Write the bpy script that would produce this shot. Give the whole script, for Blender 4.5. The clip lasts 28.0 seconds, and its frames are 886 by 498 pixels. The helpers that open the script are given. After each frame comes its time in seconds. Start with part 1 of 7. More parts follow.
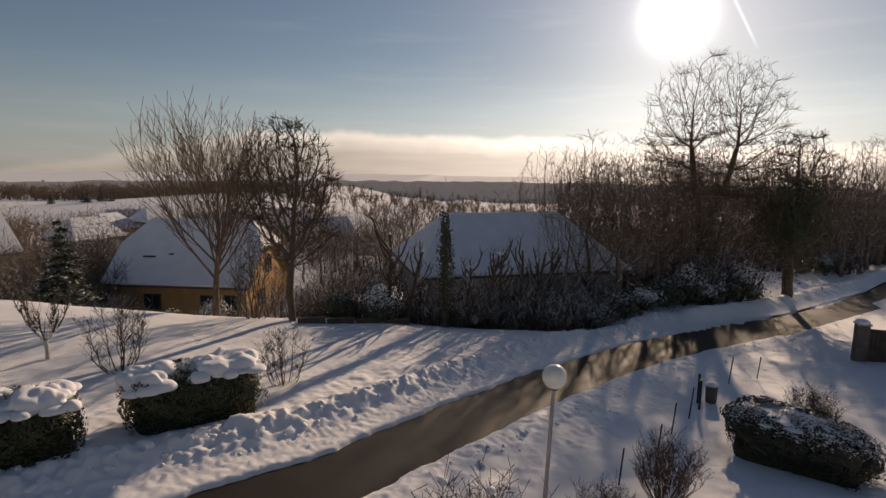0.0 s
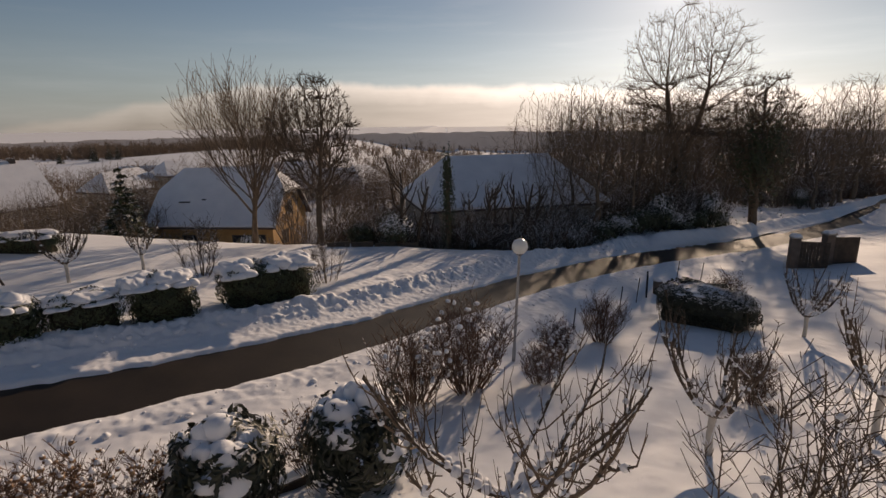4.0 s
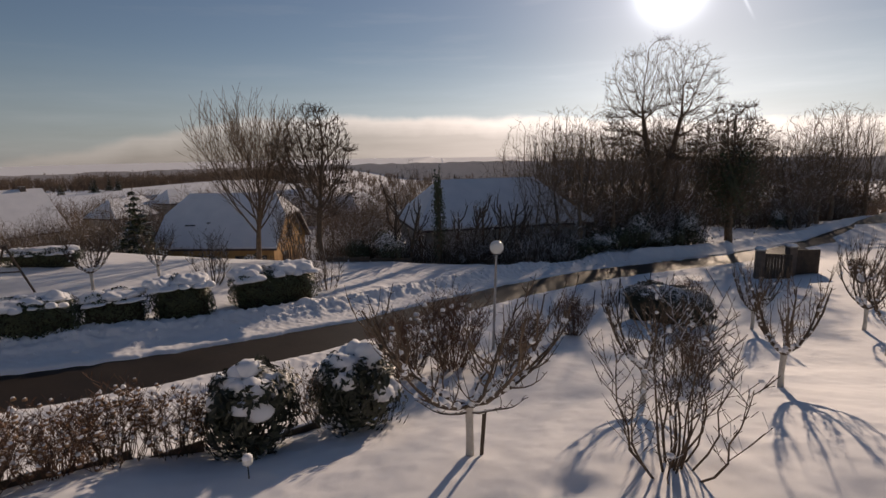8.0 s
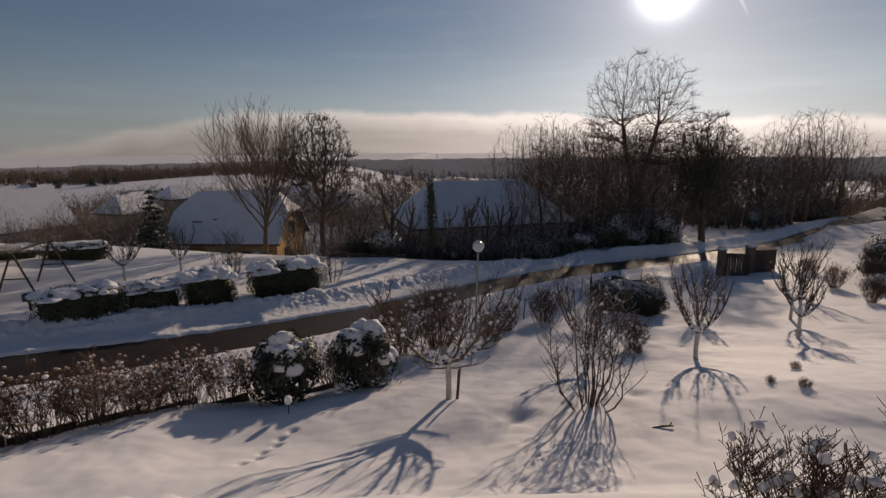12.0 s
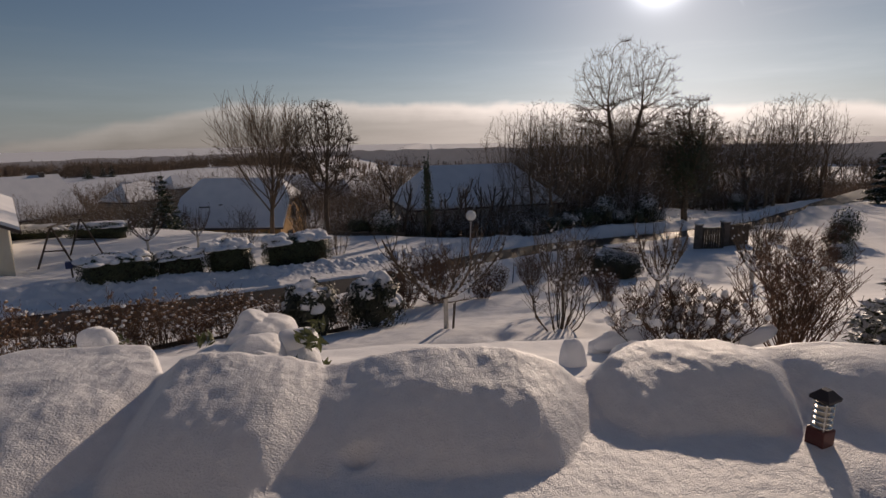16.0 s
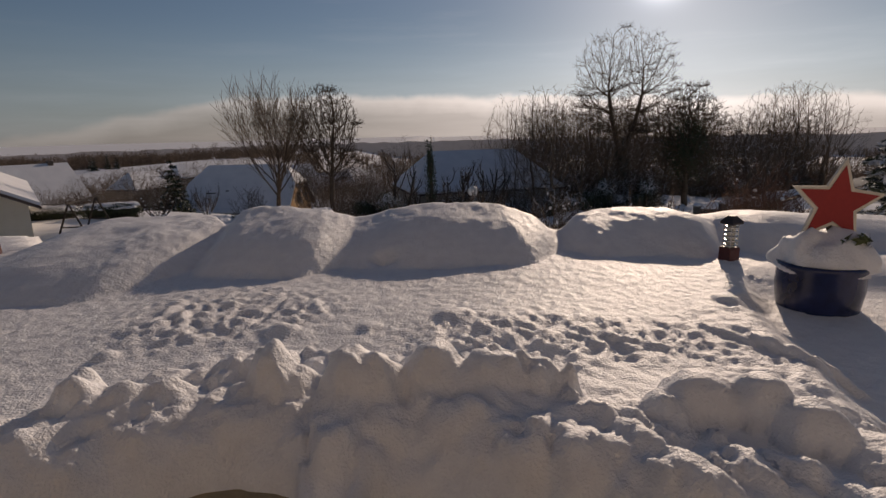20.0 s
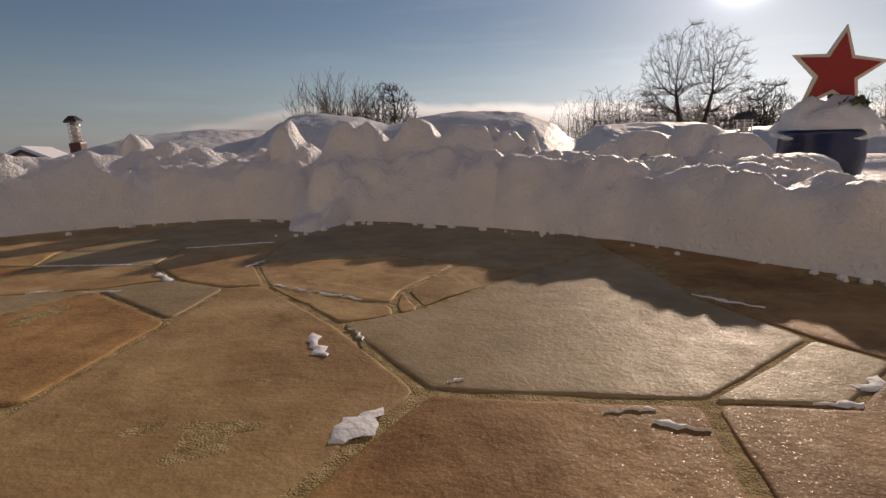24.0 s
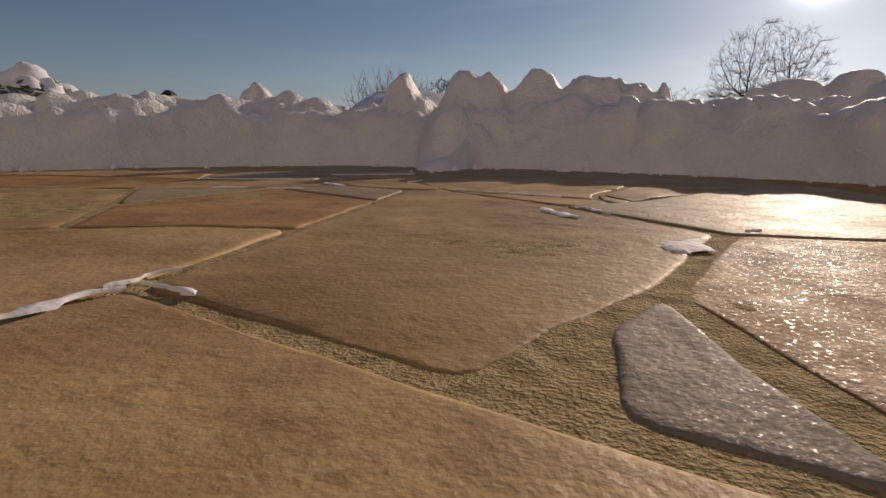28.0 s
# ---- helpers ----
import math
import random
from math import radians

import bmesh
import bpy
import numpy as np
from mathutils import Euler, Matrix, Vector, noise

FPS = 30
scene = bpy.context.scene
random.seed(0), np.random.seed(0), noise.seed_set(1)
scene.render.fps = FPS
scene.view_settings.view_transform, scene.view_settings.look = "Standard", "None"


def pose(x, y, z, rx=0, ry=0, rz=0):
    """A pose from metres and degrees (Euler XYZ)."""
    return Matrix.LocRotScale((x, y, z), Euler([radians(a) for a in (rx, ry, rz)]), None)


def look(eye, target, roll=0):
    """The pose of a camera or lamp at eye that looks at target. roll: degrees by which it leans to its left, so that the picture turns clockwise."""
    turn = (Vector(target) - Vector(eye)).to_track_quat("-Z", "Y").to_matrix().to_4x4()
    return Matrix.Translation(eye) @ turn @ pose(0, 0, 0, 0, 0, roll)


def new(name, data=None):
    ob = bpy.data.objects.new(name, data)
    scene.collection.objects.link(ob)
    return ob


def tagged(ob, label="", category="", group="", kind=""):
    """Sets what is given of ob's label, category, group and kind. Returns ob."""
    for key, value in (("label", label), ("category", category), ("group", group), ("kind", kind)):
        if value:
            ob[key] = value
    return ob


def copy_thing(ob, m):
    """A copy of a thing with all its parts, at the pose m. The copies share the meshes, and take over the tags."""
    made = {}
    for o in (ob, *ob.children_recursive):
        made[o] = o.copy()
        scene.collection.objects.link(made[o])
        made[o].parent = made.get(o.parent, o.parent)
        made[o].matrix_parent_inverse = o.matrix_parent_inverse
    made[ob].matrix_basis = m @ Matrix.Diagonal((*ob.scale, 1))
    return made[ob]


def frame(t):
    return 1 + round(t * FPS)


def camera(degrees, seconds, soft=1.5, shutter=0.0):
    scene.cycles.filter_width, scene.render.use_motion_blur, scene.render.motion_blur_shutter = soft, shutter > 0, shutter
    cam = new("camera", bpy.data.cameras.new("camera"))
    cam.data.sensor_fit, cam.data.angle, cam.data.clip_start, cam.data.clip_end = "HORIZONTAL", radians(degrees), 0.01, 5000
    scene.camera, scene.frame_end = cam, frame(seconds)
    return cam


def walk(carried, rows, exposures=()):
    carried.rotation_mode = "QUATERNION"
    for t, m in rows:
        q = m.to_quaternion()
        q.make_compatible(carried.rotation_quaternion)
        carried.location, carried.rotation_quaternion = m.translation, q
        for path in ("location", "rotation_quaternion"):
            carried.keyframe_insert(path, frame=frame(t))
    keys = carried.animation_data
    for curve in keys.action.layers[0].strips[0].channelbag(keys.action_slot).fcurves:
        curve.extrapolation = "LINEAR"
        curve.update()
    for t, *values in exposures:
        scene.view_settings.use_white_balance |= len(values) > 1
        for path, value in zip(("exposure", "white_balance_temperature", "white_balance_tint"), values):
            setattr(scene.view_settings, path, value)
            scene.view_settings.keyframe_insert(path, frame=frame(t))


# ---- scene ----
cam = camera(80.0, 28.0)
PATH = [
    (0, (-0.043, 0.021, 8.020), (-0.042, 2.000, 7.732), 0.6),
    (0.5, (0.073, -0.359, 8.061), (0.075, 1.621, 7.777), 1.0),
    (1, (0.139, -0.958, 8.109), (0.143, 1.023, 7.839), 1.5),
    (1.5, (0.183, -1.589, 8.136), (0.181, 0.387, 7.823), 0.9),
    (2, (0.108, -2.477, 8.077), (0.105, -0.507, 7.729), 0.6),
    (2.5, (0.063, -3.321, 7.974), (0.064, -1.357, 7.596), 0.8),
    (3, (0.039, -4.247, 7.836), (0.042, -2.290, 7.425), 0.7),
    (3.5, (-0.061, -4.853, 7.760), (-0.064, -2.908, 7.296), -0.6),
    (5.5, (0.114, -6.427, 7.587), (0.093, -4.471, 7.170), -0.9),
    (6, (0.053, -6.721, 7.635), (0.043, -4.752, 7.280), -0.2),
    (6.5, (-0.065, -6.708, 7.661), (-0.069, -4.739, 7.314), -0.1),
    (7, (0.120, -7.134, 7.604), (0.116, -5.162, 7.267), 0.2),
    (7.5, (0.197, -7.619, 7.475), (0.186, -5.641, 7.183), -0.8),
    (8, (0.280, -7.784, 7.306), (0.284, -5.816, 6.952), -1.2),
    (8.5, (0.335, -8.250, 7.397), (0.339, -6.284, 7.027), -1.3),
    (9, (0.381, -8.783, 7.609), (0.393, -6.826, 7.196), -1.1),
    (9.5, (0.451, -9.206, 7.768), (0.468, -7.253, 7.341), -0.7),
    (10, (0.508, -9.621, 7.853), (0.542, -7.668, 7.421), 1.4),
    (10.5, (0.479, -9.927, 7.908), (0.500, -7.974, 7.479), -0.3),
    (11, (0.432, -10.224, 7.952), (0.456, -8.262, 7.564), -0.9),
    (11.5, (0.438, -10.607, 7.904), (0.462, -8.637, 7.562), -1.1),
    (12, (0.428, -11.000, 7.987), (0.454, -9.034, 7.617), -0.6),
    (12.5, (0.356, -11.399, 8.060), (0.380, -9.441, 7.654), -0.4),
    (14.5, (0.182, -12.695, 7.844), (0.207, -10.735, 7.450), -1.7),
    (15, (0.261, -12.996, 7.735), (0.295, -11.033, 7.352), -1.0),
    (15.5, (0.272, -13.375, 7.608), (0.318, -11.413, 7.221), 0.0),
    (16, (0.329, -13.742, 7.522), (0.371, -11.783, 7.118), -1.2),
    (16.5, (0.330, -14.105, 7.472), (0.369, -12.154, 7.032), -1.7),
    (17, (0.344, -14.413, 7.502), (0.391, -12.464, 7.056), -1.2),
    (17.5, (0.346, -14.588, 7.481), (0.396, -12.643, 7.022), -1.5),
    (18, (0.312, -14.674, 7.400), (0.356, -12.729, 6.937), -1.9),
    (18.5, (0.304, -14.639, 7.261), (0.351, -12.684, 6.838), -1.7),
    (19, (0.291, -14.620, 7.108), (0.334, -12.646, 6.793), -2.1),
    (19.5, (0.283, -14.694, 6.950), (0.324, -12.737, 6.536), -1.5),
    (20, (0.292, -14.789, 6.855), (0.322, -12.836, 6.426), -1.4),
    (20.5, (0.253, -14.791, 6.639), (0.306, -12.834, 6.229), -0.8),
    (21, (0.181, -14.773, 6.271), (0.231, -12.801, 5.941), -1.6),
    (21.5, (0.184, -14.799, 6.183), (0.211, -12.824, 5.869), -3.6),
    (23.5, (0.529, -15.334, 6.371), (0.347, -13.382, 5.974), -0.9),
    (24, (0.569, -15.238, 6.109), (0.376, -13.287, 5.712), -1.1),
    (24.5, (0.579, -15.109, 6.028), (0.39, -13.151, 5.666), -0.8),
    (25, (0.563, -15.022, 6.038), (0.347, -13.061, 5.708), 0.6),
    (25.5, (0.504, -15.054, 6.088), (0.265, -13.094, 5.77), -0.9),
    (26, (0.461, -15.168, 6.058), (0.192, -13.221, 5.689), -1.0),
    (26.5, (0.454, -15.231, 6.016), (0.202, -13.278, 5.665), 0.7),
    (27, (0.41, -15.333, 6.018), (0.136, -13.391, 5.627), 0.6),
    (27.5, (0.34, -15.328, 5.961), (0.016, -13.397, 5.551), -0.4),
    (28, (0.322, -15.268, 5.936), (-0.052, -13.344, 5.538), 0.3),
]
EXPOSURES = [(0, 0.12, 8700, 20), (3, 0.06, 8500, 20), (6, 0.0, 8300, 20), (8, -0.06, 7900, 20), (12, -0.37, 7800, 20), (15, -0.44, 7800, 20), (17, -0.31, 7750, 20), (20, -0.45, 7700, 20), (21, -0.42, 7700, 20), (21.5, -0.24, 7700, 20), (24, -0.08, 7750, 20), (26, -0.1, 7750, 20), (28, -0.15, 7550, 20)]
walk(cam, [(t, look(eye, target, roll)) for t, eye, target, roll in PATH], EXPOSURES)

# ---- world and sun ----
SUN_AZ, SUN_EL = radians(24.5), radians(17.4)
SUN_WAY = Vector((math.sin(SUN_AZ) * math.cos(SUN_EL), math.cos(SUN_AZ) * math.cos(SUN_EL), math.sin(SUN_EL)))
DISC_AZ, DISC_EL = radians(22.6), radians(14.6)
DISC_WAY = Vector((math.sin(DISC_AZ) * math.cos(DISC_EL), math.cos(DISC_AZ) * math.cos(DISC_EL), math.sin(DISC_EL)))
world = bpy.data.worlds.new("sky")
scene.world = world
world.use_nodes = True
wn, wl = world.node_tree.nodes, world.node_tree.links
wn.clear()


def wnode(kind, **values):
    n = wn.new(kind)
    for k, v in values.items():
        n.inputs[k].default_value = v
    return n


def wmath(op, a, b=None, clamp=False):
    n = wn.new("ShaderNodeMath")
    n.operation, n.use_clamp = op, clamp
    for i, v in enumerate((a, b)):
        if v is None:
            continue
        if isinstance(v, (int, float)):
            n.inputs[i].default_value = v
        else:
            wl.new(v, n.inputs[i])
    return n.outputs[0]


sky = wn.new("ShaderNodeTexSky")
sky.sky_type, sky.sun_disc = "NISHITA", False
sky.sun_elevation, sky.sun_rotation = SUN_EL, SUN_AZ
sky.air_density, sky.dust_density, sky.ozone_density, sky.altitude = 1.0, 0.25, 3.0, 300
coord = wn.new("ShaderNodeTexCoord")
split = wn.new("ShaderNodeSeparateXYZ")
wl.new(coord.outputs["Generated"], split.inputs[0])
sun_dot = wn.new("ShaderNodeVectorMath")
sun_dot.operation = "DOT_PRODUCT"
wl.new(coord.outputs["Generated"], sun_dot.inputs[0])
sun_dot.inputs[1].default_value = DISC_WAY
angle = wmath("ARCCOSINE", wmath("MINIMUM", sun_dot.outputs["Value"], 1.0))
# The sun's aureole: a bright core and a wide soft fall-off.
core = wmath("MULTIPLY", wmath("POWER", 2.718, wmath("MULTIPLY", wmath("POWER", wmath("DIVIDE", angle, 0.036), 2.0), -1.0)), 60.0)
halo = wmath("MULTIPLY", wmath("POWER", 2.718, wmath("DIVIDE", angle, -0.13)), 8.0)
glow = wmath("ADD", core, halo)
# A low bank of cloud over the far plain.
flat = wn.new("ShaderNodeMapping")
wl.new(coord.outputs["Generated"], flat.inputs[0])
flat.inputs["Scale"].default_value = (2.2, 2.2, 22.0)
puff = wnode("ShaderNodeTexNoise", Scale=1.6, Detail=8.0, Roughness=0.6)
wl.new(flat.outputs[0], puff.inputs["Vector"])
edge = wn.new("ShaderNodeTexNoise")
edge.inputs["Scale"].default_value, edge.inputs["Detail"].default_value = 9.0, 7.0
wl.new(coord.outputs["Generated"], edge.inputs["Vector"])
east = wmath("MULTIPLY", wmath("ADD", split.outputs[0], 0.62), 0.22, False)
rim = wmath("ADD", wmath("MINIMUM", wmath("MAXIMUM", wmath("ADD", east, 0.008), 0.0), wmath("SUBTRACT", 0.074, wmath("MULTIPLY", wmath("MAXIMUM", wmath("SUBTRACT", split.outputs[0], 0.02), 0.0), 0.055))), wmath("MULTIPLY", wmath("SUBTRACT", edge.outputs[0], 0.5), 0.044))
bank_top = wn.new("ShaderNodeMapRange")
bank_top.interpolation_type = "SMOOTHSTEP"
wl.new(wmath("SUBTRACT", rim, split.outputs[2]), bank_top.inputs[0])
bank_top.inputs[1].default_value, bank_top.inputs[2].default_value = -0.003, 0.013
bank = wmath("MULTIPLY", bank_top.outputs[0], wmath("MINIMUM", wmath("ADD", 0.88, wmath("MULTIPLY", split.outputs[0], 0.7)), 0.9))
wisp = wn.new("ShaderNodeMapRange")
wl.new(puff.outputs[0], wisp.inputs[0])
wisp.inputs[1].default_value, wisp.inputs[2].default_value, wisp.inputs[4].default_value = 0.55, 0.85, 0.10
tone = wn.new("ShaderNodeMapRange")
wl.new(wmath("SUBTRACT", rim, split.outputs[2]), tone.inputs[0])
tone.inputs[1].default_value, tone.inputs[2].default_value, tone.inputs[3].default_value, tone.inputs[4].default_value = 0.0, 0.040, 19.0, 10.5
lit = wmath("MULTIPLY", wmath("MULTIPLY", tone.outputs[0], wmath("ADD", 0.72, wmath("MULTIPLY", puff.outputs[0], 0.56))), wmath("ADD", 0.30, wmath("MULTIPLY", wmath("POWER", 2.718, wmath("DIVIDE", angle, -0.42)), 2.0)))
cloud_col = wn.new("ShaderNodeVectorMath")
cloud_col.operation = "SCALE"
cloud_col.inputs[0].default_value = (0.97, 0.97, 0.98)
wl.new(lit, cloud_col.inputs["Scale"])
mix_bank = wn.new("ShaderNodeMix")
mix_bank.data_type = "RGBA"
wl.new(wmath("MAXIMUM", bank, wmath("MULTIPLY", wisp.outputs[0], 0.5)), mix_bank.inputs["Factor"])
haze = wn.new("ShaderNodeMapRange")
haze.interpolation_type = "SMOOTHSTEP"
wl.new(split.outputs[2], haze.inputs[0])
haze.inputs[1].default_value, haze.inputs[2].default_value, haze.inputs[3].default_value, haze.inputs[4].default_value = 0.0, 0.20, 0.60, 0.0
haze_col = wn.new("ShaderNodeVectorMath")
haze_col.operation = "SCALE"
haze_col.inputs[0].default_value = (0.72, 0.93, 1.22)
wl.new(wmath("MULTIPLY", lit, 0.62), haze_col.inputs["Scale"])
mix_haze = wn.new("ShaderNodeMix")
mix_haze.data_type = "RGBA"
wl.new(haze.outputs[0], mix_haze.inputs["Factor"])
deep = wn.new("ShaderNodeVectorMath")
deep.operation = "MULTIPLY"
deep.inputs[1].default_value = (0.88, 0.935, 0.99)
wl.new(sky.outputs[0], deep.inputs[0])
wl.new(deep.outputs[0], mix_haze.inputs["A"])
wl.new(haze_col.outputs[0], mix_haze.inputs["B"])
wl.new(mix_haze.outputs["Result"], mix_bank.inputs["A"])
wl.new(cloud_col.outputs[0], mix_bank.inputs["B"])
glow_col = wn.new("ShaderNodeVectorMath")
glow_col.operation = "SCALE"
glow_col.inputs[0].default_value = (0.82, 0.96, 1.14)
wl.new(glow, glow_col.inputs["Scale"])
add = wn.new("ShaderNodeVectorMath")
add.operation = "ADD"
wl.new(mix_bank.outputs["Result"], add.inputs[0])
wl.new(glow_col.outputs[0], add.inputs[1])
# A short vapour trail beside the sun.
trail_n = Vector((0.4605, 0.8555, 0.2372)).cross(Vector((0.4857, 0.853, 0.1915))).normalized()
off_line = wn.new("ShaderNodeVectorMath")
off_line.operation = "DOT_PRODUCT"
wl.new(coord.outputs["Generated"], off_line.inputs[0])
off_line.inputs[1].default_value = trail_n
thin_line = wmath("POWER", 2.718, wmath("MULTIPLY", wmath("POWER", wmath("DIVIDE", wmath("ABSOLUTE", off_line.outputs["Value"]), 0.0020), 2.0), -1.0))
ends = wn.new("ShaderNodeMapRange")
ends.interpolation_type = "SMOOTHSTEP"
wl.new(split.outputs[2], ends.inputs[0])
ends.inputs[1].default_value, ends.inputs[2].default_value = 0.186, 0.225
ahead = wmath("GREATER_THAN", split.outputs[1], 0.5)
trail = wmath("MULTIPLY", wmath("MULTIPLY", thin_line, wmath("MULTIPLY", ends.outputs[0], ahead)), 5.0)
wl.new(wmath("ADD", glow, trail), glow_col.inputs["Scale"])
back = wnode("ShaderNodeBackground", Strength=0.059)
wl.new(add.outputs[0], back.inputs[0])
wl.new(back.outputs[0], wn.new("ShaderNodeOutputWorld").inputs[0])

sun = new("sun", bpy.data.lights.new("sun", "SUN"))
sun.data.energy, sun.data.angle, sun.data.color = 3.2, radians(0.9), (1.0, 0.89, 0.76)
sun.matrix_world = look(SUN_WAY * 300, (0, 0, 0))

# ---- helpers of the scene ----


def mesh_of(name, verts, faces, smooth=False):
    me = bpy.data.meshes.new(name)
    me.from_pydata([tuple(v) for v in np.asarray(verts, float).tolist()], [], faces if isinstance(faces, list) else faces.tolist())
    if smooth:
        me.polygons.foreach_set("use_smooth", [True] * len(me.polygons))
    me.update()
    return me


def made(name, me, material, parent=None, label="", m=None):
    ob = new(name, me)
    if material and not me.materials:
        me.materials.append(material)
    if parent:
        ob.parent = parent
    if m is not None:
        ob.matrix_basis = m
    if label:
        ob["label"] = label
    return ob


def part(name, bm, material, parent=None, label="", smooth=False, m=None):
    me = bpy.data.meshes.new(name)
    bm.to_mesh(me)
    bm.free()
    if smooth:
        me.polygons.foreach_set("use_smooth", [True] * len(me.polygons))
    return made(name, me, material, parent, label, m)


def box(sx, sy, sz, x=0, y=0, z=0, bevel=0.0, rz=0.0, bm=None):
    """A bevelled block whose base centre is at x, y, z."""
    own = bmesh.new()
    bmesh.ops.create_cube(own, size=1, matrix=Matrix.Diagonal((sx, sy, sz, 1)))
    if bevel:
        bmesh.ops.bevel(own, geom=own.edges[:], offset=bevel, segments=2, affect="EDGES", profile=0.6)
    bmesh.ops.transform(own, matrix=pose(x, y, z + sz / 2, 0, 0, rz), verts=own.verts)
    if bm is None:
        return own
    me = bpy.data.meshes.new("tmp")
    own.to_mesh(me)
    own.free()
    bm.from_mesh(me)
    bpy.data.meshes.remove(me)
    return bm


def lathe(profile, steps=24):
    """A turned body from (radius, height) pairs."""
    bm = bmesh.new()
    rings = []
    for r, z in profile:
        rings.append([bm.verts.new((r * math.cos(2 * math.pi * i / steps), r * math.sin(2 * math.pi * i / steps), z)) for i in range(steps)])
    for a, b in zip(rings, rings[1:]):
        for i in range(steps):
            j = (i + 1) % steps
            bm.faces.new((a[i], a[j], b[j], b[i]))
    bm.faces.new(rings[0][::-1])
    bm.faces.new(rings[-1])
    return bm


def lattice(ix, iy, seed):
    h = (ix.astype(np.int64) * 374761393 + iy.astype(np.int64) * 668265263 + seed * 1274126177) & 0x7FFFFFFF
    h = ((h ^ (h >> 13)) * 1274126177) & 0x7FFFFFFF
    return ((h ^ (h >> 16)) & 0xFFFF) / 65535.0


def grain(x, y, size, seed=0, octaves=3):
    """Smooth noise of two coordinates, about -0.5 to 0.5."""
    total, amp = 0.0, 1.0
    for o in range(octaves):
        px, py = np.asarray(x) / size + 17.3 * o, np.asarray(y) / size - 9.1 * o
        ix, iy = np.floor(px), np.floor(py)
        fx, fy = px - ix, py - iy
        fx, fy = fx * fx * (3 - 2 * fx), fy * fy * (3 - 2 * fy)
        a = lattice(ix, iy, seed + o)
        b = lattice(ix + 1, iy, seed + o)
        c = lattice(ix, iy + 1, seed + o)
        d = lattice(ix + 1, iy + 1, seed + o)
        total = total + amp * ((a + (b - a) * fx) * (1 - fy) + (c + (d - c) * fx) * fy - 0.5)
        amp, size = amp * 0.5, size * 0.5
    return total


def smooth(t):
    t = np.clip(t, 0, 1)
    return t * t * (3 - 2 * t)


# ---- materials ----


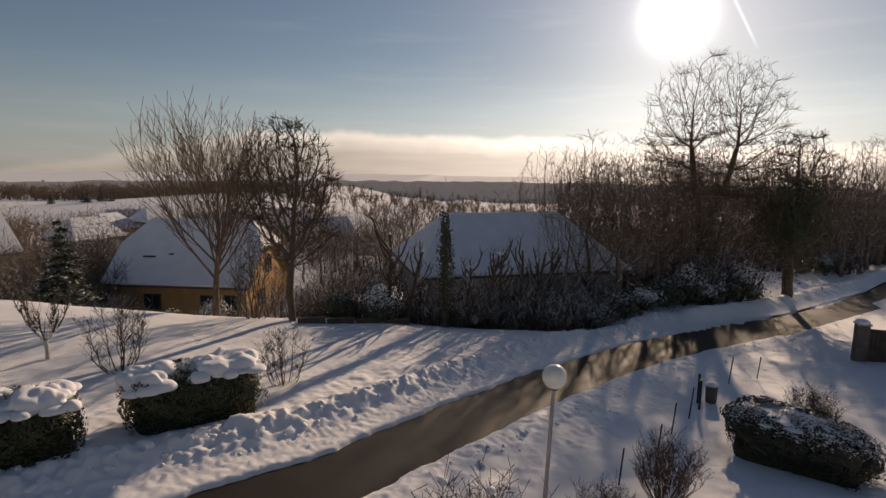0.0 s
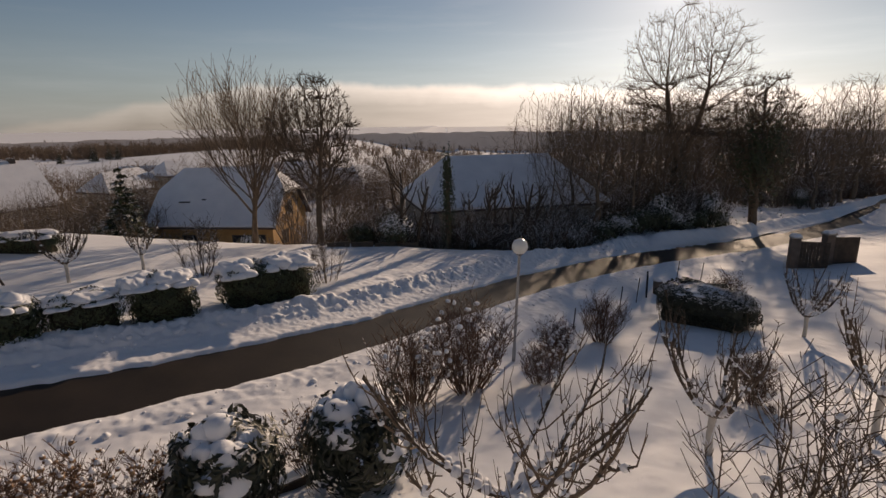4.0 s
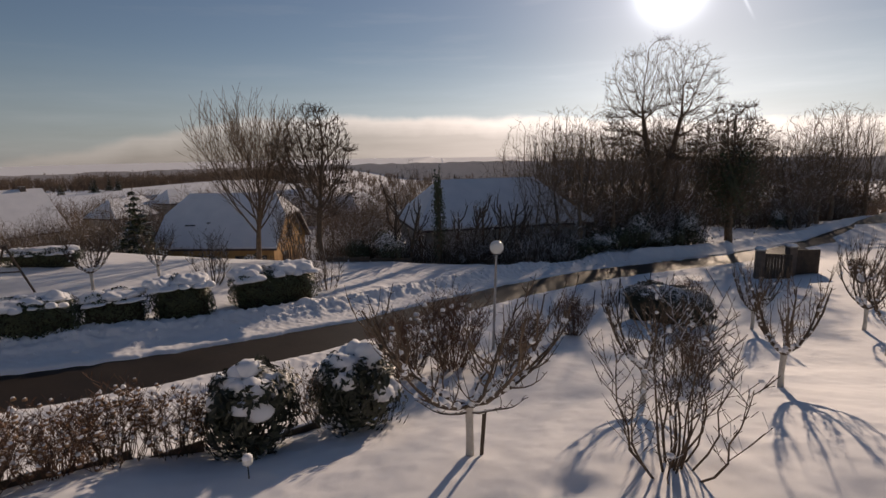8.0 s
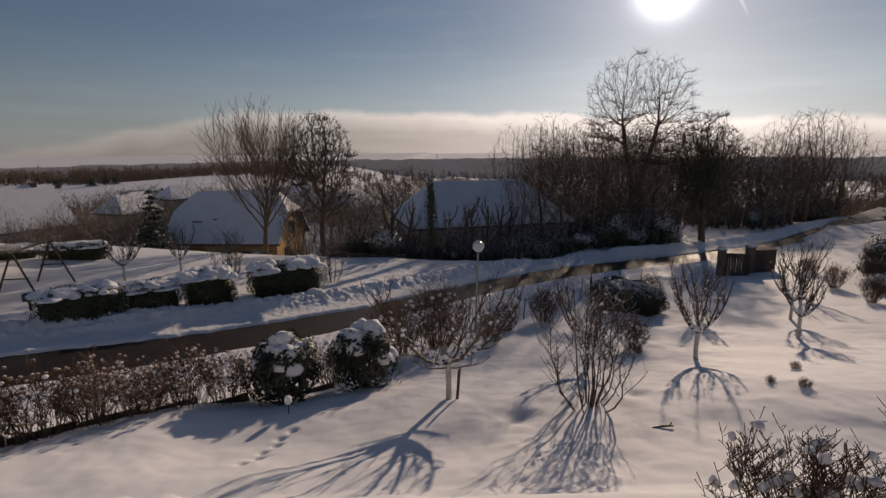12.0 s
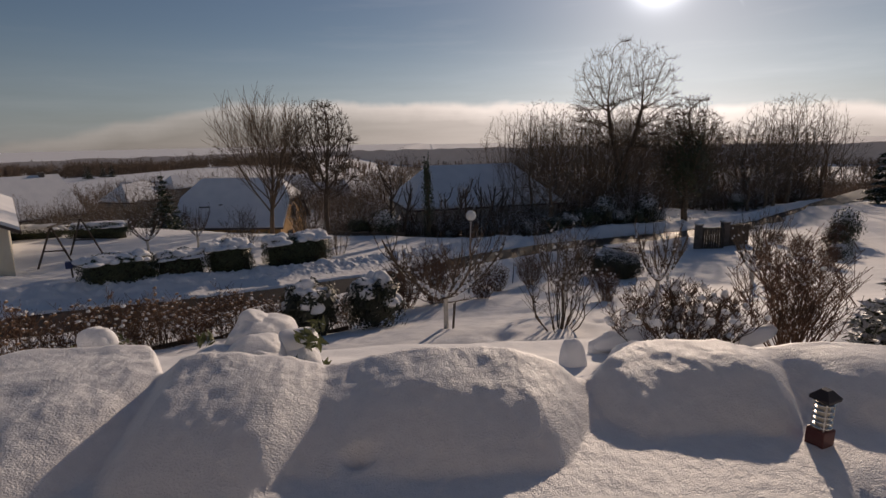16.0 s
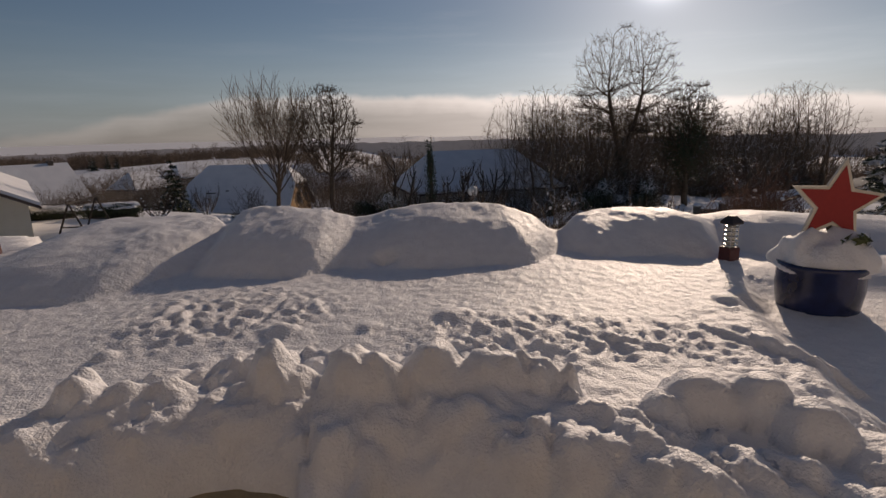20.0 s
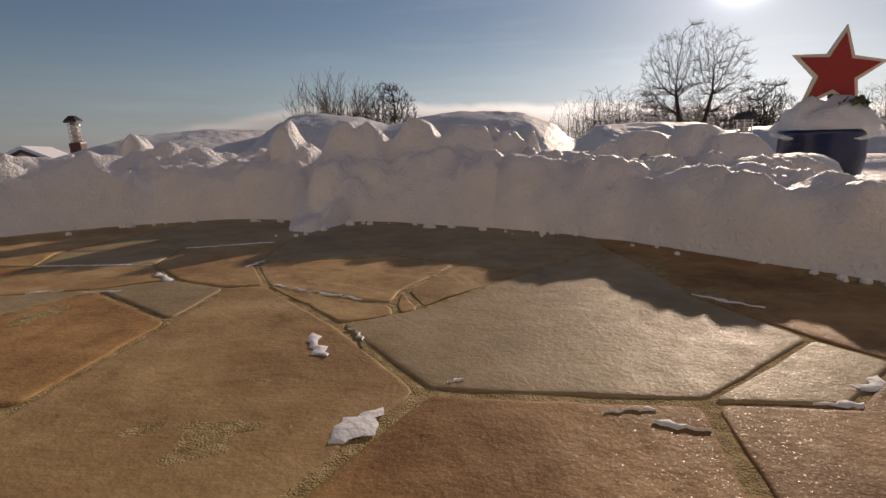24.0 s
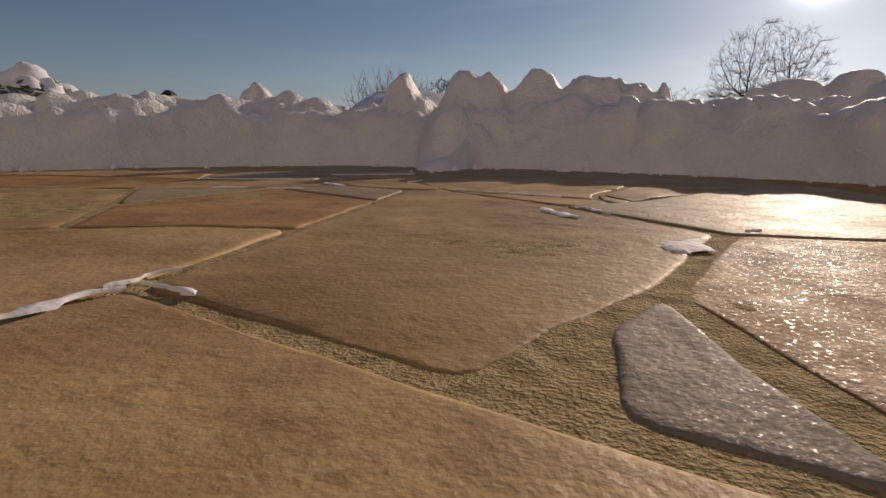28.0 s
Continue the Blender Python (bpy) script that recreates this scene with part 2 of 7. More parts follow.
def material(name, a, b, rough=0.8, scale=3.0, fine=40.0, bump=0.3, depth=0.02, snow=0.0, metal=0.0, rand=0.0, snow_scale=6.0, coat=0.0, island=False, spec=0.5):
    """Two colours mixed by coarse and fine noise, with relief; snow: how readily snow lies on what faces up."""
    mt = bpy.data.materials.new(name)
    mt.use_nodes = True
    nt = mt.node_tree
    N, L = nt.nodes, nt.links
    bsdf = N["Principled BSDF"]
    co = N.new("ShaderNodeTexCoord")
    geo = N.new("ShaderNodeNewGeometry")
    n1, n2 = N.new("ShaderNodeTexNoise"), N.new("ShaderNodeTexNoise")
    for n, s, d in ((n1, scale, 5), (n2, fine, 3)):
        n.inputs["Scale"].default_value, n.inputs["Detail"].default_value = s, d
        L.new(geo.outputs["Position"], n.inputs["Vector"])
    mixf = N.new("ShaderNodeMath")
    mixf.operation = "MULTIPLY_ADD"
    L.new(n2.outputs[0], mixf.inputs[0])
    mixf.inputs[1].default_value = 0.5
    L.new(n1.outputs[0], mixf.inputs[2])
    ramp = N.new("ShaderNodeMapRange")
    ramp.inputs[1].default_value, ramp.inputs[2].default_value = 0.5, 1.0
    L.new(mixf.outputs[0], ramp.inputs[0])
    mx = N.new("ShaderNodeMix")
    mx.data_type = "RGBA"
    mx.inputs["A"].default_value, mx.inputs["B"].default_value = (*a, 1), (*b, 1)
    L.new(ramp.outputs[0], mx.inputs["Factor"])
    colour = mx.outputs["Result"]
    if rand:
        info = N.new("ShaderNodeObjectInfo")
        hsv = N.new("ShaderNodeHueSaturation")
        mr = N.new("ShaderNodeMapRange")
        mr.inputs[3].default_value, mr.inputs[4].default_value = 1 - rand, 1 + rand
        L.new(geo.outputs["Random Per Island"] if island else info.outputs["Random"], mr.inputs[0])
        L.new(mr.outputs[0], hsv.inputs["Value"])
        L.new(colour, hsv.inputs["Color"])
        colour = hsv.outputs[0]
    rgh = None
    if snow:
        sep = N.new("ShaderNodeSeparateXYZ")
        L.new(geo.outputs["Normal"], sep.inputs[0])
        n3 = N.new("ShaderNodeTexNoise")
        n3.inputs["Scale"].default_value, n3.inputs["Detail"].default_value = snow_scale, 3
        L.new(geo.outputs["Position"], n3.inputs["Vector"])
        s = N.new("ShaderNodeMath")
        s.operation = "ADD"
        L.new(sep.outputs[2], s.inputs[0])
        L.new(n3.outputs[0], s.inputs[1])
        mr = N.new("ShaderNodeMapRange")
        mr.inputs[1].default_value, mr.inputs[2].default_value = 1.55 - snow, 1.65 - snow
        L.new(s.outputs[0], mr.inputs[0])
        mx2 = N.new("ShaderNodeMix")
        mx2.data_type = "RGBA"
        L.new(mr.outputs[0], mx2.inputs["Factor"])
        L.new(colour, mx2.inputs["A"])
        mx2.inputs["B"].default_value = (0.82, 0.82, 0.84, 1)
        colour = mx2.outputs["Result"]
    L.new(colour, bsdf.inputs["Base Color"])
    bsdf.inputs["Roughness"].default_value, bsdf.inputs["Metallic"].default_value = rough, metal
    bsdf.inputs["Specular IOR Level"].default_value = spec
    bsdf.inputs["Coat Weight"].default_value = coat
    if bump:
        bp = N.new("ShaderNodeBump")
        bp.inputs["Strength"].default_value, bp.inputs["Distance"].default_value = bump, depth
        L.new(mixf.outputs[0], bp.inputs["Height"])
        L.new(bp.outputs[0], bsdf.inputs["Normal"])
    return mt


SNOW = material("snow", (0.80, 0.80, 0.82), (0.88, 0.88, 0.89), 0.75, 1.5, 60, 0.35, 0.02, spec=0.3)
SNOW_FINE = material("snow_fresh", (0.80, 0.79, 0.80), (0.90, 0.89, 0.89), 0.55, 14, 110, 0.9, 0.014, spec=0.5)
ROOF_SNOW = material("roof_snow", (0.74, 0.75, 0.78), (0.85, 0.85, 0.87), 0.8, 0.8, 9, 0.3, 0.05, spec=0.3)
ASPHALT = material("wet_asphalt", (0.012, 0.009, 0.007), (0.036, 0.026, 0.019), 0.56, 0.7, 45, 0.5, 0.012, spec=0.22)
BARK = material("bark", (0.065, 0.046, 0.032), (0.17, 0.118, 0.08), 0.9, 4, 30, 0.6, 0.02, snow=0.12, rand=0.25)
BARK_SNOWY = material("snowy_bark", (0.05, 0.036, 0.026), (0.14, 0.10, 0.07), 0.9, 5, 40, 0.6, 0.01, snow=0.48, rand=0.25, snow_scale=9)
BARK_FLECKED = material("snow_flecked_bark", (0.09, 0.066, 0.046), (0.24, 0.17, 0.115), 0.9, 4, 30, 0.5, 0.015, snow=0.34, rand=0.3, snow_scale=5)
TWIG_RED = material("reddish_twigs", (0.07, 0.037, 0.024), (0.19, 0.105, 0.065), 0.85, 6, 60, 0.3, 0.005, snow=0.24, rand=0.25, snow_scale=12)
# Near-black brown: the shade deep inside a bush, put into the colour.
INNER_SHADE = material("shaded_inner_wood", (0.02, 0.017, 0.010), (0.05, 0.04, 0.022), 0.95, 6, 40, 0.6, 0.02)
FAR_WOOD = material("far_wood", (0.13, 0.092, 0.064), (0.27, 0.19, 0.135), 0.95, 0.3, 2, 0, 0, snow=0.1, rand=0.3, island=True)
LEAF = material("evergreen_leaf", (0.022, 0.030, 0.012), (0.065, 0.080, 0.030), 0.5, 3, 25, 0.2, 0.005, snow=0.22, rand=0.35, island=True)
LEAF_SNOWY = material("snowy_evergreen_leaf", (0.02, 0.028, 0.012), (0.06, 0.07, 0.03), 0.5, 3, 25, 0.2, 0.005, snow=0.75, rand=0.35, island=True)
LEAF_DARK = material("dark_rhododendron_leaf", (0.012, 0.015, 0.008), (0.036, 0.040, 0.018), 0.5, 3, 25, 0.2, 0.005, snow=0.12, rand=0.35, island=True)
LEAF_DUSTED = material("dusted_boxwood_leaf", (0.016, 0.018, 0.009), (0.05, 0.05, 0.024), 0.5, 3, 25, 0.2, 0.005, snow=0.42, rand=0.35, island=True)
# The lit copy of the leaf: sunshine put into a brighter green.
LEAF_LIT = material("sunlit_rhododendron_leaf", (0.055, 0.075, 0.022), (0.15, 0.16, 0.05), 0.4, 5, 30, 0.2, 0.004, snow=0.3, rand=0.35, island=True)
RENDER_WALL = material("cream_render", (0.62, 0.56, 0.44), (0.72, 0.66, 0.54), 0.9, 1.5, 30, 0.3, 0.01)
GREY_WALL = material("grey_render", (0.33, 0.30, 0.27), (0.45, 0.41, 0.36), 0.9, 1.2, 25, 0.3, 0.01)
OCHRE_WOOD = material("ochre_boards", (0.42, 0.22, 0.075), (0.58, 0.33, 0.12), 0.75, 1.5, 20, 0.3, 0.01, rand=0.12)
DARK_WOOD = material("dark_wood", (0.045, 0.032, 0.024), (0.10, 0.072, 0.05), 0.75, 3, 30, 0.4, 0.01, rand=0.15)
TILE_ROOF = material("roof_tiles", (0.07, 0.05, 0.045), (0.14, 0.10, 0.085), 0.8, 2, 20, 0.4, 0.02)
GLASS_DARK = material("window_glass", (0.02, 0.022, 0.025), (0.03, 0.032, 0.036), 0.08, 1, 5, 0, 0)
POLE = material("grey_galvanised_steel", (0.33, 0.33, 0.34), (0.45, 0.45, 0.45), 0.5, 5, 60, 0.1, 0.003, metal=0.5)
OPAL = material("opal_globe", (0.80, 0.78, 0.72), (0.86, 0.84, 0.79), 0.25, 2, 20, 0, 0)
BLACK_PAINT = material("black_painted_metal", (0.012, 0.012, 0.013), (0.03, 0.03, 0.03), 0.55, 5, 60, 0.2, 0.003)
PILLAR = material("dark_brick_pillar", (0.10, 0.075, 0.06), (0.19, 0.145, 0.115), 0.85, 3, 20, 0.5, 0.02, snow=0.1)

# ---- lie of the land ----
ROAD_X = [-60, -13, -9.5, -6, -3, 0, 4.2, 9.5, 14.5, 24, 43, 90]
ROAD_Y = [-26, 3.8, 6.0, 8.7, 11.2, 14.8, 19.2, 24, 27.7, 34.2, 50, 88]
TERRACE_Z = 5.85


def road_y(x):
    return (np.interp(np.asarray(x) - 1.5, ROAD_X, ROAD_Y) + np.interp(x, ROAD_X, ROAD_Y) + np.interp(np.asarray(x) + 1.5, ROAD_X, ROAD_Y)) / 3


def road_z(x):
    return 0.55 - 0.085 * np.clip(x, -22, 40)


def aside(x, y):
    """Metres from the road's middle, positive on the garden's side."""
    return (road_y(x) - y) * 0.75


def land(x, y):
    """The height of the ground under its snow banks."""
    x, y = np.asarray(x, float), np.asarray(y, float)
    v = aside(x, y)
    rz = road_z(x)
    lawn = np.interp(y, [-13, -10.8, -7.5, -6.2, -5, -4, -2.2, 0, 1, 4, 10, 18, 30, 60], [5.5, 5.4, 4.75, 4.15, 3.4, 2.98, 2.66, 2.45, 2.2, 1.4, 0.6, -0.3, -1.0, -2])
    lawn = lawn + 0.26 * smooth((y + 7.4) / 1.4) * smooth((-5.3 - y) / 0.75) * smooth((x + 9) / 3) * smooth((4.6 - x) / 1.5)
    lawn = lawn + 0.05 * (np.clip(x, -4, 8) - 3.0) * smooth((x + 6) / 2.5) * smooth((y + 4) / 3) * smooth((7 - y) / 3)
    near = rz + (lawn - rz) * smooth((v - 2.2) / 6)
    far = rz - 0.03 * np.clip(-v - 4, 0, 60) - 2.6 * smooth((y - 24) / 11) * smooth((13 - x) / 8)
    far = far - 2.1 * smooth((y - 22) / 15) * smooth((-x - 5) / 7) * smooth((88 - y) / 26)
    far = far - 7.0 * smooth((y - 55) / 70) - 0.012 * np.clip(y - 120, 0, 900) + (5.0 + 3.4 * smooth((x + 155) / 70)) * smooth((y - 90) / 120) * smooth((-x - 20) / 60)
    out = smooth((y - 34) / 26)
    return np.where(v > 0, near * (1 - out) + far * out, far)


def ground_z(x, y):
    return float(land(x, y))


# Footprints across the lawn and hollows in it: x, y, depth, radius.
DIPS = [(-3.05 + 0.07 * k + 0.10 * (k % 2), -2.5 + 0.33 * k, 0.11, 0.075) for k in range(6)] + [(2.1, -0.9, 0.16, 0.34), (4.9, 0.1, 0.14, 0.32), (5.9, -1.6, 0.08, 0.5), (3.0, -2.9, 0.06, 0.6), (-3.0, -8.4, 0.10, 0.13), (-2.85, -8.0, 0.10, 0.12)]


def snow_height(x, y):
    """The snow's surface: the land, the ploughed banks beside the road, the bare lane between."""
    v = aside(x, y)
    z = land(x, y) + 0.02
    w = 1.20 + 0.20 * grain(x, y, 1.6, 5) + 0.10 * grain(x, y, 0.35, 6)
    lane = smooth((w - np.abs(v - 0.08)) / 0.12 + 0.5)
    z = z - 0.16 * lane
    z = z + 0.04 * smooth((np.abs(v - 0.08) - w) / 0.15)
    tracks = smooth((v + 2.1) / 0.15) * smooth((-1.15 - v) / 0.15)
    z = z + tracks * 0.045 * grain(x, y, 0.10, 25, 2) + tracks * 0.012 * np.sin((x + y * 0.9) * 24) * np.clip(np.sin(v * 9), 0, 1)
    lump = 0.7 * grain(x, y, 0.34, 11, 2) + 0.55 * grain(x, y, 0.16, 13, 2) + 0.4 * grain(x, y, 0.08, 12, 2)
    ridge = np.exp(-(((v + 2.75) / 0.62) ** 2))
    z = z + ridge * (0.32 + 0.24 * lump) * smooth((15.5 - x) / 2.5)
    shelf = smooth((-2.4 - v) / 0.6) * smooth((v + 7.5) / 2.5)
    z = z + shelf * (0.12 + 0.10 * grain(x, y, 0.9, 15) + 0.035 * grain(x, y, 0.2, 16, 3))
    z = z + smooth((v - 3.0) / 2.0) * (0.06 * grain(x, y, 1.7, 17, 2) + 0.018 * grain(x, y, 0.42, 18, 2)) * smooth((20 - y) / 8)
    near_ridge = np.exp(-(((v - 1.75) / 0.5) ** 2))
    z = z + near_ridge * (0.10 + 0.05 * lump + 0.05 * grain(x, y, 0.16, 27, 2))
    rough_near = smooth((v - 1.2) / 0.6) * smooth((4.6 - v) / 1.5)
    z = z + rough_near * (0.022 * grain(x, y, 0.2, 21, 3) + 0.06 * smooth((v - 2.4) / 0.8) * np.clip(grain(x, y, 0.22, 22, 2), 0, 1))
    for px, py, pd, pr in DIPS:
        z = z - pd * np.exp(-((x - px) ** 2 + (y - py) ** 2) / pr ** 2)
    z = z + np.where(np.abs(v) > 2.2, 0.10 * grain(x, y, 2.6, 31, 3) + 0.020 * grain(x, y, 0.3, 33), 0)
    return z
# ---- ground and road ----


def spread(lo, hi, step, reach_lo, reach_hi, growth=1.16):
    mid = list(np.arange(lo, hi, step))
    out, s = [], step
    p = mid[-1]
    while p < reach_hi:
        s *= growth
        p += s
        out.append(p)
    left, s, p = [], step, lo
    while p > reach_lo:
        s *= growth
        p -= s
        left.append(p)
    return np.array(left[::-1] + mid + out)


def sheet(name, xs, ys, fz, mat, drop=None):
    X, Y = np.meshgrid(xs, ys)
    Z = fz(X, Y)
    verts = np.stack([X.ravel(), Y.ravel(), Z.ravel()], 1)
    n, m = len(xs), len(ys)
    i = (np.arange(m - 1)[:, None] * n + np.arange(n - 1)[None, :]).ravel()
    faces = np.stack([i, i + 1, i + n + 1, i + n], 1)
    return made(name, mesh_of(name, verts, faces, True), mat)


ground = sheet("ground", spread(-15, 15, 0.065, -2500, 2500, 1.12), spread(-9.8, 26, 0.065, -80, 4000, 1.12), snow_height, SNOW)
tagged(ground, "deep snow over a sloping garden, ploughed banks and far fields", "ground", kind="structure")


def strip(name, x0, x1, half, lift, mat, step=0.4):
    xs = np.arange(x0, x1, step)
    vs = np.linspace(-half, half, 9)
    X = np.repeat(xs[:, None], len(vs), 1)
    Y = road_y(X) - vs[None, :] / 0.75
    Z = road_z(X) + lift - 0.03 * (vs[None, :] / half) ** 2
    n = len(vs)
    i = (np.arange(len(xs) - 1)[:, None] * n + np.arange(n - 1)[None, :]).ravel()
    faces = np.stack([i, i + 1, i + n + 1, i + n], 1)[:, ::-1]
    return made(name, mesh_of(name, np.stack([X.ravel(), Y.ravel(), Z.ravel()], 1), faces, True), mat)


road = tagged(strip("road", -55, 80, 1.72, -0.04, ASPHALT), "wet dark asphalt lane, cleared between ploughed snow banks", "road", kind="structure")

# The ploughed bank where the lane runs on past the gate.
xs, vs = np.arange(13.2, 70, 0.17), np.linspace(-4.6, -1.15, 30)
X = np.repeat(xs[:, None], len(vs), 1)
W = np.repeat(vs[None, :], len(xs), 0)
Y = road_y(X) - W / 0.75
rise = np.exp(-(((W + 2.55) / 0.80) ** 2)) * (0.62 + 0.16 * grain(X, Y, 0.5, 71, 3) + 0.10 * grain(X, Y, 2.2, 72, 2)) * smooth((X - 13.0) / 2.5)
Z = land(X, Y) + 0.02 + rise - 0.30 * smooth((-3.9 - W) / 0.7)
i = (np.arange(len(xs) - 1)[:, None] * len(vs) + np.arange(len(vs) - 1)[None, :]).ravel()
bank_mesh = mesh_of("snow_bank", np.stack([X.ravel(), Y.ravel(), Z.ravel()], 1), np.stack([i, i + len(vs), i + len(vs) + 1, i + 1], 1), True)
tagged(made("snow_bank", bank_mesh, SNOW), "long bank of ploughed snow beside the lane", "snow bank", kind="structure")

# ---- trees ----


def tubes(lines, sides):
    """Tapered tubes along polylines of (points, radii), as one set of vertices and faces."""
    V, F, base = [], [], 0
    turn = [(math.cos(2 * math.pi * i / sides), math.sin(2 * math.pi * i / sides)) for i in range(sides)]
    for pts, rad in lines:
        d = (pts[-1] - pts[0]).normalized()
        a = d.orthogonal().normalized()
        b = d.cross(a)
        for p, r in zip(pts, rad):
            for c, s in turn:
                V.append(p + a * (c * r) + b * (s * r))
        for k in range(len(pts) - 1):
            o = base + k * sides
            for i in range(sides):
                j = (i + 1) % sides
                F.append((o + i, o + j, o + sides + j, o + sides + i))
        base += len(pts) * sides
    return V, F


def grow(seed, levels, length, radius, lean=0.0, up=0.25, bend=0.18, first=0.35, top=True, stems=((0, 0, 1),)):
    """A bare crown: levels of (children, angle, length ratio, radius ratio); returns polylines level by level."""
    rnd = random.Random(seed)
    out = [[] for _ in range(len(levels) + 1)]

    def shoot(p, d, ln, r, lv, r_end):
        n = 7 if lv == 0 else 5 if lv == 1 else 4 if lv == 2 else 3
        pts, rad = [p.copy()], [r]
        for k in range(n):
            wob = Vector((rnd.gauss(0, 1), rnd.gauss(0, 1), rnd.gauss(0, 0.6))) * bend * (1.0 if lv < 3 else 0.6)
            d = (d + wob * (0.5 if lv == 0 else 1.0) + Vector((0, 0, up * (0.5 if lv == 0 else 0.35)))).normalized()
            p = p + d * (ln / n)
            pts.append(p.copy())
            rad.append(r + (r_end - r) * (k + 1) / n)
        out[lv].append((pts, rad))
        if lv >= len(levels):
            return
        kids, ang, lr, rr = levels[lv]
        spin = rnd.uniform(0, 6.28)
        for i in range(kids):
            f = first + (1 - first) * (i + rnd.uniform(0.2, 0.9)) / kids if lv == 0 else 0.2 + 0.8 * (i + rnd.uniform(0.1, 0.9)) / kids
            f = min(f, 0.985)
            q = f * n
            k = min(int(q), n - 1)
            start = pts[k].lerp(pts[k + 1], q - k)
            rad_here = rad[k] + (rad[k + 1] - rad[k]) * (q - k)
            ahead = (pts[k + 1] - pts[k]).normalized()
            side = ahead.orthogonal().normalized()
            side.rotate(Matrix.Rotation(spin + i * 2.4 + rnd.uniform(-0.4, 0.4), 3, ahead))
            t = radians(ang * rnd.uniform(0.7, 1.25))
            way = (ahead * math.cos(t) + side * math.sin(t)).normalized()
            l2 = ln * lr * rnd.uniform(0.7, 1.15) * (1.15 - 0.45 * f if lv == 0 else 1.1 - 0.35 * f)
            shoot(start, way, l2, min(rad_here * rr, r * rr), lv + 1, max(0.25 * rad_here * rr, 0.0025))

    for lx, ly, f in stems:
        shoot(Vector((lx * 0.6, ly * 0.6, -0.15)), Vector((lean + lx, ly, 1)).normalized(), length * f, radius * (0.6 + 0.4 * f), 0, radius * (0.2 if top else 0.6))
    return out


def tree_meshes(name, seed, levels, length, radius, thin=0.0, **kw):
    """The trunk with its limbs, and the crown of twigs."""
    lv = grow(seed, levels, length, radius, **kw)
    V, F = tubes(lv[0], 10)
    V2, F2 = tubes(lv[1], 6)
    F += [tuple(i + len(V) for i in f) for f in F2]
    trunk = mesh_of(name + "_trunk", V + V2, F, True)
    V, F = [], []
    for k, some in enumerate(lv[2:]):
        some = [(p, [max(r, thin) for r in rr]) for p, rr in some]
        V2, F2 = tubes(some, 4 if k == 0 else 3)
        F += [tuple(i + len(V) for i in f) for f in F2]
        V += V2
    return trunk, mesh_of(name + "_crown", V, F)


def tree(name, meshes, x, y, z=None, rz=0.0, s=1.0, mats=(BARK, BARK), label="", category="tree", group="", sz=None, tilt=0.0):
    e = new(name)
    e.matrix_basis = pose(x, y, ground_z(x, y) if z is None else z, 0, tilt, rz) @ Matrix.Diagonal((s, s, sz or s, 1))
    made("trunk", meshes[0], mats[0], e)
    made("crown", meshes[1], mats[1], e)
    return tagged(e, label, category, group)


def colonize(seed, pts, trunk, step, reach, kill, up, rounds=110):
    """Branches that grow towards the points of a crown; returns node places, parents and radii."""
    g = np.random.default_rng(seed)
    P, parent = [np.array(q, float) for q, _ in trunk], [k for _, k in trunk]
    near = np.zeros(len(pts), int)
    dist = np.full(len(pts), 1e9)
    fresh = list(range(len(P)))
    alive = np.ones(len(pts), bool)
    sprout = {}
    for _ in range(rounds):
        if fresh:
            N = np.array([P[i] for i in fresh])
            d = np.linalg.norm(pts[:, None, :] - N[None, :, :], axis=2)
            k = d.argmin(1)
            m = d[np.arange(len(pts)), k]
            hit = m < dist
            near[hit] = np.array(fresh)[k[hit]]
            dist[hit] = m[hit]
        alive &= dist > kill
        act = alive & (dist < reach)
        if not act.any():
            break
        fresh, idx = [], np.where(act)[0]
        order = near[idx]
        for i in np.unique(order):
            v = pts[idx[order == i]] - P[i]
            v = (v / (np.linalg.norm(v, axis=1, keepdims=True) + 1e-9)).sum(0)
            v = v / (np.linalg.norm(v) + 1e-9) + np.array((0, 0, up)) + g.normal(0, 0.13, 3)
            if parent[i] >= 0:
                v = v + 0.35 * (P[i] - P[parent[i]]) / step
            v[2] = max(v[2], -0.12 if P[i][2] < 4.5 else 0.02)
            q = P[i] + v / np.linalg.norm(v) * step
            if any(np.linalg.norm(q - P[j]) < 0.3 * step for j in sprout.get(int(i), ())):
                continue
            P.append(q)
            parent.append(int(i))
            sprout.setdefault(int(i), []).append(len(P) - 1)
            fresh.append(len(P) - 1)
    return P, parent


def crown_points(seed, n, lobes):
    """Points in egg-shaped lobes of (x, y, z, rx, ry, rz), denser near the skin."""
    g = np.random.default_rng(seed)
    out = []
    size = np.array([l[3] * l[4] * l[5] for l in lobes])
    for l, share in zip(lobes, size / size.sum()):
        d = g.normal(0, 1, (int(n * share), 3))
        d /= np.linalg.norm(d, axis=1, keepdims=True)
        q = g.random((len(d), 1)) ** 0.36
        bump = 1 + 0.22 * grain(d[:, :1] * 1.5 + l[0], d[:, 1:2] * 1.5 + d[:, 2:] * 1.3, 0.6, seed)
        out.append(d * q * bump * np.array(l[3:]) + np.array(l[:3]))
    return np.concatenate(out)


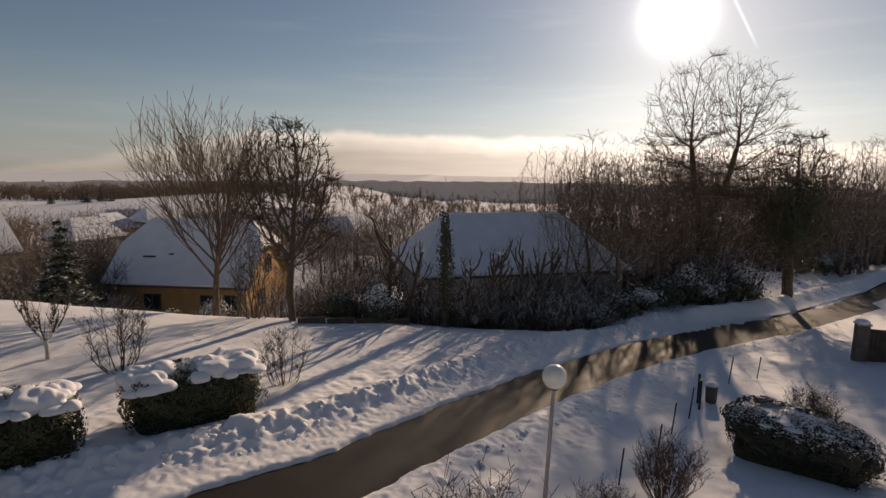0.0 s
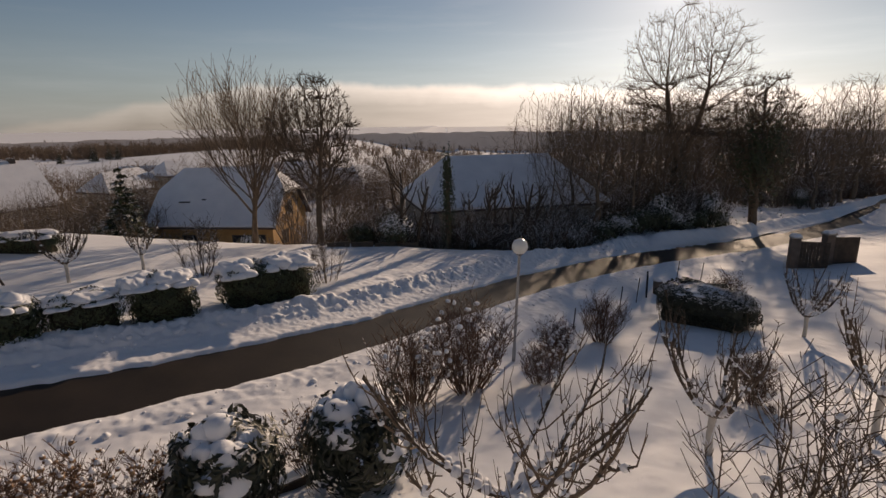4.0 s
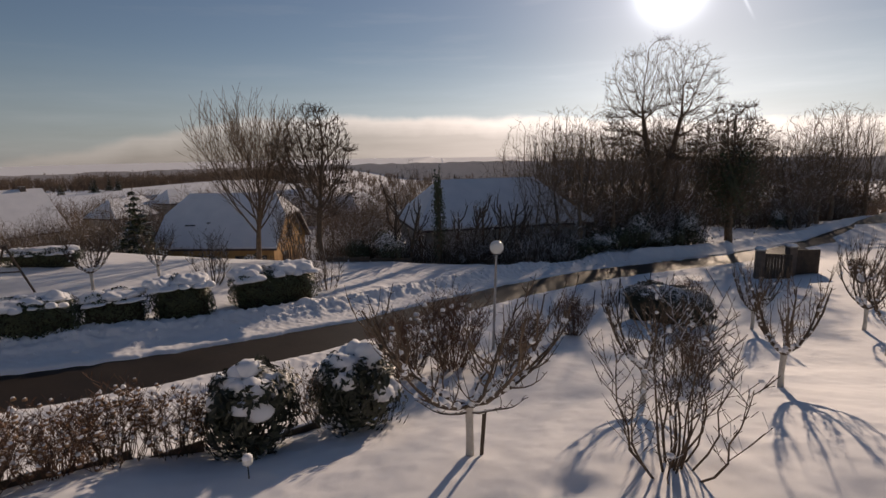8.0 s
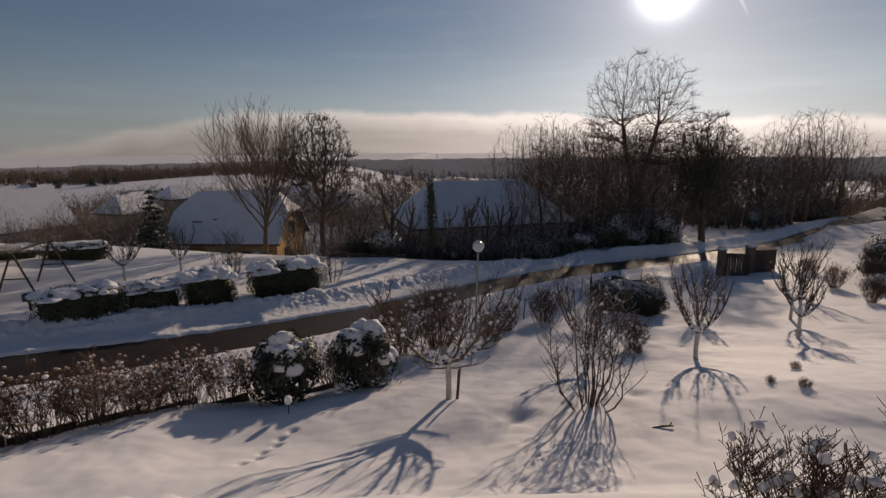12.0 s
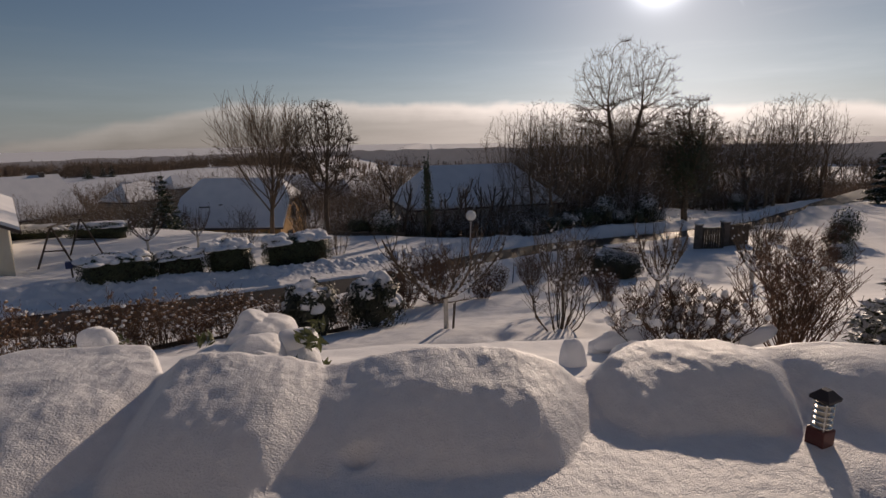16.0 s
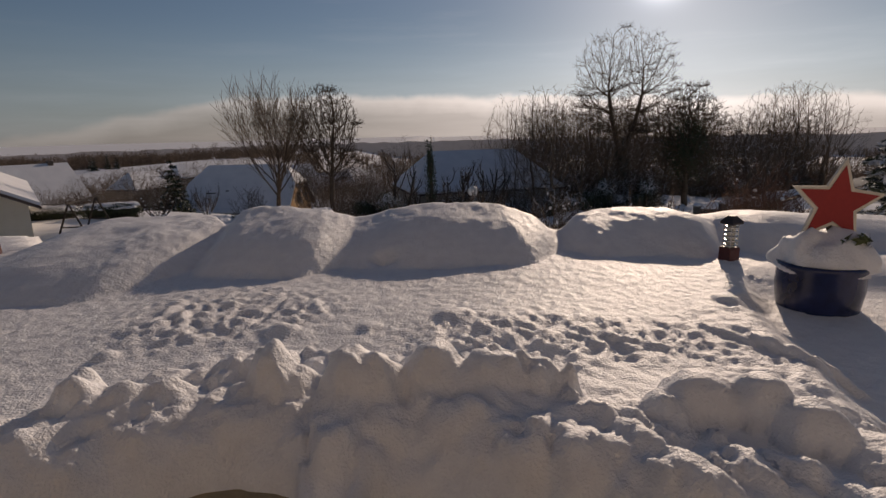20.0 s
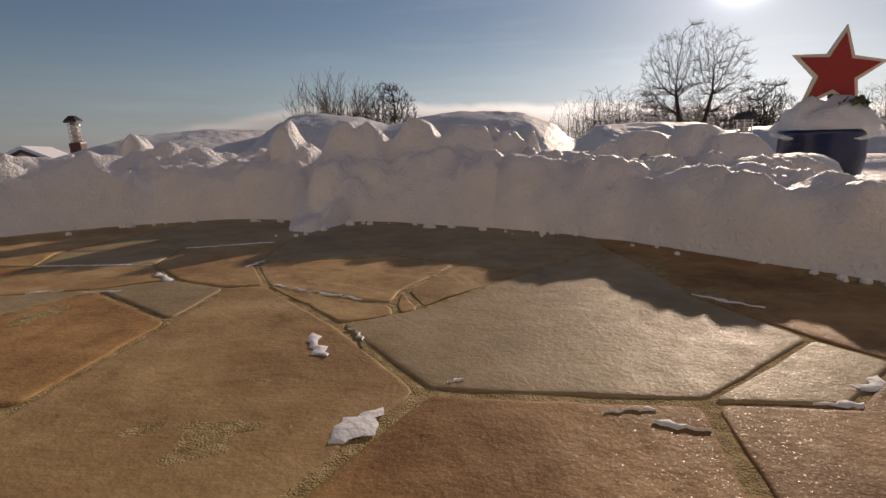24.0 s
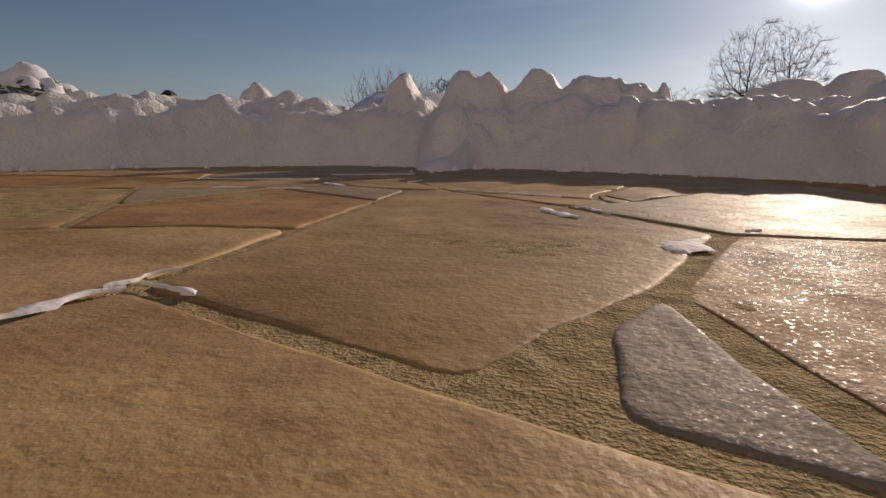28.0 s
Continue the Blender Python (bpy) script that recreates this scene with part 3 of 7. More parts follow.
def skeleton(name, seed, lobes, n, trunk, step=0.32, reach=3.2, kill=0.5, up=0.25, tip=0.009, power=2.35, twigs=3, twig=0.55, split=0.045, base=None):
    """A bare tree: trunk and limbs as one mesh, the finer branches and twigs as another."""
    P, parent = colonize(seed, crown_points(seed, n, lobes), trunk, step, reach, kill, up)
    m = len(P)
    kids = [[] for _ in range(m)]
    for i, k in enumerate(parent):
        if k >= 0:
            kids[k].append(i)
    load = [0.0] * m
    for i in range(m - 1, -1, -1):
        load[i] = max(load[i], tip ** power) if not kids[i] else sum(load[j] for j in kids[i])
    rad = [q ** (1 / power) for q in load]
    if base:
        f = (base / rad[0])
        rad = [q * (1 + (f - 1) * min(1, (q - tip) / (rad[0] - tip))) for q in rad]
    thick, fine = [], []
    roots = [i for i in range(m) if parent[i] < 0]
    todo = [(i, None) for i in roots]
    rnd = random.Random(seed)
    while todo:
        i, start = todo.pop()
        pts, rr = ([Vector(P[start])], [rad[i]]) if start is not None else ([], [])
        while True:
            pts.append(Vector(P[i]))
            rr.append(rad[i])
            if not kids[i]:
                break
            big = max(kids[i], key=lambda j: rad[j])
            todo += [(j, i) for j in kids[i] if j != big]
            i = big
        if len(pts) > 1:
            cut = next((k for k, q in enumerate(rr) if q < split), len(rr))
            if cut > 1:
                thick.append((pts[:cut + 1], rr[:cut + 1]))
            if cut < len(rr) - 1:
                fine.append((pts[max(cut - 1, 0):] if cut else pts, rr[max(cut - 1, 0):] if cut else rr))
    for i in range(m):
        if rad[i] < tip * 2.6 and parent[i] >= 0:
            d = Vector(P[i]) - Vector(P[parent[i]])
            for k in range(twigs if not kids[i] else (1 if rnd.random() < 0.6 else 0)):
                w = (d.normalized() + Vector((rnd.gauss(0, 0.55), rnd.gauss(0, 0.55), rnd.gauss(0.35, 0.3)))).normalized() * twig * rnd.uniform(0.4, 1.2)
                p = Vector(P[i])
                mid = p + w * 0.5 + Vector((rnd.gauss(0, 1), rnd.gauss(0, 1), 0)) * 0.05 * twig
                fine.append(([p, mid, p + w], [tip * 0.9, tip * 0.8, tip * 0.55]))
    def joined(lines, sides):
        V, F, o = [], [], 0
        for pts, rr in lines:
            for k, (p, q) in enumerate(zip(pts, rr)):
                d = (pts[min(k + 1, len(pts) - 1)] - pts[max(k - 1, 0)]).normalized()
                s = d.cross(Vector((0.31, 0.95, 0.05)))
                s = s.normalized() if s.length > 1e-4 else Vector((1, 0, 0))
                t = d.cross(s)
                V += [p + s * (q * math.cos(6.2832 * j / sides)) + t * (q * math.sin(6.2832 * j / sides)) for j in range(sides)]
            for k in range(len(pts) - 1):
                for j in range(sides):
                    F.append((o + k * sides + j, o + k * sides + (j + 1) % sides, o + (k + 1) * sides + (j + 1) % sides, o + (k + 1) * sides + j))
            o += len(pts) * sides
        return V, F
    return mesh_of(name + "_trunk", *joined(thick, 8), True), mesh_of(name + "_crown", *joined(fine, 3))


def stem(points):
    """Trunk nodes of one line: places and parents."""
    return [(q, k - 1) for k, q in enumerate(points)]


POPLAR = tree_meshes("upright", 3, [(26, 44, 1.0, 0.46), (11, 27, 0.50, 0.5), (7, 30, 0.48, 0.6)], 6.0, 0.21, 0.0100, up=0.36, bend=0.07, first=0.34)
ROUND = skeleton("round", 5, [(0.1, 0, 6.8, 2.5, 2.4, 2.8), (-0.3, 0, 4.2, 2.0, 1.9, 1.5)], 3200, stem([(0, 0, -0.2), (0.05, 0, 0.7), (0.1, 0.03, 1.5), (0.05, 0, 2.3), (0, 0, 3.0)]), 0.25, 2.6, 0.27, 0.25, 0.0125, 2.45, 4, 0.42, base=0.18)
TALL = skeleton("tall", 24, [(-2.3, 0.2, 12.6, 3.0, 2.9, 5.0), (2.2, -0.2, 12.6, 2.9, 2.8, 5.1), (0.0, 0, 14.2, 2.4, 2.4, 3.9), (0.3, 0, 8.6, 3.4, 2.8, 1.6)], 4600, [((0, 0, -0.2), -1), ((0, 0, 1.5), 0), ((-0.05, 0, 3.0), 1), ((-0.05, 0, 4.4), 2), ((0.0, 0, 5.4), 3), ((-0.35, 0.1, 6.6), 4), ((-0.75, 0.15, 8.0), 5), ((-1.15, 0.2, 9.6), 6), ((-1.4, 0.2, 11.2), 7), ((0.45, -0.05, 6.6), 4), ((0.9, -0.1, 8.0), 9), ((1.35, -0.15, 9.6), 10), ((1.65, -0.2, 11.2), 11)], 0.33, 3.6, 0.40, 0.5, 0.0100, 2.25, 3, 0.75, 0.05, base=0.42)
LIGHT = [skeleton("slim", 40 + k, lobes, 1100, stem([(0, 0, -0.2), (0.05, 0, 0.6), (0.1 * k - 0.1, 0.05, 1.2), (0, 0, 1.8)]), 0.32, 3.4, 0.42, up, 0.0085, 2.25, 2, 0.55, base=0.16)
         for k, (lobes, up) in enumerate((([(0, 0, 6.2, 1.8, 1.8, 3.8), (0, 0, 3.0, 1.5, 1.5, 1.3)], 0.5), ([(0.2, 0, 6.0, 2.5, 2.3, 3.2), (-0.6, 0.3, 3.4, 2.2, 2.0, 1.7)], 0.2), ([(-0.7, 0, 6.6, 1.8, 1.8, 3.0), (1.0, 0.3, 5.6, 1.9, 1.7, 3.2), (0, 0, 3.2, 1.9, 1.8, 1.5)], 0.3), ([(0.3, 0, 5.6, 3.0, 2.6, 3.2), (0, 0, 3.2, 2.4, 2.2, 1.5)], 0.1)))]


def tall_of(meshes):
    return max(max(v.co.z for v in me.vertices) for me in meshes)


def rooted(name, meshes, x, y, h, **kw):
    """A tree of that full height, on the ground."""
    return tree(name, meshes, x, y, s=h / tall_of(meshes), **kw)


rooted("bare_tree", POPLAR, -12.2, 27.6, 12.2, rz=0, label="tall bare broadleaved tree with many upright branches", group="bare trees")
rooted("bare_tree", ROUND, -7.2, 24.6, 9.8, rz=180, label="bare tree with a dense round crown beside the lane", group="bare trees")
rooted("bare_tree", TALL, 19.2, 38.5, 18.2, rz=0, label="very tall bare tree forked low into leaning stems", group="bare trees")

rooted("bare_tree", ROUND, 26.6, 40.2, 13.4, rz=70, label="bare tree with a dense crown over an ivy-clad trunk", group="bare trees")

# ---- houses ----


def prism(points, faces, mat, name, parent, label=""):
    bm = bmesh.new()
    vs = [bm.verts.new(p) for p in points]
    for f in faces:
        bm.faces.new([vs[i] for i in f])
    bmesh.ops.recalc_face_normals(bm, faces=bm.faces)
    return part(name, bm, mat, parent, label)


def house(x, y, z, rz, length, width, wall_h, ridge_h, hip, wall_mat, label, overhang=0.45, snow_t=0.16, half=0.0):
    """A house whose ridge runs along its own x: walls, two roof layers, eaves, a chimney; hip: how far the ridge ends lie inside, half: how far down the hips reach."""
    e = tagged(new("house"), label, "house", "houses of the hamlet")
    e.matrix_basis = pose(x, y, z, 0, 0, rz)
    L, W = length / 2, width / 2
    slope = (ridge_h - wall_h) / W
    gable = ridge_h if hip == 0 or half else wall_h
    top = wall_h + (ridge_h - wall_h) * half if half else gable
    wv = [(-L, -W, 0), (L, -W, 0), (L, W, 0), (-L, W, 0), (-L, -W, wall_h), (L, -W, wall_h), (L, W, wall_h), (-L, W, wall_h)]
    faces = [(0, 1, 5, 4), (2, 3, 7, 6)]
    if top > wall_h:
        yy = W * (1 - (top - wall_h) / (ridge_h - wall_h))
        for sx in (1, -1):
            k = len(wv)
            wv += [(sx * L, -yy, top), (sx * L, yy, top)]
            faces.append((1, 2, 6, k + 1, k, 5) if sx > 0 else (3, 0, 4, k, k + 1, 7))
    else:
        faces += [(1, 2, 6, 5), (3, 0, 4, 7)]
    prism(wv, faces, wall_mat, "wall", e)
    o, d = overhang, overhang * slope
    for layer, (t0, t1, mat, name) in enumerate(((0.0, 0.14, TILE_ROOF, "roof"), (0.145, 0.145 + snow_t, ROOF_SNOW, "roof_snow"))):
        k = o - 0.03 * layer
        ex, ey, ez = L + k, W + k, wall_h - k * slope
        rx = L + k - hip
        hz = top if (half and hip) else (ez if hip else None)
        ring = []
        for t in (t0, t1):
            pts = []
            for sy in (-1, 1):
                for sx in (-1, 1):
                    pts.append((sx * ex, sy * ey, ez + t))
            if hz is not None and half:
                fy = ey * (1 - (hz - ez) / (ridge_h - ez))
                for sy in (-1, 1):
                    for sx in (-1, 1):
                        pts.append((sx * ex, sy * fy, hz + t))
            pts += [(-rx, 0, ridge_h + t), (rx, 0, ridge_h + t)]
            ring.append(pts)
        n = len(ring[0])
        if n == 10:
            tops = [(0, 1, 5, 9, 8, 4), (3, 2, 6, 8, 9, 7), (4, 8, 6), (7, 9, 5)]
            rim = [0, 1, 5, 7, 3, 2, 6, 4]
        elif hip:
            tops = [(0, 1, 5, 4), (3, 2, 4, 5), (2, 0, 4), (1, 3, 5)]
            rim = [0, 1, 3, 2]
        else:
            tops = [(0, 1, 5, 4), (3, 2, 4, 5)]
            rim = [0, 1, 5, 3, 2, 4]
        fs = [tuple(i + n for i in f) for f in tops] + [tuple(f[::-1]) for f in tops]
        for a, b in zip(rim, rim[1:] + rim[:1]):
            fs.append((a, b, b + n, a + n))
        prism(ring[0] + ring[1], fs, mat, name, e, "unbroken snow on the roof" if layer else "")
    return e


def window(e, x, y, z, w, h, rz=0.0, frame_mat=None, shutters=False):
    p = made("window", None or mesh_of("pane", [(-w / 2, 0, 0), (w / 2, 0, 0), (w / 2, 0, h), (-w / 2, 0, h)], [(0, 1, 2, 3)]), GLASS_DARK, e, m=pose(x, y, z, 0, 0, rz))
    bm = bmesh.new()
    t = 0.07
    for a in ((w + 2 * t, 0.08, t, 0, -0.02, -t), (w + 2 * t, 0.08, t, 0, -0.02, h), (t, 0.08, h, -w / 2 - t / 2, -0.02, 0), (t, 0.08, h, w / 2 + t / 2, -0.02, 0), (0.05, 0.06, h, 0, -0.02, 0)):
        box(a[0], a[1], a[2], a[3], a[4], a[5], bm=bm)
    part("frame", bm, frame_mat or DARK_WOOD, p)
    return p


house_a = house(-19.7, 43.1, -3.4, -5.0, 10.8, 8.2, 3.08, 7.15, 1.55, OCHRE_WOOD, "ochre timber-clad house under a snow-covered half-hipped roof", half=0.55)
window(house_a, 2.6, -4.12, 0.9, 1.5, 1.1)
window(house_a, 4.2, -4.12, 0.0, 0.95, 2.05)
window(house_a, -2.0, -4.12, 0.9, 1.2, 1.1)
window(house_a, 5.42, -1.5, 0.9, 1.1, 1.1, 90)
window(house_a, 5.42, 0.0, 3.3, 0.9, 1.1, 90)
for px, py, pw in ((-2.9, -2.75, 0.95), (-1.2, -2.55, 0.3)):
    part("skylight", box(pw, 0.4, 0.10, px, py, 7.15 + 0.993 * py + 0.24, 0.02), GLASS_DARK, house_a, "roof window free of snow")
part("chimney", box(0.6, 0.5, 1.0, -3.6, 1.1, 6.0, 0.02), PILLAR, house_a)
house_b = house(4.3, 38.5, -2.8, 13.6, 13.8, 10.0, 4.55, 7.65, 2.95, GREY_WALL, "grey rendered house under a wide snow-covered hipped roof")
window(house_b, -4.6, -5.02, 1.9, 1.2, 1.2)
window(house_b, -1.2, -5.02, 1.9, 1.2, 1.2)
house(7.5, 66, -5.6, 8, 13, 9, 2.7, 8.4, 3.5, GREY_WALL, "house far behind with a snowy hipped roof")
for hx, hy, hr, top in ((-38.9, 57, 70, 2.5), (-42.4, 78, 60, 2.4), (-47, 74, 75, 1.6)):
    low = ground_z(hx, hy)
    house(hx, hy, low, hr, 5.2, 4.4, top - 1.7 - low, top - low, 1.5, GREY_WALL, "small snow-roofed outbuilding among trees")
low = ground_z(-15.5, 92)
house(-15.5, 92, low, 62, 8, 7, -2.5 - low, 0.3 - low, 2.4, GREY_WALL, "house behind the trees with a sunlit snowy roof")
house_e = house(-50.0, 50.6, -3.0, 64, 11, 8.4, 2.7, 7.0, 0, RENDER_WALL, "cream house with a steep snowy gable roof")
part("chimney", box(0.6, 0.6, 1.2, 3.8, 0.0, 6.4, 0.03), PILLAR, house_e)
house(-25.7, 13.6, 1.9, 128, 17, 6.8, 2.3, 4.1, 0, RENDER_WALL, "cream rendered house with a snowy gable roof and deep eaves")
for k, (hx, hy, hr) in enumerate(((-38, 95, 20), (-52, 110, -15), (-28, 88, 50), (-70, 120, 30), (-24, 120, 10))):
    far = house(hx, hy, ground_z(hx, hy) - 0.2, hr, 11, 8.5, 2.7, 6.6, 0, (RENDER_WALL, GREY_WALL)[k % 2], "small snow-roofed house of the far hamlet")
    part("chimney", box(0.55, 0.55, 1.0, 3.0, 0.0, 6.2, 0.03), PILLAR, far)

# ---- woods and distance ----
rnd = random.Random(12)
WOOD = [(7.5, 31.5, 9), (9.5, 34, 11), (11, 32.5, 10), (12.5, 36, 12), (14, 34, 10.5), (15.5, 37.5, 12), (17, 36, 9.5), (10.5, 40, 12.5), (13.5, 42, 12), (16, 43, 11), (22.5, 42, 10), (24, 46, 11),
        (9, 47, 12), (12, 50, 12.5), (15, 49, 12), (19, 48, 12), (21, 53, 11), (25, 52, 10.5), (29, 50, 9), (31, 47, 9.5), (34, 54, 11), (37, 58, 10), (40, 62, 11), (39, 51.5, 9), (44, 60, 10.5), (47, 64, 12), (51, 68, 13),
        (55, 66, 13), (43, 56, 9.5), (58, 72, 12), (34, 47, 8.5), (49, 58.5, 9), (62, 68, 11), (67, 75, 13), (30, 60, 10), (36, 66, 11), (27, 58, 11), (23, 61, 12), (18, 60, 11), (14, 58, 11),
        (-3.5, 45, 7), (-5.5, 50, 8), (-8, 47, 7), (-9, 55, 8.5), (-6.5, 58, 8), (-12, 51, 8.5), (-15, 56, 8), (-10.5, 64, 8.5), (-4, 68, 9), (-1, 72, 8), (-27, 52, 7), (-31, 47, 6.5), (-33, 56, 7.5), (-29, 62, 8), (-37, 60, 7),
        (-24, 58, 8), (-35, 42, 6), (-31, 38, 5.5), (-40, 43, 6.5), (-27, 45.5, 6), (-24.5, 33, 4.6), (-28, 36, 5.4), (-31.5, 33, 5.0), (-34, 39, 6.0), (-37, 36, 5.4), (-28.5, 41, 6.2), (-41, 48, 7), (-36, 50, 7.2), (-31, 44, 6.4), (-26.5, 38.5, 5.6), (-44, 44, 6.4), (-39, 54, 7.4), (-33, 31, 4.8), (-29, 30, 4.2), (-6, 36, 5.2), (-4.5, 33, 4.4), (-7.5, 40, 5.6), (-9, 37, 5), (-3.5, 38, 5), (-10, 43, 6), (-5.5, 42, 5.6), (-12, 38, 5), (-21, 62, 8), (-17, 68, 8.5), (3, 75, 9), (6, 82, 9), (11, 78, 10), (-46, 66, 8), (-52, 60, 8), (30, 41, 7)]
for i in range(10):
    wy = rnd.uniform(38, 66)
    WOOD.append((rnd.uniform(9 + 0.05 * wy, 0.9 * (wy + 10)), wy, rnd.uniform(6, 10.5)))
for i in range(14):
    WOOD.append((rnd.uniform(-14, 2), rnd.uniform(46, 72), rnd.uniform(5.5, 8)))
for i in range(12):
    WOOD.append((rnd.uniform(-42, -24), rnd.uniform(40, 66), rnd.uniform(4.5, 7)))
WOOD += [(30, 46, 11), (34, 50, 11.5), (38, 47, 11), (41, 52, 12.5), (45, 50, 12.5), (48, 56, 13.5), (52, 54, 13.5), (56, 60, 14), (60, 58, 13.5), (64, 64, 14), (37, 56, 12), (31, 54, 11.5), (8, 52, 12), (11.5, 46, 13), (14.5, 52, 13), (18, 55, 13)]
WOOD = [(x, y, h * (rnd.uniform(0.72, 1.18) if y > 40 else 1.0)) for x, y, h in WOOD]



def clearing(x, y):
    """The open snowy slope beside the ivy-clad tree."""
    across = x - 0.62 * y
    return 24 < x < 45 and 38 < y < 58 and -3.5 < across < 7.5


for i in range(54):
    wy = rnd.uniform(44, 82)
    WOOD.append((rnd.uniform(0.36 * wy, 0.98 * (wy + 6)), wy, rnd.uniform(7.0, 15.5)))
for i in range(34):
    wx = rnd.uniform(33, 78)
    WOOD.append((wx, float(road_y(wx)) + rnd.uniform(6, 34), rnd.uniform(7, 13.5)))
for i in range(30):
    WOOD.append((rnd.uniform(-41, -23.5), rnd.uniform(34, 52), rnd.uniform(3.8, 6.8)))
for i in range(9):
    wy = rnd.uniform(34, 46)
    WOOD.append((rnd.uniform(5.5, 0.46 * wy), wy, rnd.uniform(6.5, 10.5)))
WOOD = [t for k, t in enumerate(WOOD) if not (t[0] > 28 and t[1] < 64 and k % 3 == 0)]
WOOD = [(x, y, h * (1.0 + 0.22 * float(smooth((x - 24) / 8)))) for x, y, h in WOOD]
WOOD = [t for t in WOOD if not clearing(t[0], t[1]) and (t[0] < 5 or t[1] > road_y(t[0]) + 5)]
first_of = {}
for i, (x, y, h) in enumerate(WOOD):
    k = rnd.randrange(4)
    lab = "bare tree with thin dark branches and a little snow" if y < 55 else "bare tree of the far wood"
    if k not in first_of:
        first_of[k] = rooted("bare_tree", LIGHT[k], x, y, h, rz=rnd.uniform(0, 360), mats=(BARK_FLECKED, BARK_FLECKED), label=lab, group="bare trees of the wood")
    else:
        s = h / tall_of(LIGHT[k])
        ob = copy_thing(first_of[k], Matrix.Identity(4))
        ob.matrix_basis = pose(x, y, ground_z(x, y), 0, 0, rnd.uniform(0, 360)) @ Matrix.Diagonal((s * rnd.uniform(1.0, 1.5), s * rnd.uniform(1.0, 1.5), s * rnd.uniform(0.9, 1.06), 1))
        ob["label"] = lab


def far_wood(name, spots, label):
    """Many small bare trees far off, joined."""
    lines = []
    r = random.Random(77)
    for x, y, h in spots:
        far = math.hypot(x, y)
        foot = Vector((x, y, ground_z(x, y) - 0.3))
        w = max(0.011, far * 0.00024)
        wide = h * r.uniform(0.32, 0.62)
        for i in range(6):
            a, q = r.uniform(0, 6.28), r.random() ** 0.5
            p = foot + Vector((math.cos(a), math.sin(a), 0)) * q * wide * 0.25
            e = foot + Vector((math.cos(a) * q * wide, math.sin(a) * q * wide, h * r.uniform(0.72, 1.0) * (1 - 0.4 * q * q)))
            m = p.lerp(e, 0.45) + Vector((r.gauss(0, 0.3), r.gauss(0, 0.3), h * 0.06))
            lines.append(([p, m, e], [w * 2.0, w * 1.5, w * 0.7]))
            for j in range(9 if far < 300 else 6):
                s = m.lerp(e, r.uniform(-0.35, 0.95))
                b, ln = r.uniform(0, 6.28), h * r.uniform(0.10, 0.26)
                lines.append(([s, s + Vector((math.cos(b) * ln * 0.8, math.sin(b) * ln * 0.8, ln * r.uniform(0.2, 1.0)))], [w * 0.9, w * 0.5]))
    V, F = tubes(lines, 3)
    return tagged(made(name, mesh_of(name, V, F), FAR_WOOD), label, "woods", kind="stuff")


spots = []
for i in range(2600):
    y = 72 * (430 / 72) ** rnd.random()
    x = rnd.uniform(-0.95, 0.95) * (y + 16)
    if -0.9 * y < x < -0.28 * y and 112 < y < 212:
        continue
    if -0.12 * y < x < -0.02 * y and y < 150:
        continue
    stand = float(grain(x, y, 55, 21, 2))
    if stand < -0.2 and rnd.random() < 0.6:
        continue
    spots.append((x, y, rnd.uniform(4.0, 8.0) * (1.0 + 0.7 * stand)))
for i in range(420):
    x = rnd.uniform(-0.95, -0.22)
    y = rnd.uniform(212, 250)
    spots.append((x * y, y, rnd.uniform(3.5, 6.5) * (1.0 + 0.9 * float(grain(x * y, y, 30, 22, 2)))))
for i in range(130):
    y = rnd.uniform(40, 74)
    x = rnd.uniform(6.0 + (y - 40) * 0.05, 0.95 * (y + 14))
    spots.append((x, y, rnd.uniform(2.5, 6.5)))
for i in range(230):
    y = rnd.uniform(54, 92)
    spots.append((rnd.uniform(0.34 * y, 1.0 * (y + 8)), y, rnd.uniform(3.0, 7.0)))
for i in range(90):
    y = rnd.uniform(44, 75)
    spots.append((rnd.uniform(-0.75, -0.45) * (y + 14), y, rnd.uniform(2.5, 5.5)))
for i in range(500):
    y = rnd.uniform(66, 125)
    x = rnd.uniform(-0.42, 0.5) * (y + 16)
    if not -0.13 * y < x < -0.04 * y:
        spots.append((x, y, rnd.uniform(3.5, 7.5) * (1.0 + 0.6 * float(grain(x, y, 25, 24, 2)))))
far_wood("distant_woods", [t for t in spots if not clearing(t[0], t[1]) and (t[0] < 5 or t[1] > road_y(t[0]) + 6)], "leafless brown woods along the far fields")
# The wooded plain under the horizon, half a kilometre off; its haze is painted as pale colour.
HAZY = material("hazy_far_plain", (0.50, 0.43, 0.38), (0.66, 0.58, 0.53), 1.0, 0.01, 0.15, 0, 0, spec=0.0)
# A faint glow added to the plain stands in for hazy air.
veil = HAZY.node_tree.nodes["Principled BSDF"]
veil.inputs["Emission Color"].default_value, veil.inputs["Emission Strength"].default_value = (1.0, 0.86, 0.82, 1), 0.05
V, F = [], []
for i in range(241):
    a = radians(-62 + 124 * i / 240)
    hgt = 0.3 + 1.3 * float(grain(i * 0.4, 0.0, 1.0, 83, 4)) - 3.0 * max(0.0, -math.sin(a) - 0.2)
    for rr, z in ((450, -60.0), (450, hgt), (470, hgt - 0.5), (470, -60.0)):
        V.append((math.sin(a) * rr, math.cos(a) * rr, z))
for i in range(240):
    for k in range(3):
        F.append((4 * i + k, 4 * i + k + 1, 4 * i + 5 + k, 4 * i + 4 + k))
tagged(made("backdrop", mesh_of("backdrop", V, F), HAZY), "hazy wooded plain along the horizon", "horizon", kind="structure")


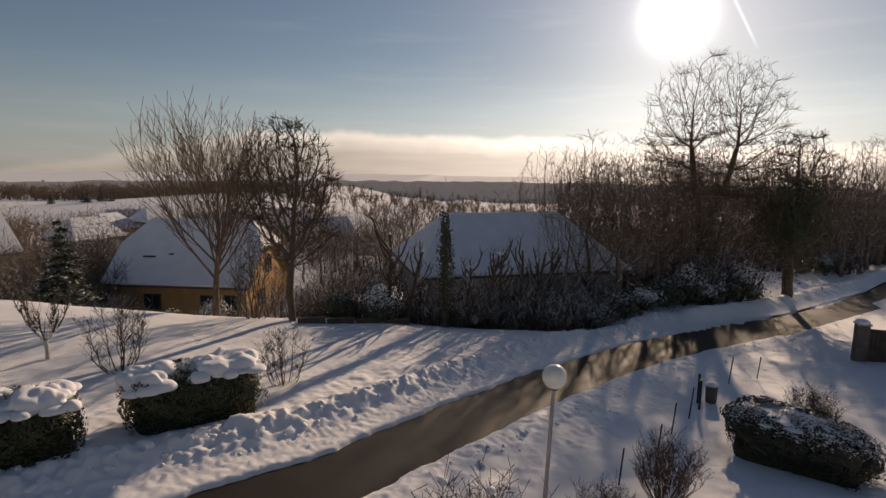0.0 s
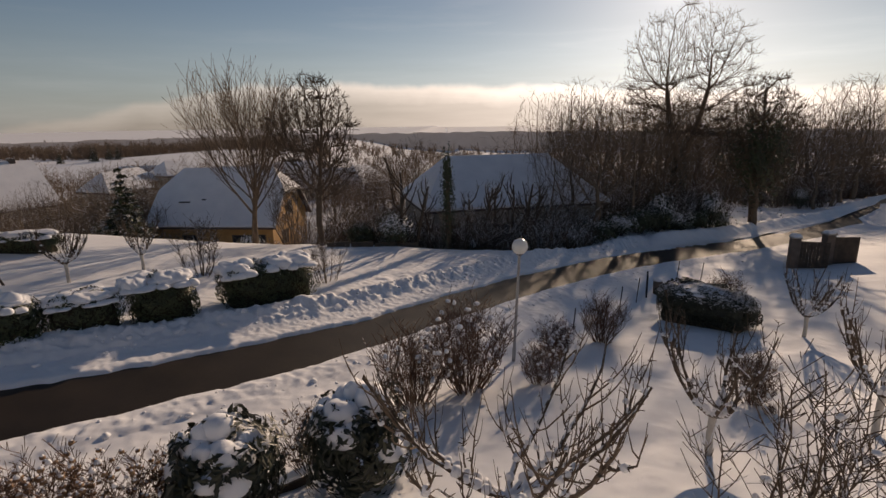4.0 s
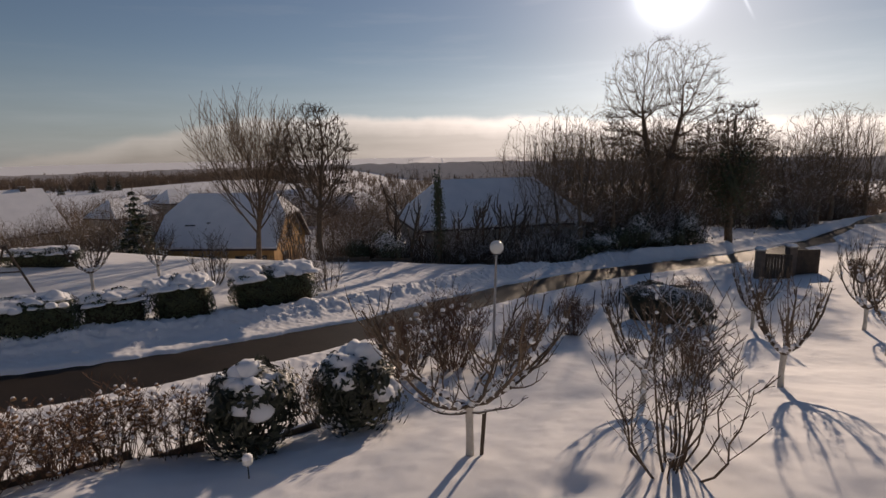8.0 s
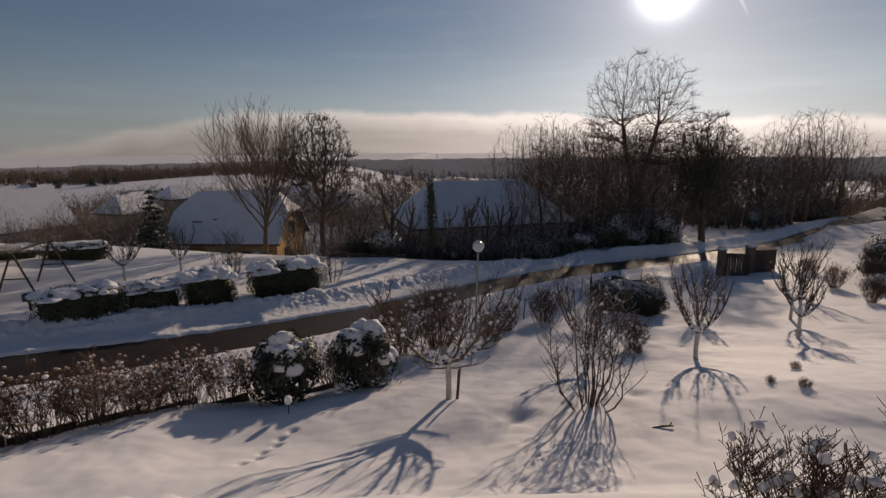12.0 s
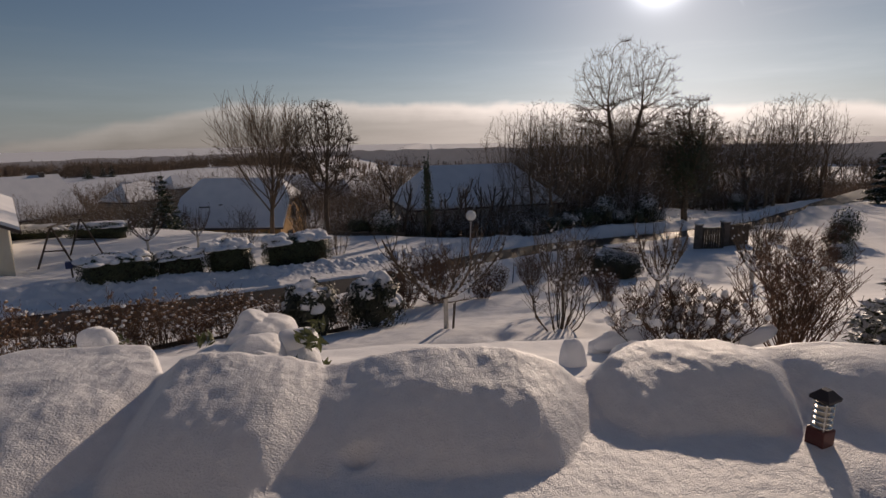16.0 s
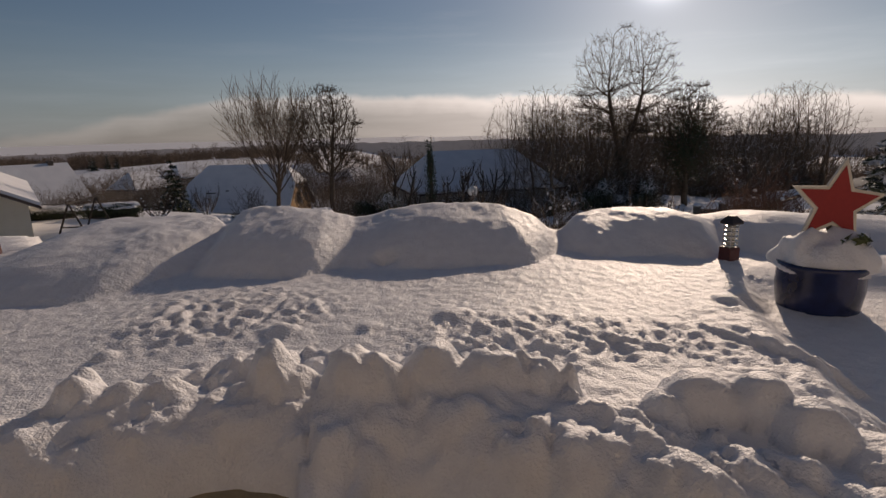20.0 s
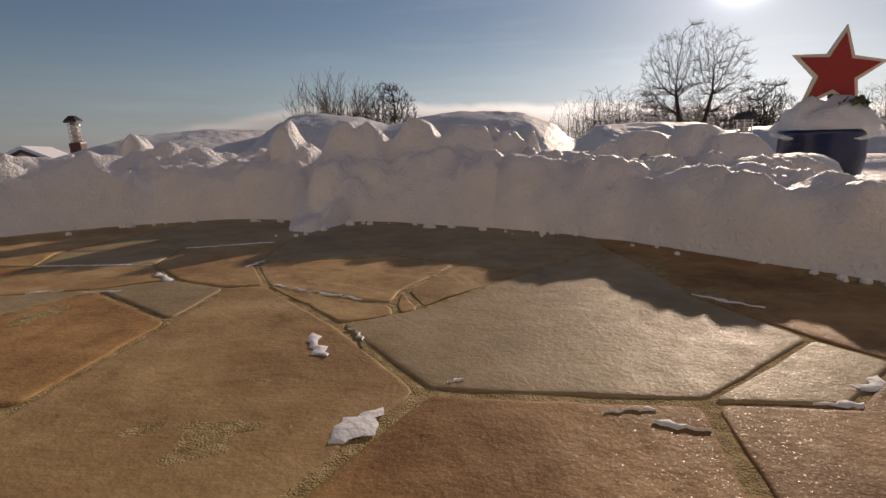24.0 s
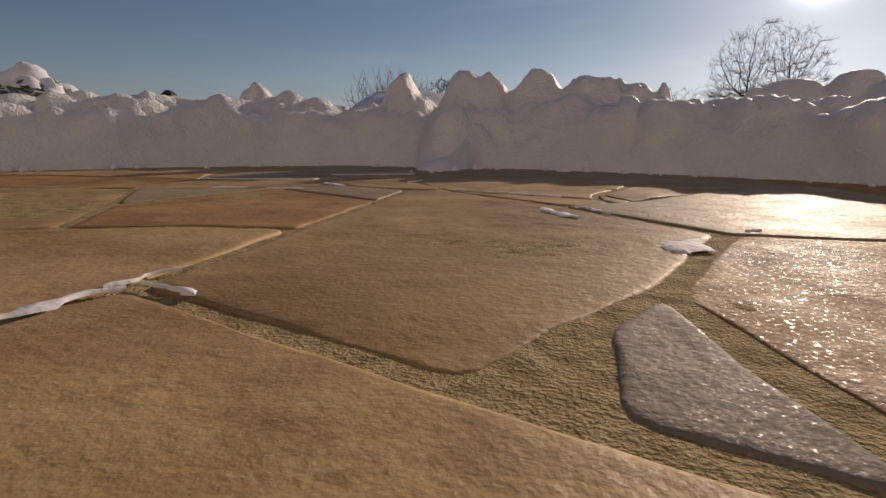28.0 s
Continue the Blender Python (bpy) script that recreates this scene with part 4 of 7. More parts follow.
def scrub(name, spots, label, mat):
    """Thickets of thin stems, joined."""
    lines = []
    r = random.Random(5)
    for x, y, h, w in spots:
        z = ground_z(x, y)
        for i in range(26):
            a, q = r.uniform(0, 6.28), r.random() ** 0.5
            p = Vector((x + math.cos(a) * q * w * 0.4, y + math.sin(a) * q * w * 0.4, z - 0.1))
            e = p + Vector((math.cos(a) * q * w * 0.5, math.sin(a) * q * w * 0.5, h * r.uniform(0.55, 1.0)))
            m = p.lerp(e, 0.55) + Vector((r.uniform(-0.1, 0.1), r.uniform(-0.1, 0.1), 0.05)) * h
            lines.append(([p, m, e], [0.028, 0.018, 0.009]))
            for j in range(5):
                s = m.lerp(e, r.uniform(-0.6, 0.8))
                b, l2 = r.uniform(0, 6.28), h * r.uniform(0.12, 0.3)
                lines.append(([s, s + Vector((math.cos(b) * l2, math.sin(b) * l2, l2 * r.uniform(0.3, 1.2)))], [0.012, 0.007]))
    V, F = tubes(lines, 3)
    return tagged(made(name, mesh_of(name, V, F), mat), label, "thicket", kind="stuff")


spots = [(rnd.uniform(5.5, 24), 0, rnd.uniform(2.2, 4.6), rnd.uniform(1.6, 2.8)) for i in range(64)]
spots = [(x, float(road_y(x)) + rnd.uniform(5.5, 15), h, w) for x, y, h, w in spots]
spots += [(rnd.uniform(-6, 3), rnd.uniform(26.5, 31), rnd.uniform(1.8, 3.4), 1.8) for i in range(18)]
spots += [(x, float(road_y(x)) + rnd.uniform(6, 12), rnd.uniform(2, 4), 2.2) for x in [rnd.uniform(28, 60) for i in range(26)]]
spots += [(rnd.uniform(-4, 9), rnd.uniform(27, 31), rnd.uniform(1.6, 2.9), 1.8) for i in range(22)]
spots += [(x, float(road_y(x)) + rnd.uniform(5, 17), rnd.uniform(1.4, 3.4), 2.4) for x in [rnd.uniform(33, 66) for i in range(30)]]
spots += [(rnd.uniform(-15.5, -10.5), rnd.uniform(30, 33.5), rnd.uniform(1.5, 2.6), 1.8) for i in range(8)]
spots += [(rnd.uniform(-10, -2.5), rnd.uniform(28, 37), rnd.uniform(1.8, 3.2), 2.0) for i in range(22)]
spots += [(rnd.uniform(-30, -21), rnd.uniform(27, 36), rnd.uniform(1.8, 3.4), 2.0) for i in range(18)]
brush = [(rnd.uniform(-40, -24), rnd.uniform(33, 52), rnd.uniform(2.4, 5.0), 2.6) for i in range(60)]
brush += [(rnd.uniform(-9, -2), rnd.uniform(33, 50), rnd.uniform(2.0, 4.2), 2.4) for i in range(24)]
scrub("thicket", [t for t in spots if not clearing(t[0], t[1])], "dense leafless undergrowth flecked with snow", BARK_SNOWY)
scrub("brushwood", brush, "brown leafless brushwood between the houses", BARK)

# ---- evergreens ----


def leaf_mesh(name, pos, nrm, size, long=1.6, seed=0):
    """Small pointed leaves, each an island of its own."""
    g = np.random.default_rng(seed)
    n = len(pos)
    nrm = nrm + g.normal(0, 0.45, (n, 3))
    nrm /= np.linalg.norm(nrm, axis=1, keepdims=True)
    a = np.cross(nrm, g.normal(0, 1, (n, 3)))
    a /= np.linalg.norm(a, axis=1, keepdims=True) + 1e-9
    b = np.cross(nrm, a)
    s = size * g.uniform(0.6, 1.3, (n, 1))
    V = np.stack([pos - a * s * long / 2, pos + b * s * 0.38 + nrm * s * 0.1, pos + a * s * long / 2, pos - b * s * 0.38 + nrm * s * 0.1], 1).reshape(-1, 3)
    i = np.arange(n)[:, None] * 4
    return mesh_of(name, V, np.concatenate([i, i + 1, i + 2, i + 3], 1))


def shell(n, sx, sy, sz, seed, power=3.0, depth=0.25, lump=0.12):
    """Points and normals near the skin of a rounded block whose base is at z = 0."""
    g = np.random.default_rng(seed)
    d = g.normal(0, 1, (n, 3))
    d[:, 2] = np.where(d[:, 2] < -0.9, -d[:, 2], d[:, 2])
    d /= np.linalg.norm(d, axis=1, keepdims=True)
    r = (np.abs(d) ** power).sum(1) ** (-1 / power)
    bump = 1 + lump * 2 * (grain(d[:, 0] * 2 + d[:, 2], d[:, 1] * 2 - d[:, 2], 0.6, seed))
    r = r * bump * (1 - depth * g.random(n) ** 2)
    p = d * r[:, None] * np.array([sx / 2, sy / 2, sz / 2])
    p[:, 2] += sz / 2
    return p, d / np.array([sx, sy, sz]) * max(sx, sy, sz)


def blob(name, sx, sy, sz, seed, power=2.6, lump=0.16, steps=(44, 20), lump_size=0.5, flat=0.25):
    """A soft lump of snow with a flattened underside, base at z = 0."""
    u = np.linspace(0, 2 * math.pi, steps[0], endpoint=False)
    w = np.linspace(-math.pi / 2 * 0.98, math.pi / 2 * 0.98, steps[1])
    U, W = np.meshgrid(u, w)
    d = np.stack([np.cos(W) * np.cos(U), np.cos(W) * np.sin(U), np.sin(W)], -1)
    r = (np.abs(d) ** power).sum(-1) ** (-1 / power)
    P = d * r[..., None] * np.array([sx / 2, sy / 2, sz])
    n = grain(P[..., 0] + seed * 3.1 + P[..., 2] * 0.7, P[..., 1] - P[..., 2] * 0.7, lump_size, seed, 3)
    P = P * (1 + lump * 2 * n[..., None] * np.array([0.6, 0.6, 1.0]))
    P[..., 2] = np.where(P[..., 2] < 0, P[..., 2] * flat, P[..., 2])
    V = P.reshape(-1, 3)
    c, rws = steps
    F = [(j * c + i, j * c + (i + 1) % c, (j + 1) * c + (i + 1) % c, (j + 1) * c + i) for j in range(rws - 1) for i in range(c)]
    F += [tuple(range(c))[::-1], tuple((rws - 1) * c + i for i in range(c))]
    return mesh_of(name, V, F, True)


def join_blobs(name, spots, seed, steps=(14, 8)):
    """Several small lumps of snow as one mesh: x, y, z, width, height."""
    V, F, base = [], [], 0
    for i, (x, y, z, w, h) in enumerate(spots):
        me = blob("tmp", w * (0.85 + 0.3 * ((i * 37) % 10) / 10), w, h, seed + i, 2.3, 0.20, steps, max(w * 0.45, 0.02), 0.4)
        V += [(v.co.x + x, v.co.y + y, v.co.z + z) for v in me.vertices]
        F += [tuple(k + base for k in p.vertices) for p in me.polygons]
        base = len(V)
        bpy.data.meshes.remove(me)
    return mesh_of(name, V, F, True)


def hedge(x, y, rz, L, W, H, seed, label, cap=0.3, caps=((0, 1.0),), leaf=LEAF, density=1.0):
    """A clipped bush: leaves round a core coloured dark as inner shade, with a ragged cap of snow in heaps."""
    e = tagged(new("hedge_bush"), label, "hedge", "clipped bushes along the lane")
    e.matrix_basis = pose(x, y, ground_z(x, y) - 0.03, 0, 0, rz)
    n = int(3600 * density * (L * H + W * H + L * W) / 5)
    p, d = shell(n, L * 1.03, W * 1.05, H * 1.02, seed, 3.6, 0.2, 0.15)
    made("foliage", leaf_mesh("foliage", p, d, 0.07, 1.5, seed), leaf, e)
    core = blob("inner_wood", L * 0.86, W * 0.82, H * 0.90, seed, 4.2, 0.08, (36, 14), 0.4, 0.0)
    made("inner_wood", core, INNER_SHADE, e)
    r = random.Random(seed)
    heaps = []
    for j, (off, f) in enumerate(caps):
        made("snow_cap", blob("snow_cap", L * f * 0.90, W * 0.84, cap * 0.62, seed + j, 2.8, 0.34, (80, 26), 0.34, 0.5), SNOW, e, "thick lumpy snow cap", m=pose(L * off, 0, H - 0.10))
        m = max(3, int(L * f * 3.2))
        for k in range(m):
            for row in (-0.38, 0.0, 0.38):
                w = W * r.uniform(0.22, 0.44)
                heaps.append((L * (off + f * ((k + r.uniform(0.2, 0.8)) / m - 0.5) * 0.92), (row + r.uniform(-0.08, 0.08)) * W, H - 0.08 - 0.34 * abs(row) + r.uniform(-0.06, 0.03), w, cap * r.uniform(0.4, 0.8) * (1.0 if row == 0 else 0.6)))
    made("snow", join_blobs("snow", heaps, seed * 7, (22, 12)), SNOW, e, "heaped snow along the top")
    return e


hedge(-12.9, 8.25, 38, 2.7, 1.4, 1.45, 31, "clipped evergreen bush under a thick snow cap", 0.32)
hedge(-11.05, 9.8, 38, 2.0, 1.3, 1.4, 33, "thin gappy evergreen bush dusted with snow", 0.26, density=0.6)
hedge(-9.35, 11.2, 36, 1.9, 1.5, 1.68, 35, "clipped evergreen bush with rounded snow cap", 0.36, ((0.1, 0.85), (-0.4, 0.4)))
hedge(-6.75, 13.75, 36, 3.4, 1.65, 1.68, 37, "broad clipped evergreen bush capped with snow", 0.40, ((0.22, 0.55), (-0.35, 0.32)))
hedge(9.6, 13.4, -44, 3.3, 1.7, 1.5, 39, "large rounded boxwood bush dusted with snow", 0.10, ((-0.1, 0.3),), LEAF_DUSTED, 1.5)
hedge(-20.3, 19.2, 15, 3.2, 1.3, 1.0, 41, "evergreen bush under snow beside a lawn", 0.28)
hedge(-24.5, 19.0, 10, 4.0, 1.2, 0.9, 43, "low dark hedge flecked with snow", 0.2, leaf=LEAF_SNOWY)


def evergreen(name, x, y, w, h, seed, label, mat=LEAF, n=1800, size=0.11, group="evergreen shrubs"):
    e = tagged(new(name), label, "shrub", group)
    e.matrix_basis = pose(x, y, ground_z(x, y) - 0.05, 0, 0, seed * 37)
    p, d = shell(n, w, w * 0.9, h, seed, 2.2, 0.5, 0.3)
    made("foliage", leaf_mesh("foliage", p, d, size, 1.5, seed), mat, e)
    lines = [([Vector((0, 0, -0.1)), Vector((math.cos(a) * w * 0.3, math.sin(a) * w * 0.3, h * 0.7))], [0.05, 0.015]) for a in np.linspace(0, 6.28, 9)]
    made("stem_clump", mesh_of("stem_clump", *tubes(lines, 5)), BARK, e)
    return e


models = [evergreen("evergreen_shrub", 8.5, 29.8, 2.6, 1.9, 51, "dark evergreen shrub flecked with snow", LEAF_SNOWY), evergreen("evergreen_shrub", 10.8, 31.2, 3.0, 1.7, 52, "dark evergreen shrub flecked with snow"),
          evergreen("evergreen_shrub", -3.2, 26.0, 2.4, 2.0, 53, "dark laurel-like shrub under clumps of snow", LEAF_SNOWY)]
for i, (x, y, s) in enumerate(((12.6, 32.4, 1.0), (14.4, 33.6, 1.1), (16.2, 34.6, 1.05), (18, 35.6, 1.1), (19.8, 36.6, 1.0), (21.6, 37.6, 1.1), (23.2, 38.8, 0.9), (9.6, 31.0, 0.9), (42, 57, 0.9), (1.6, 28.0, 0.8), (-5.2, 26.8, 0.8),
                               (-23, 30, 0.9), (-27, 33, 1.1), (-17, 31.5, 0.8), (-14.5, 32.5, 0.9), (6.8, 29.0, 0.85), (28, 21, 0.8), (31, 24, 0.9), (25.5, 17.5, 0.7))):
    ob = copy_thing(models[i % 3], Matrix.Identity(4))
    ob.matrix_basis = pose(x, y, ground_z(x, y) - 0.05, 0, 0, 71 * i) @ Matrix.Diagonal((s, s, s * (0.9 + 0.25 * (i % 3)), 1))


def conifer(x, y, h, w, seed, label, mat=LEAF, tiers=13):
    """A spruce: a straight trunk and drooping boughs set with needles."""
    e = tagged(new("spruce"), label, "tree", "spruces")
    e.matrix_basis = pose(x, y, ground_z(x, y) - 0.05)
    made("trunk", mesh_of("trunk", *tubes([([Vector((0, 0, -0.1)), Vector((0, 0, h))], [h * 0.022, 0.012])], 8), True), BARK, e)
    g = np.random.default_rng(seed)
    P, D, lines = [], [], []
    for t in range(tiers):
        f = (t + 0.4) / tiers
        reach = w / 2 * (1 - f) ** 0.85 + 0.06
        for k in range(max(4, int(9 * (1 - f) + 4))):
            a = g.uniform(0, 6.28)
            ln = reach * g.uniform(0.8, 1.1)
            z0 = h * (0.06 + 0.9 * f)
            tip = np.array([math.cos(a) * ln, math.sin(a) * ln, z0 - ln * 0.22])
            root = np.array([0, 0, z0])
            lines.append(([Vector(root), Vector(tip)], [0.018, 0.006]))
            m = int(26 + 60 * (1 - f))
            s = g.random((m, 1)) ** 0.7
            q = root + (tip - root) * s + g.normal(0, 1, (m, 3)) * np.array([0.09, 0.09, 0.045]) * ln
            P.append(q)
            D.append(np.tile([0, 0, 1.0], (m, 1)))
    made("bough_frame", mesh_of("bough_frame", *tubes(lines, 3)), BARK, e)["kind"] = "stuff"
    made("needles", leaf_mesh("needles", np.concatenate(P), np.concatenate(D), h * 0.028 + 0.02, 2.2, seed), mat, e)
    return e


conifer(-20.5, 28.0, 5.4, 3.0, 61, "dark spruce dusted with snow", LEAF)
conifer(7.0, -7.2, 2.4, 1.8, 62, "young spruce laden with snow beside the terrace", LEAF_SNOWY, 11)
conifer(68, 62, 15, 6.5, 63, "tall dark spruce at the edge of the wood")
for k, (x, y, h) in enumerate(((-128, 190, 5.5), (-124, 192, 6.5), (-120, 191, 5), (-131, 193, 6), (-141, 190, 4.6))):
    conifer(x, y, h, 3, 64 + k, "far dark spruce on the ridge", LEAF, 9)

# An ivy-clad tree with a dense dark crown.
ivy = rooted("ivy_tree", LIGHT[1], 26.4, 39.4, 13.2, rz=20, label="tree wrapped in dark ivy with bare upper twigs", group="bare trees")
p, d = shell(7600, 5.6, 5.0, 8.4, 71, 2.0, 0.9, 0.55)
s = 1 / ivy.scale.x
made("ivy_leaves", leaf_mesh("ivy_leaves", p, d, 0.15, 1.3, 71), LEAF, ivy, "dense dark ivy", m=pose(0, 0, 1.6 * s) @ Matrix.Scale(s, 4))
clad = tagged(new("ivy_sheath"), "dark ivy wrapped round the tall tree's trunk", "ivy")
clad.matrix_basis = pose(19.2, 38.5, ground_z(19.2, 38.5) - 0.1)
p, d = shell(2600, 1.5, 1.4, 6.6, 73, 3.0, 0.35, 0.5)
made("ivy_leaves", leaf_mesh("ivy_leaves", p, d, 0.13, 1.3, 73), LEAF_DARK, clad)
ivy2 = new("ivy_stump")
ivy2.matrix_basis = pose(0.1, 26.3, ground_z(0.1, 26.3))
tagged(ivy2, "upright dead trunk clad in dark ivy", "tree")
made("trunk", mesh_of("trunk", *tubes([([Vector((0, 0, -0.1)), Vector((0.05, 0, 2.6)), Vector((-0.03, 0, 5.2))], [0.16, 0.13, 0.09])], 8), True), BARK, ivy2)
p, d = shell(1500, 0.75, 0.75, 5.4, 72, 3, 0.3, 0.5)
made("ivy_leaves", leaf_mesh("ivy_leaves", p, d, 0.12, 1.3, 72), LEAF, ivy2)


def pollard(x, y, h, seed, lean):
    """A lopped trunk with a few stubby limbs."""
    r = random.Random(seed)
    e = tagged(new("pollard_tree"), "lopped dark tree trunk with stubby snow-tipped limbs", "tree", "lopped trees")
    e.matrix_basis = pose(x, y, ground_z(x, y) - 0.05, 0, lean, r.uniform(0, 360))
    lines = [([Vector((0, 0, -0.1)), Vector((0.06, 0.03, h * 0.4)), Vector((0.15, -0.05, h * 0.8)), Vector((0.1, 0, h))], [0.12, 0.10, 0.075, 0.05])]
    tops = [(0.1, 0, h, 0.14, 0.07)]
    for i in range(9):
        f, a = r.uniform(0.3, 0.9), r.uniform(0, 6.28)
        b = Vector((0.1 * f, 0, h * f))
        ln = h * r.uniform(0.15, 0.3)
        k = b + Vector((math.cos(a) * ln * 0.45, math.sin(a) * ln * 0.45, ln * 0.55))
        t = k + Vector((math.cos(a + 0.7) * ln * 0.3, math.sin(a + 0.7) * ln * 0.3, ln * r.uniform(0.5, 0.9)))
        lines.append(([b, k, t], [0.055, 0.045, 0.028]))
        for j in range(5):
            q = k.lerp(t, r.uniform(0.2, 1.0))
            u = q + Vector((r.gauss(0, 0.16), r.gauss(0, 0.16), r.uniform(0.15, 0.5)))
            lines.append(([q, q.lerp(u, 0.5) + Vector((r.gauss(0, 0.03), r.gauss(0, 0.03), 0)), u], [0.014, 0.011, 0.007]))
        if i % 3 == 0:
            tops.append((t.x, t.y, t.z, 0.10, 0.05))
    made("trunk", mesh_of("trunk", *tubes(lines, 7), True), BARK_SNOWY, e)
    made("snow", join_blobs("snow", tops, seed), SNOW, e)["kind"] = "stuff"
    return e


for k, (x, y, h, lean) in enumerate(((-2.6, 25.6, 4.6, 6), (-1.9, 26.4, 4.0, -14), (1.2, 27.4, 3.4, 5), (2.2, 27.6, 4.2, -12), (3.2, 28.4, 4.6, 8), (4.3, 28.8, 4.8, 3), (5.0, 29.6, 5.6, 18), (5.9, 30.4, 5.2, 10), (-0.8, 27.2, 3.0, 12))):
    pollard(x, y, h, 80 + k, lean)
# ---- garden ----
LIMED = material("limewashed_bark", (0.42, 0.38, 0.33), (0.62, 0.58, 0.52), 0.9, 7, 40, 0.6, 0.01)


def bush_meshes(name, seed, stems, h, w, kids=6, sub=4, thick=0.016, thin=0.004, curl=0.25, foot=0.12):
    """Many stems from one root, with side twigs."""
    r = random.Random(seed)
    main, fine, tips = [], [], []
    for i in range(stems):
        a, q = r.uniform(0, 6.28), r.random() ** 0.6
        p = Vector((math.cos(a) * foot * w * q, math.sin(a) * foot * w * q, -0.08))
        out = Vector((math.cos(a) * q * w * 0.5, math.sin(a) * q * w * 0.5, h * r.uniform(0.75, 1.0) * (1.05 - 0.35 * q * q)))
        pts, rad, n = [p.copy()], [thick * r.uniform(0.7, 1.2)], 6
        for k in range(1, n + 1):
            f = k / n
            base = Vector((p.x + (out.x - p.x) * f ** (1 - curl), p.y + (out.y - p.y) * f ** (1 - curl), out.z * f))
            base += Vector((r.uniform(-1, 1), r.uniform(-1, 1), 0)) * 0.03 * w
            pts.append(base)
            rad.append(rad[0] * (1 - 0.75 * f))
        main.append((pts, rad))
        tips.append(pts[-1])
        for j in range(kids):
            k = r.uniform(1.5, n - 0.1)
            s = pts[int(k)].lerp(pts[min(int(k) + 1, n)], k % 1)
            b = r.uniform(0, 6.28)
            ln = h * r.uniform(0.12, 0.3)
            e = s + Vector((math.cos(b) * ln * 0.6, math.sin(b) * ln * 0.6, ln * r.uniform(0.5, 1.0)))
            m = s.lerp(e, 0.5) + Vector((r.uniform(-1, 1), r.uniform(-1, 1), -0.5)) * ln * 0.08
            fine.append(([s, m, e], [thick * 0.42, thick * 0.32, thin]))
            tips.append(e)
            for g in range(sub):
                s2 = m.lerp(e, r.uniform(-0.7, 0.9)) if g % 2 else s.lerp(m, r.uniform(0.2, 1))
                b2, l2 = r.uniform(0, 6.28), ln * r.uniform(0.3, 0.6)
                e2 = s2 + Vector((math.cos(b2) * l2 * 0.7, math.sin(b2) * l2 * 0.7, l2 * r.uniform(0.3, 1.0)))
                fine.append(([s2, e2], [thick * 0.25, thin]))
                tips.append(e2)
    return mesh_of(name + "_stems", *tubes(main, 5), True), mesh_of(name + "_twigs", *tubes(fine, 3)), tips


def bush(name, meshes, x, y, label, category="shrub", group="", rz=0.0, s=1.0, mats=(BARK_SNOWY, BARK_SNOWY), pads=0, pad=0.07, z=None, seed=1, tip_pad=0.0):
    e = tagged(new(name), label, category, group)
    e.matrix_basis = pose(x, y, ground_z(x, y) if z is None else z, 0, 0, rz) @ Matrix.Scale(s, 4)
    made("stem_clump", meshes[0], mats[0], e)
    made("twig_growth", meshes[1], mats[1], e)
    if pads:
        r = random.Random(seed)
        tips = r.sample(meshes[2], min(pads, len(meshes[2])))
        made("snow", join_blobs("snow", [(t.x, t.y, t.z - pad * 0.15, pad * r.uniform(0.6, 1.5), pad * r.uniform(0.4, 0.8)) for t in tips], seed), SNOW, e, "snow caught in the twigs")["kind"] = "stuff"
    return e


MULTI = bush_meshes("multi_stem", 101, 19, 2.7, 2.3, 8, 4, 0.020, 0.005, 0.55, 0.13)
bush("multi_stem_shrub", MULTI, 3.62, -0.6, "tall bare multi-stemmed shrub standing in snow", mats=(BARK, BARK_SNOWY), group="bare garden shrubs", pads=26, pad=0.07)
DENSE = bush_meshes("dense", 103, 60, 1.65, 1.7, 7, 4, 0.011, 0.004, 0.3, 0.1)
bush("round_shrub", DENSE, 5.2, 11.4, "round dense leafless shrub with fine twigs", mats=(TWIG_RED, TWIG_RED), group="bare garden shrubs")
bush("round_shrub", DENSE, 0.5, 7.3, "dense reddish leafless shrub flecked with snow", rz=70, s=1.5, mats=(TWIG_RED, TWIG_RED), group="bare garden shrubs", pads=50, pad=0.08, seed=2)
bush("round_shrub", DENSE, -0.9, 6.6, "dense reddish leafless shrub flecked with snow", rz=170, s=1.25, mats=(TWIG_RED, TWIG_RED), group="bare garden shrubs", pads=40, pad=0.08, seed=3)
bush("snowy_shrub", DENSE, 3.3, 9.8, "low leafless shrub thick with snow", rz=210, s=0.8, group="bare garden shrubs", pads=160, pad=0.09, seed=4)
bush("snowy_shrub", DENSE, 2.4, 7.4, "low leafless shrub thick with snow", rz=20, s=0.75, group="bare garden shrubs", pads=60, pad=0.09, seed=5)
bush("snowy_shrub", DENSE, 11.6, 15.6, "twiggy shrub flecked with snow behind a boxwood bush", rz=140, s=0.95, group="bare garden shrubs", pads=60, pad=0.08, seed=6)
bush("snowy_shrub", DENSE, 7.0, 5.8, "thin twiggy shrub flecked with snow", rz=99, s=0.8, group="bare garden shrubs", pads=60, pad=0.07, seed=7)

DRY_HEAD = material("dried_flower_head", (0.20, 0.11, 0.06), (0.42, 0.27, 0.16), 0.95, 20, 120, 0.8, 0.02, snow=0.5)
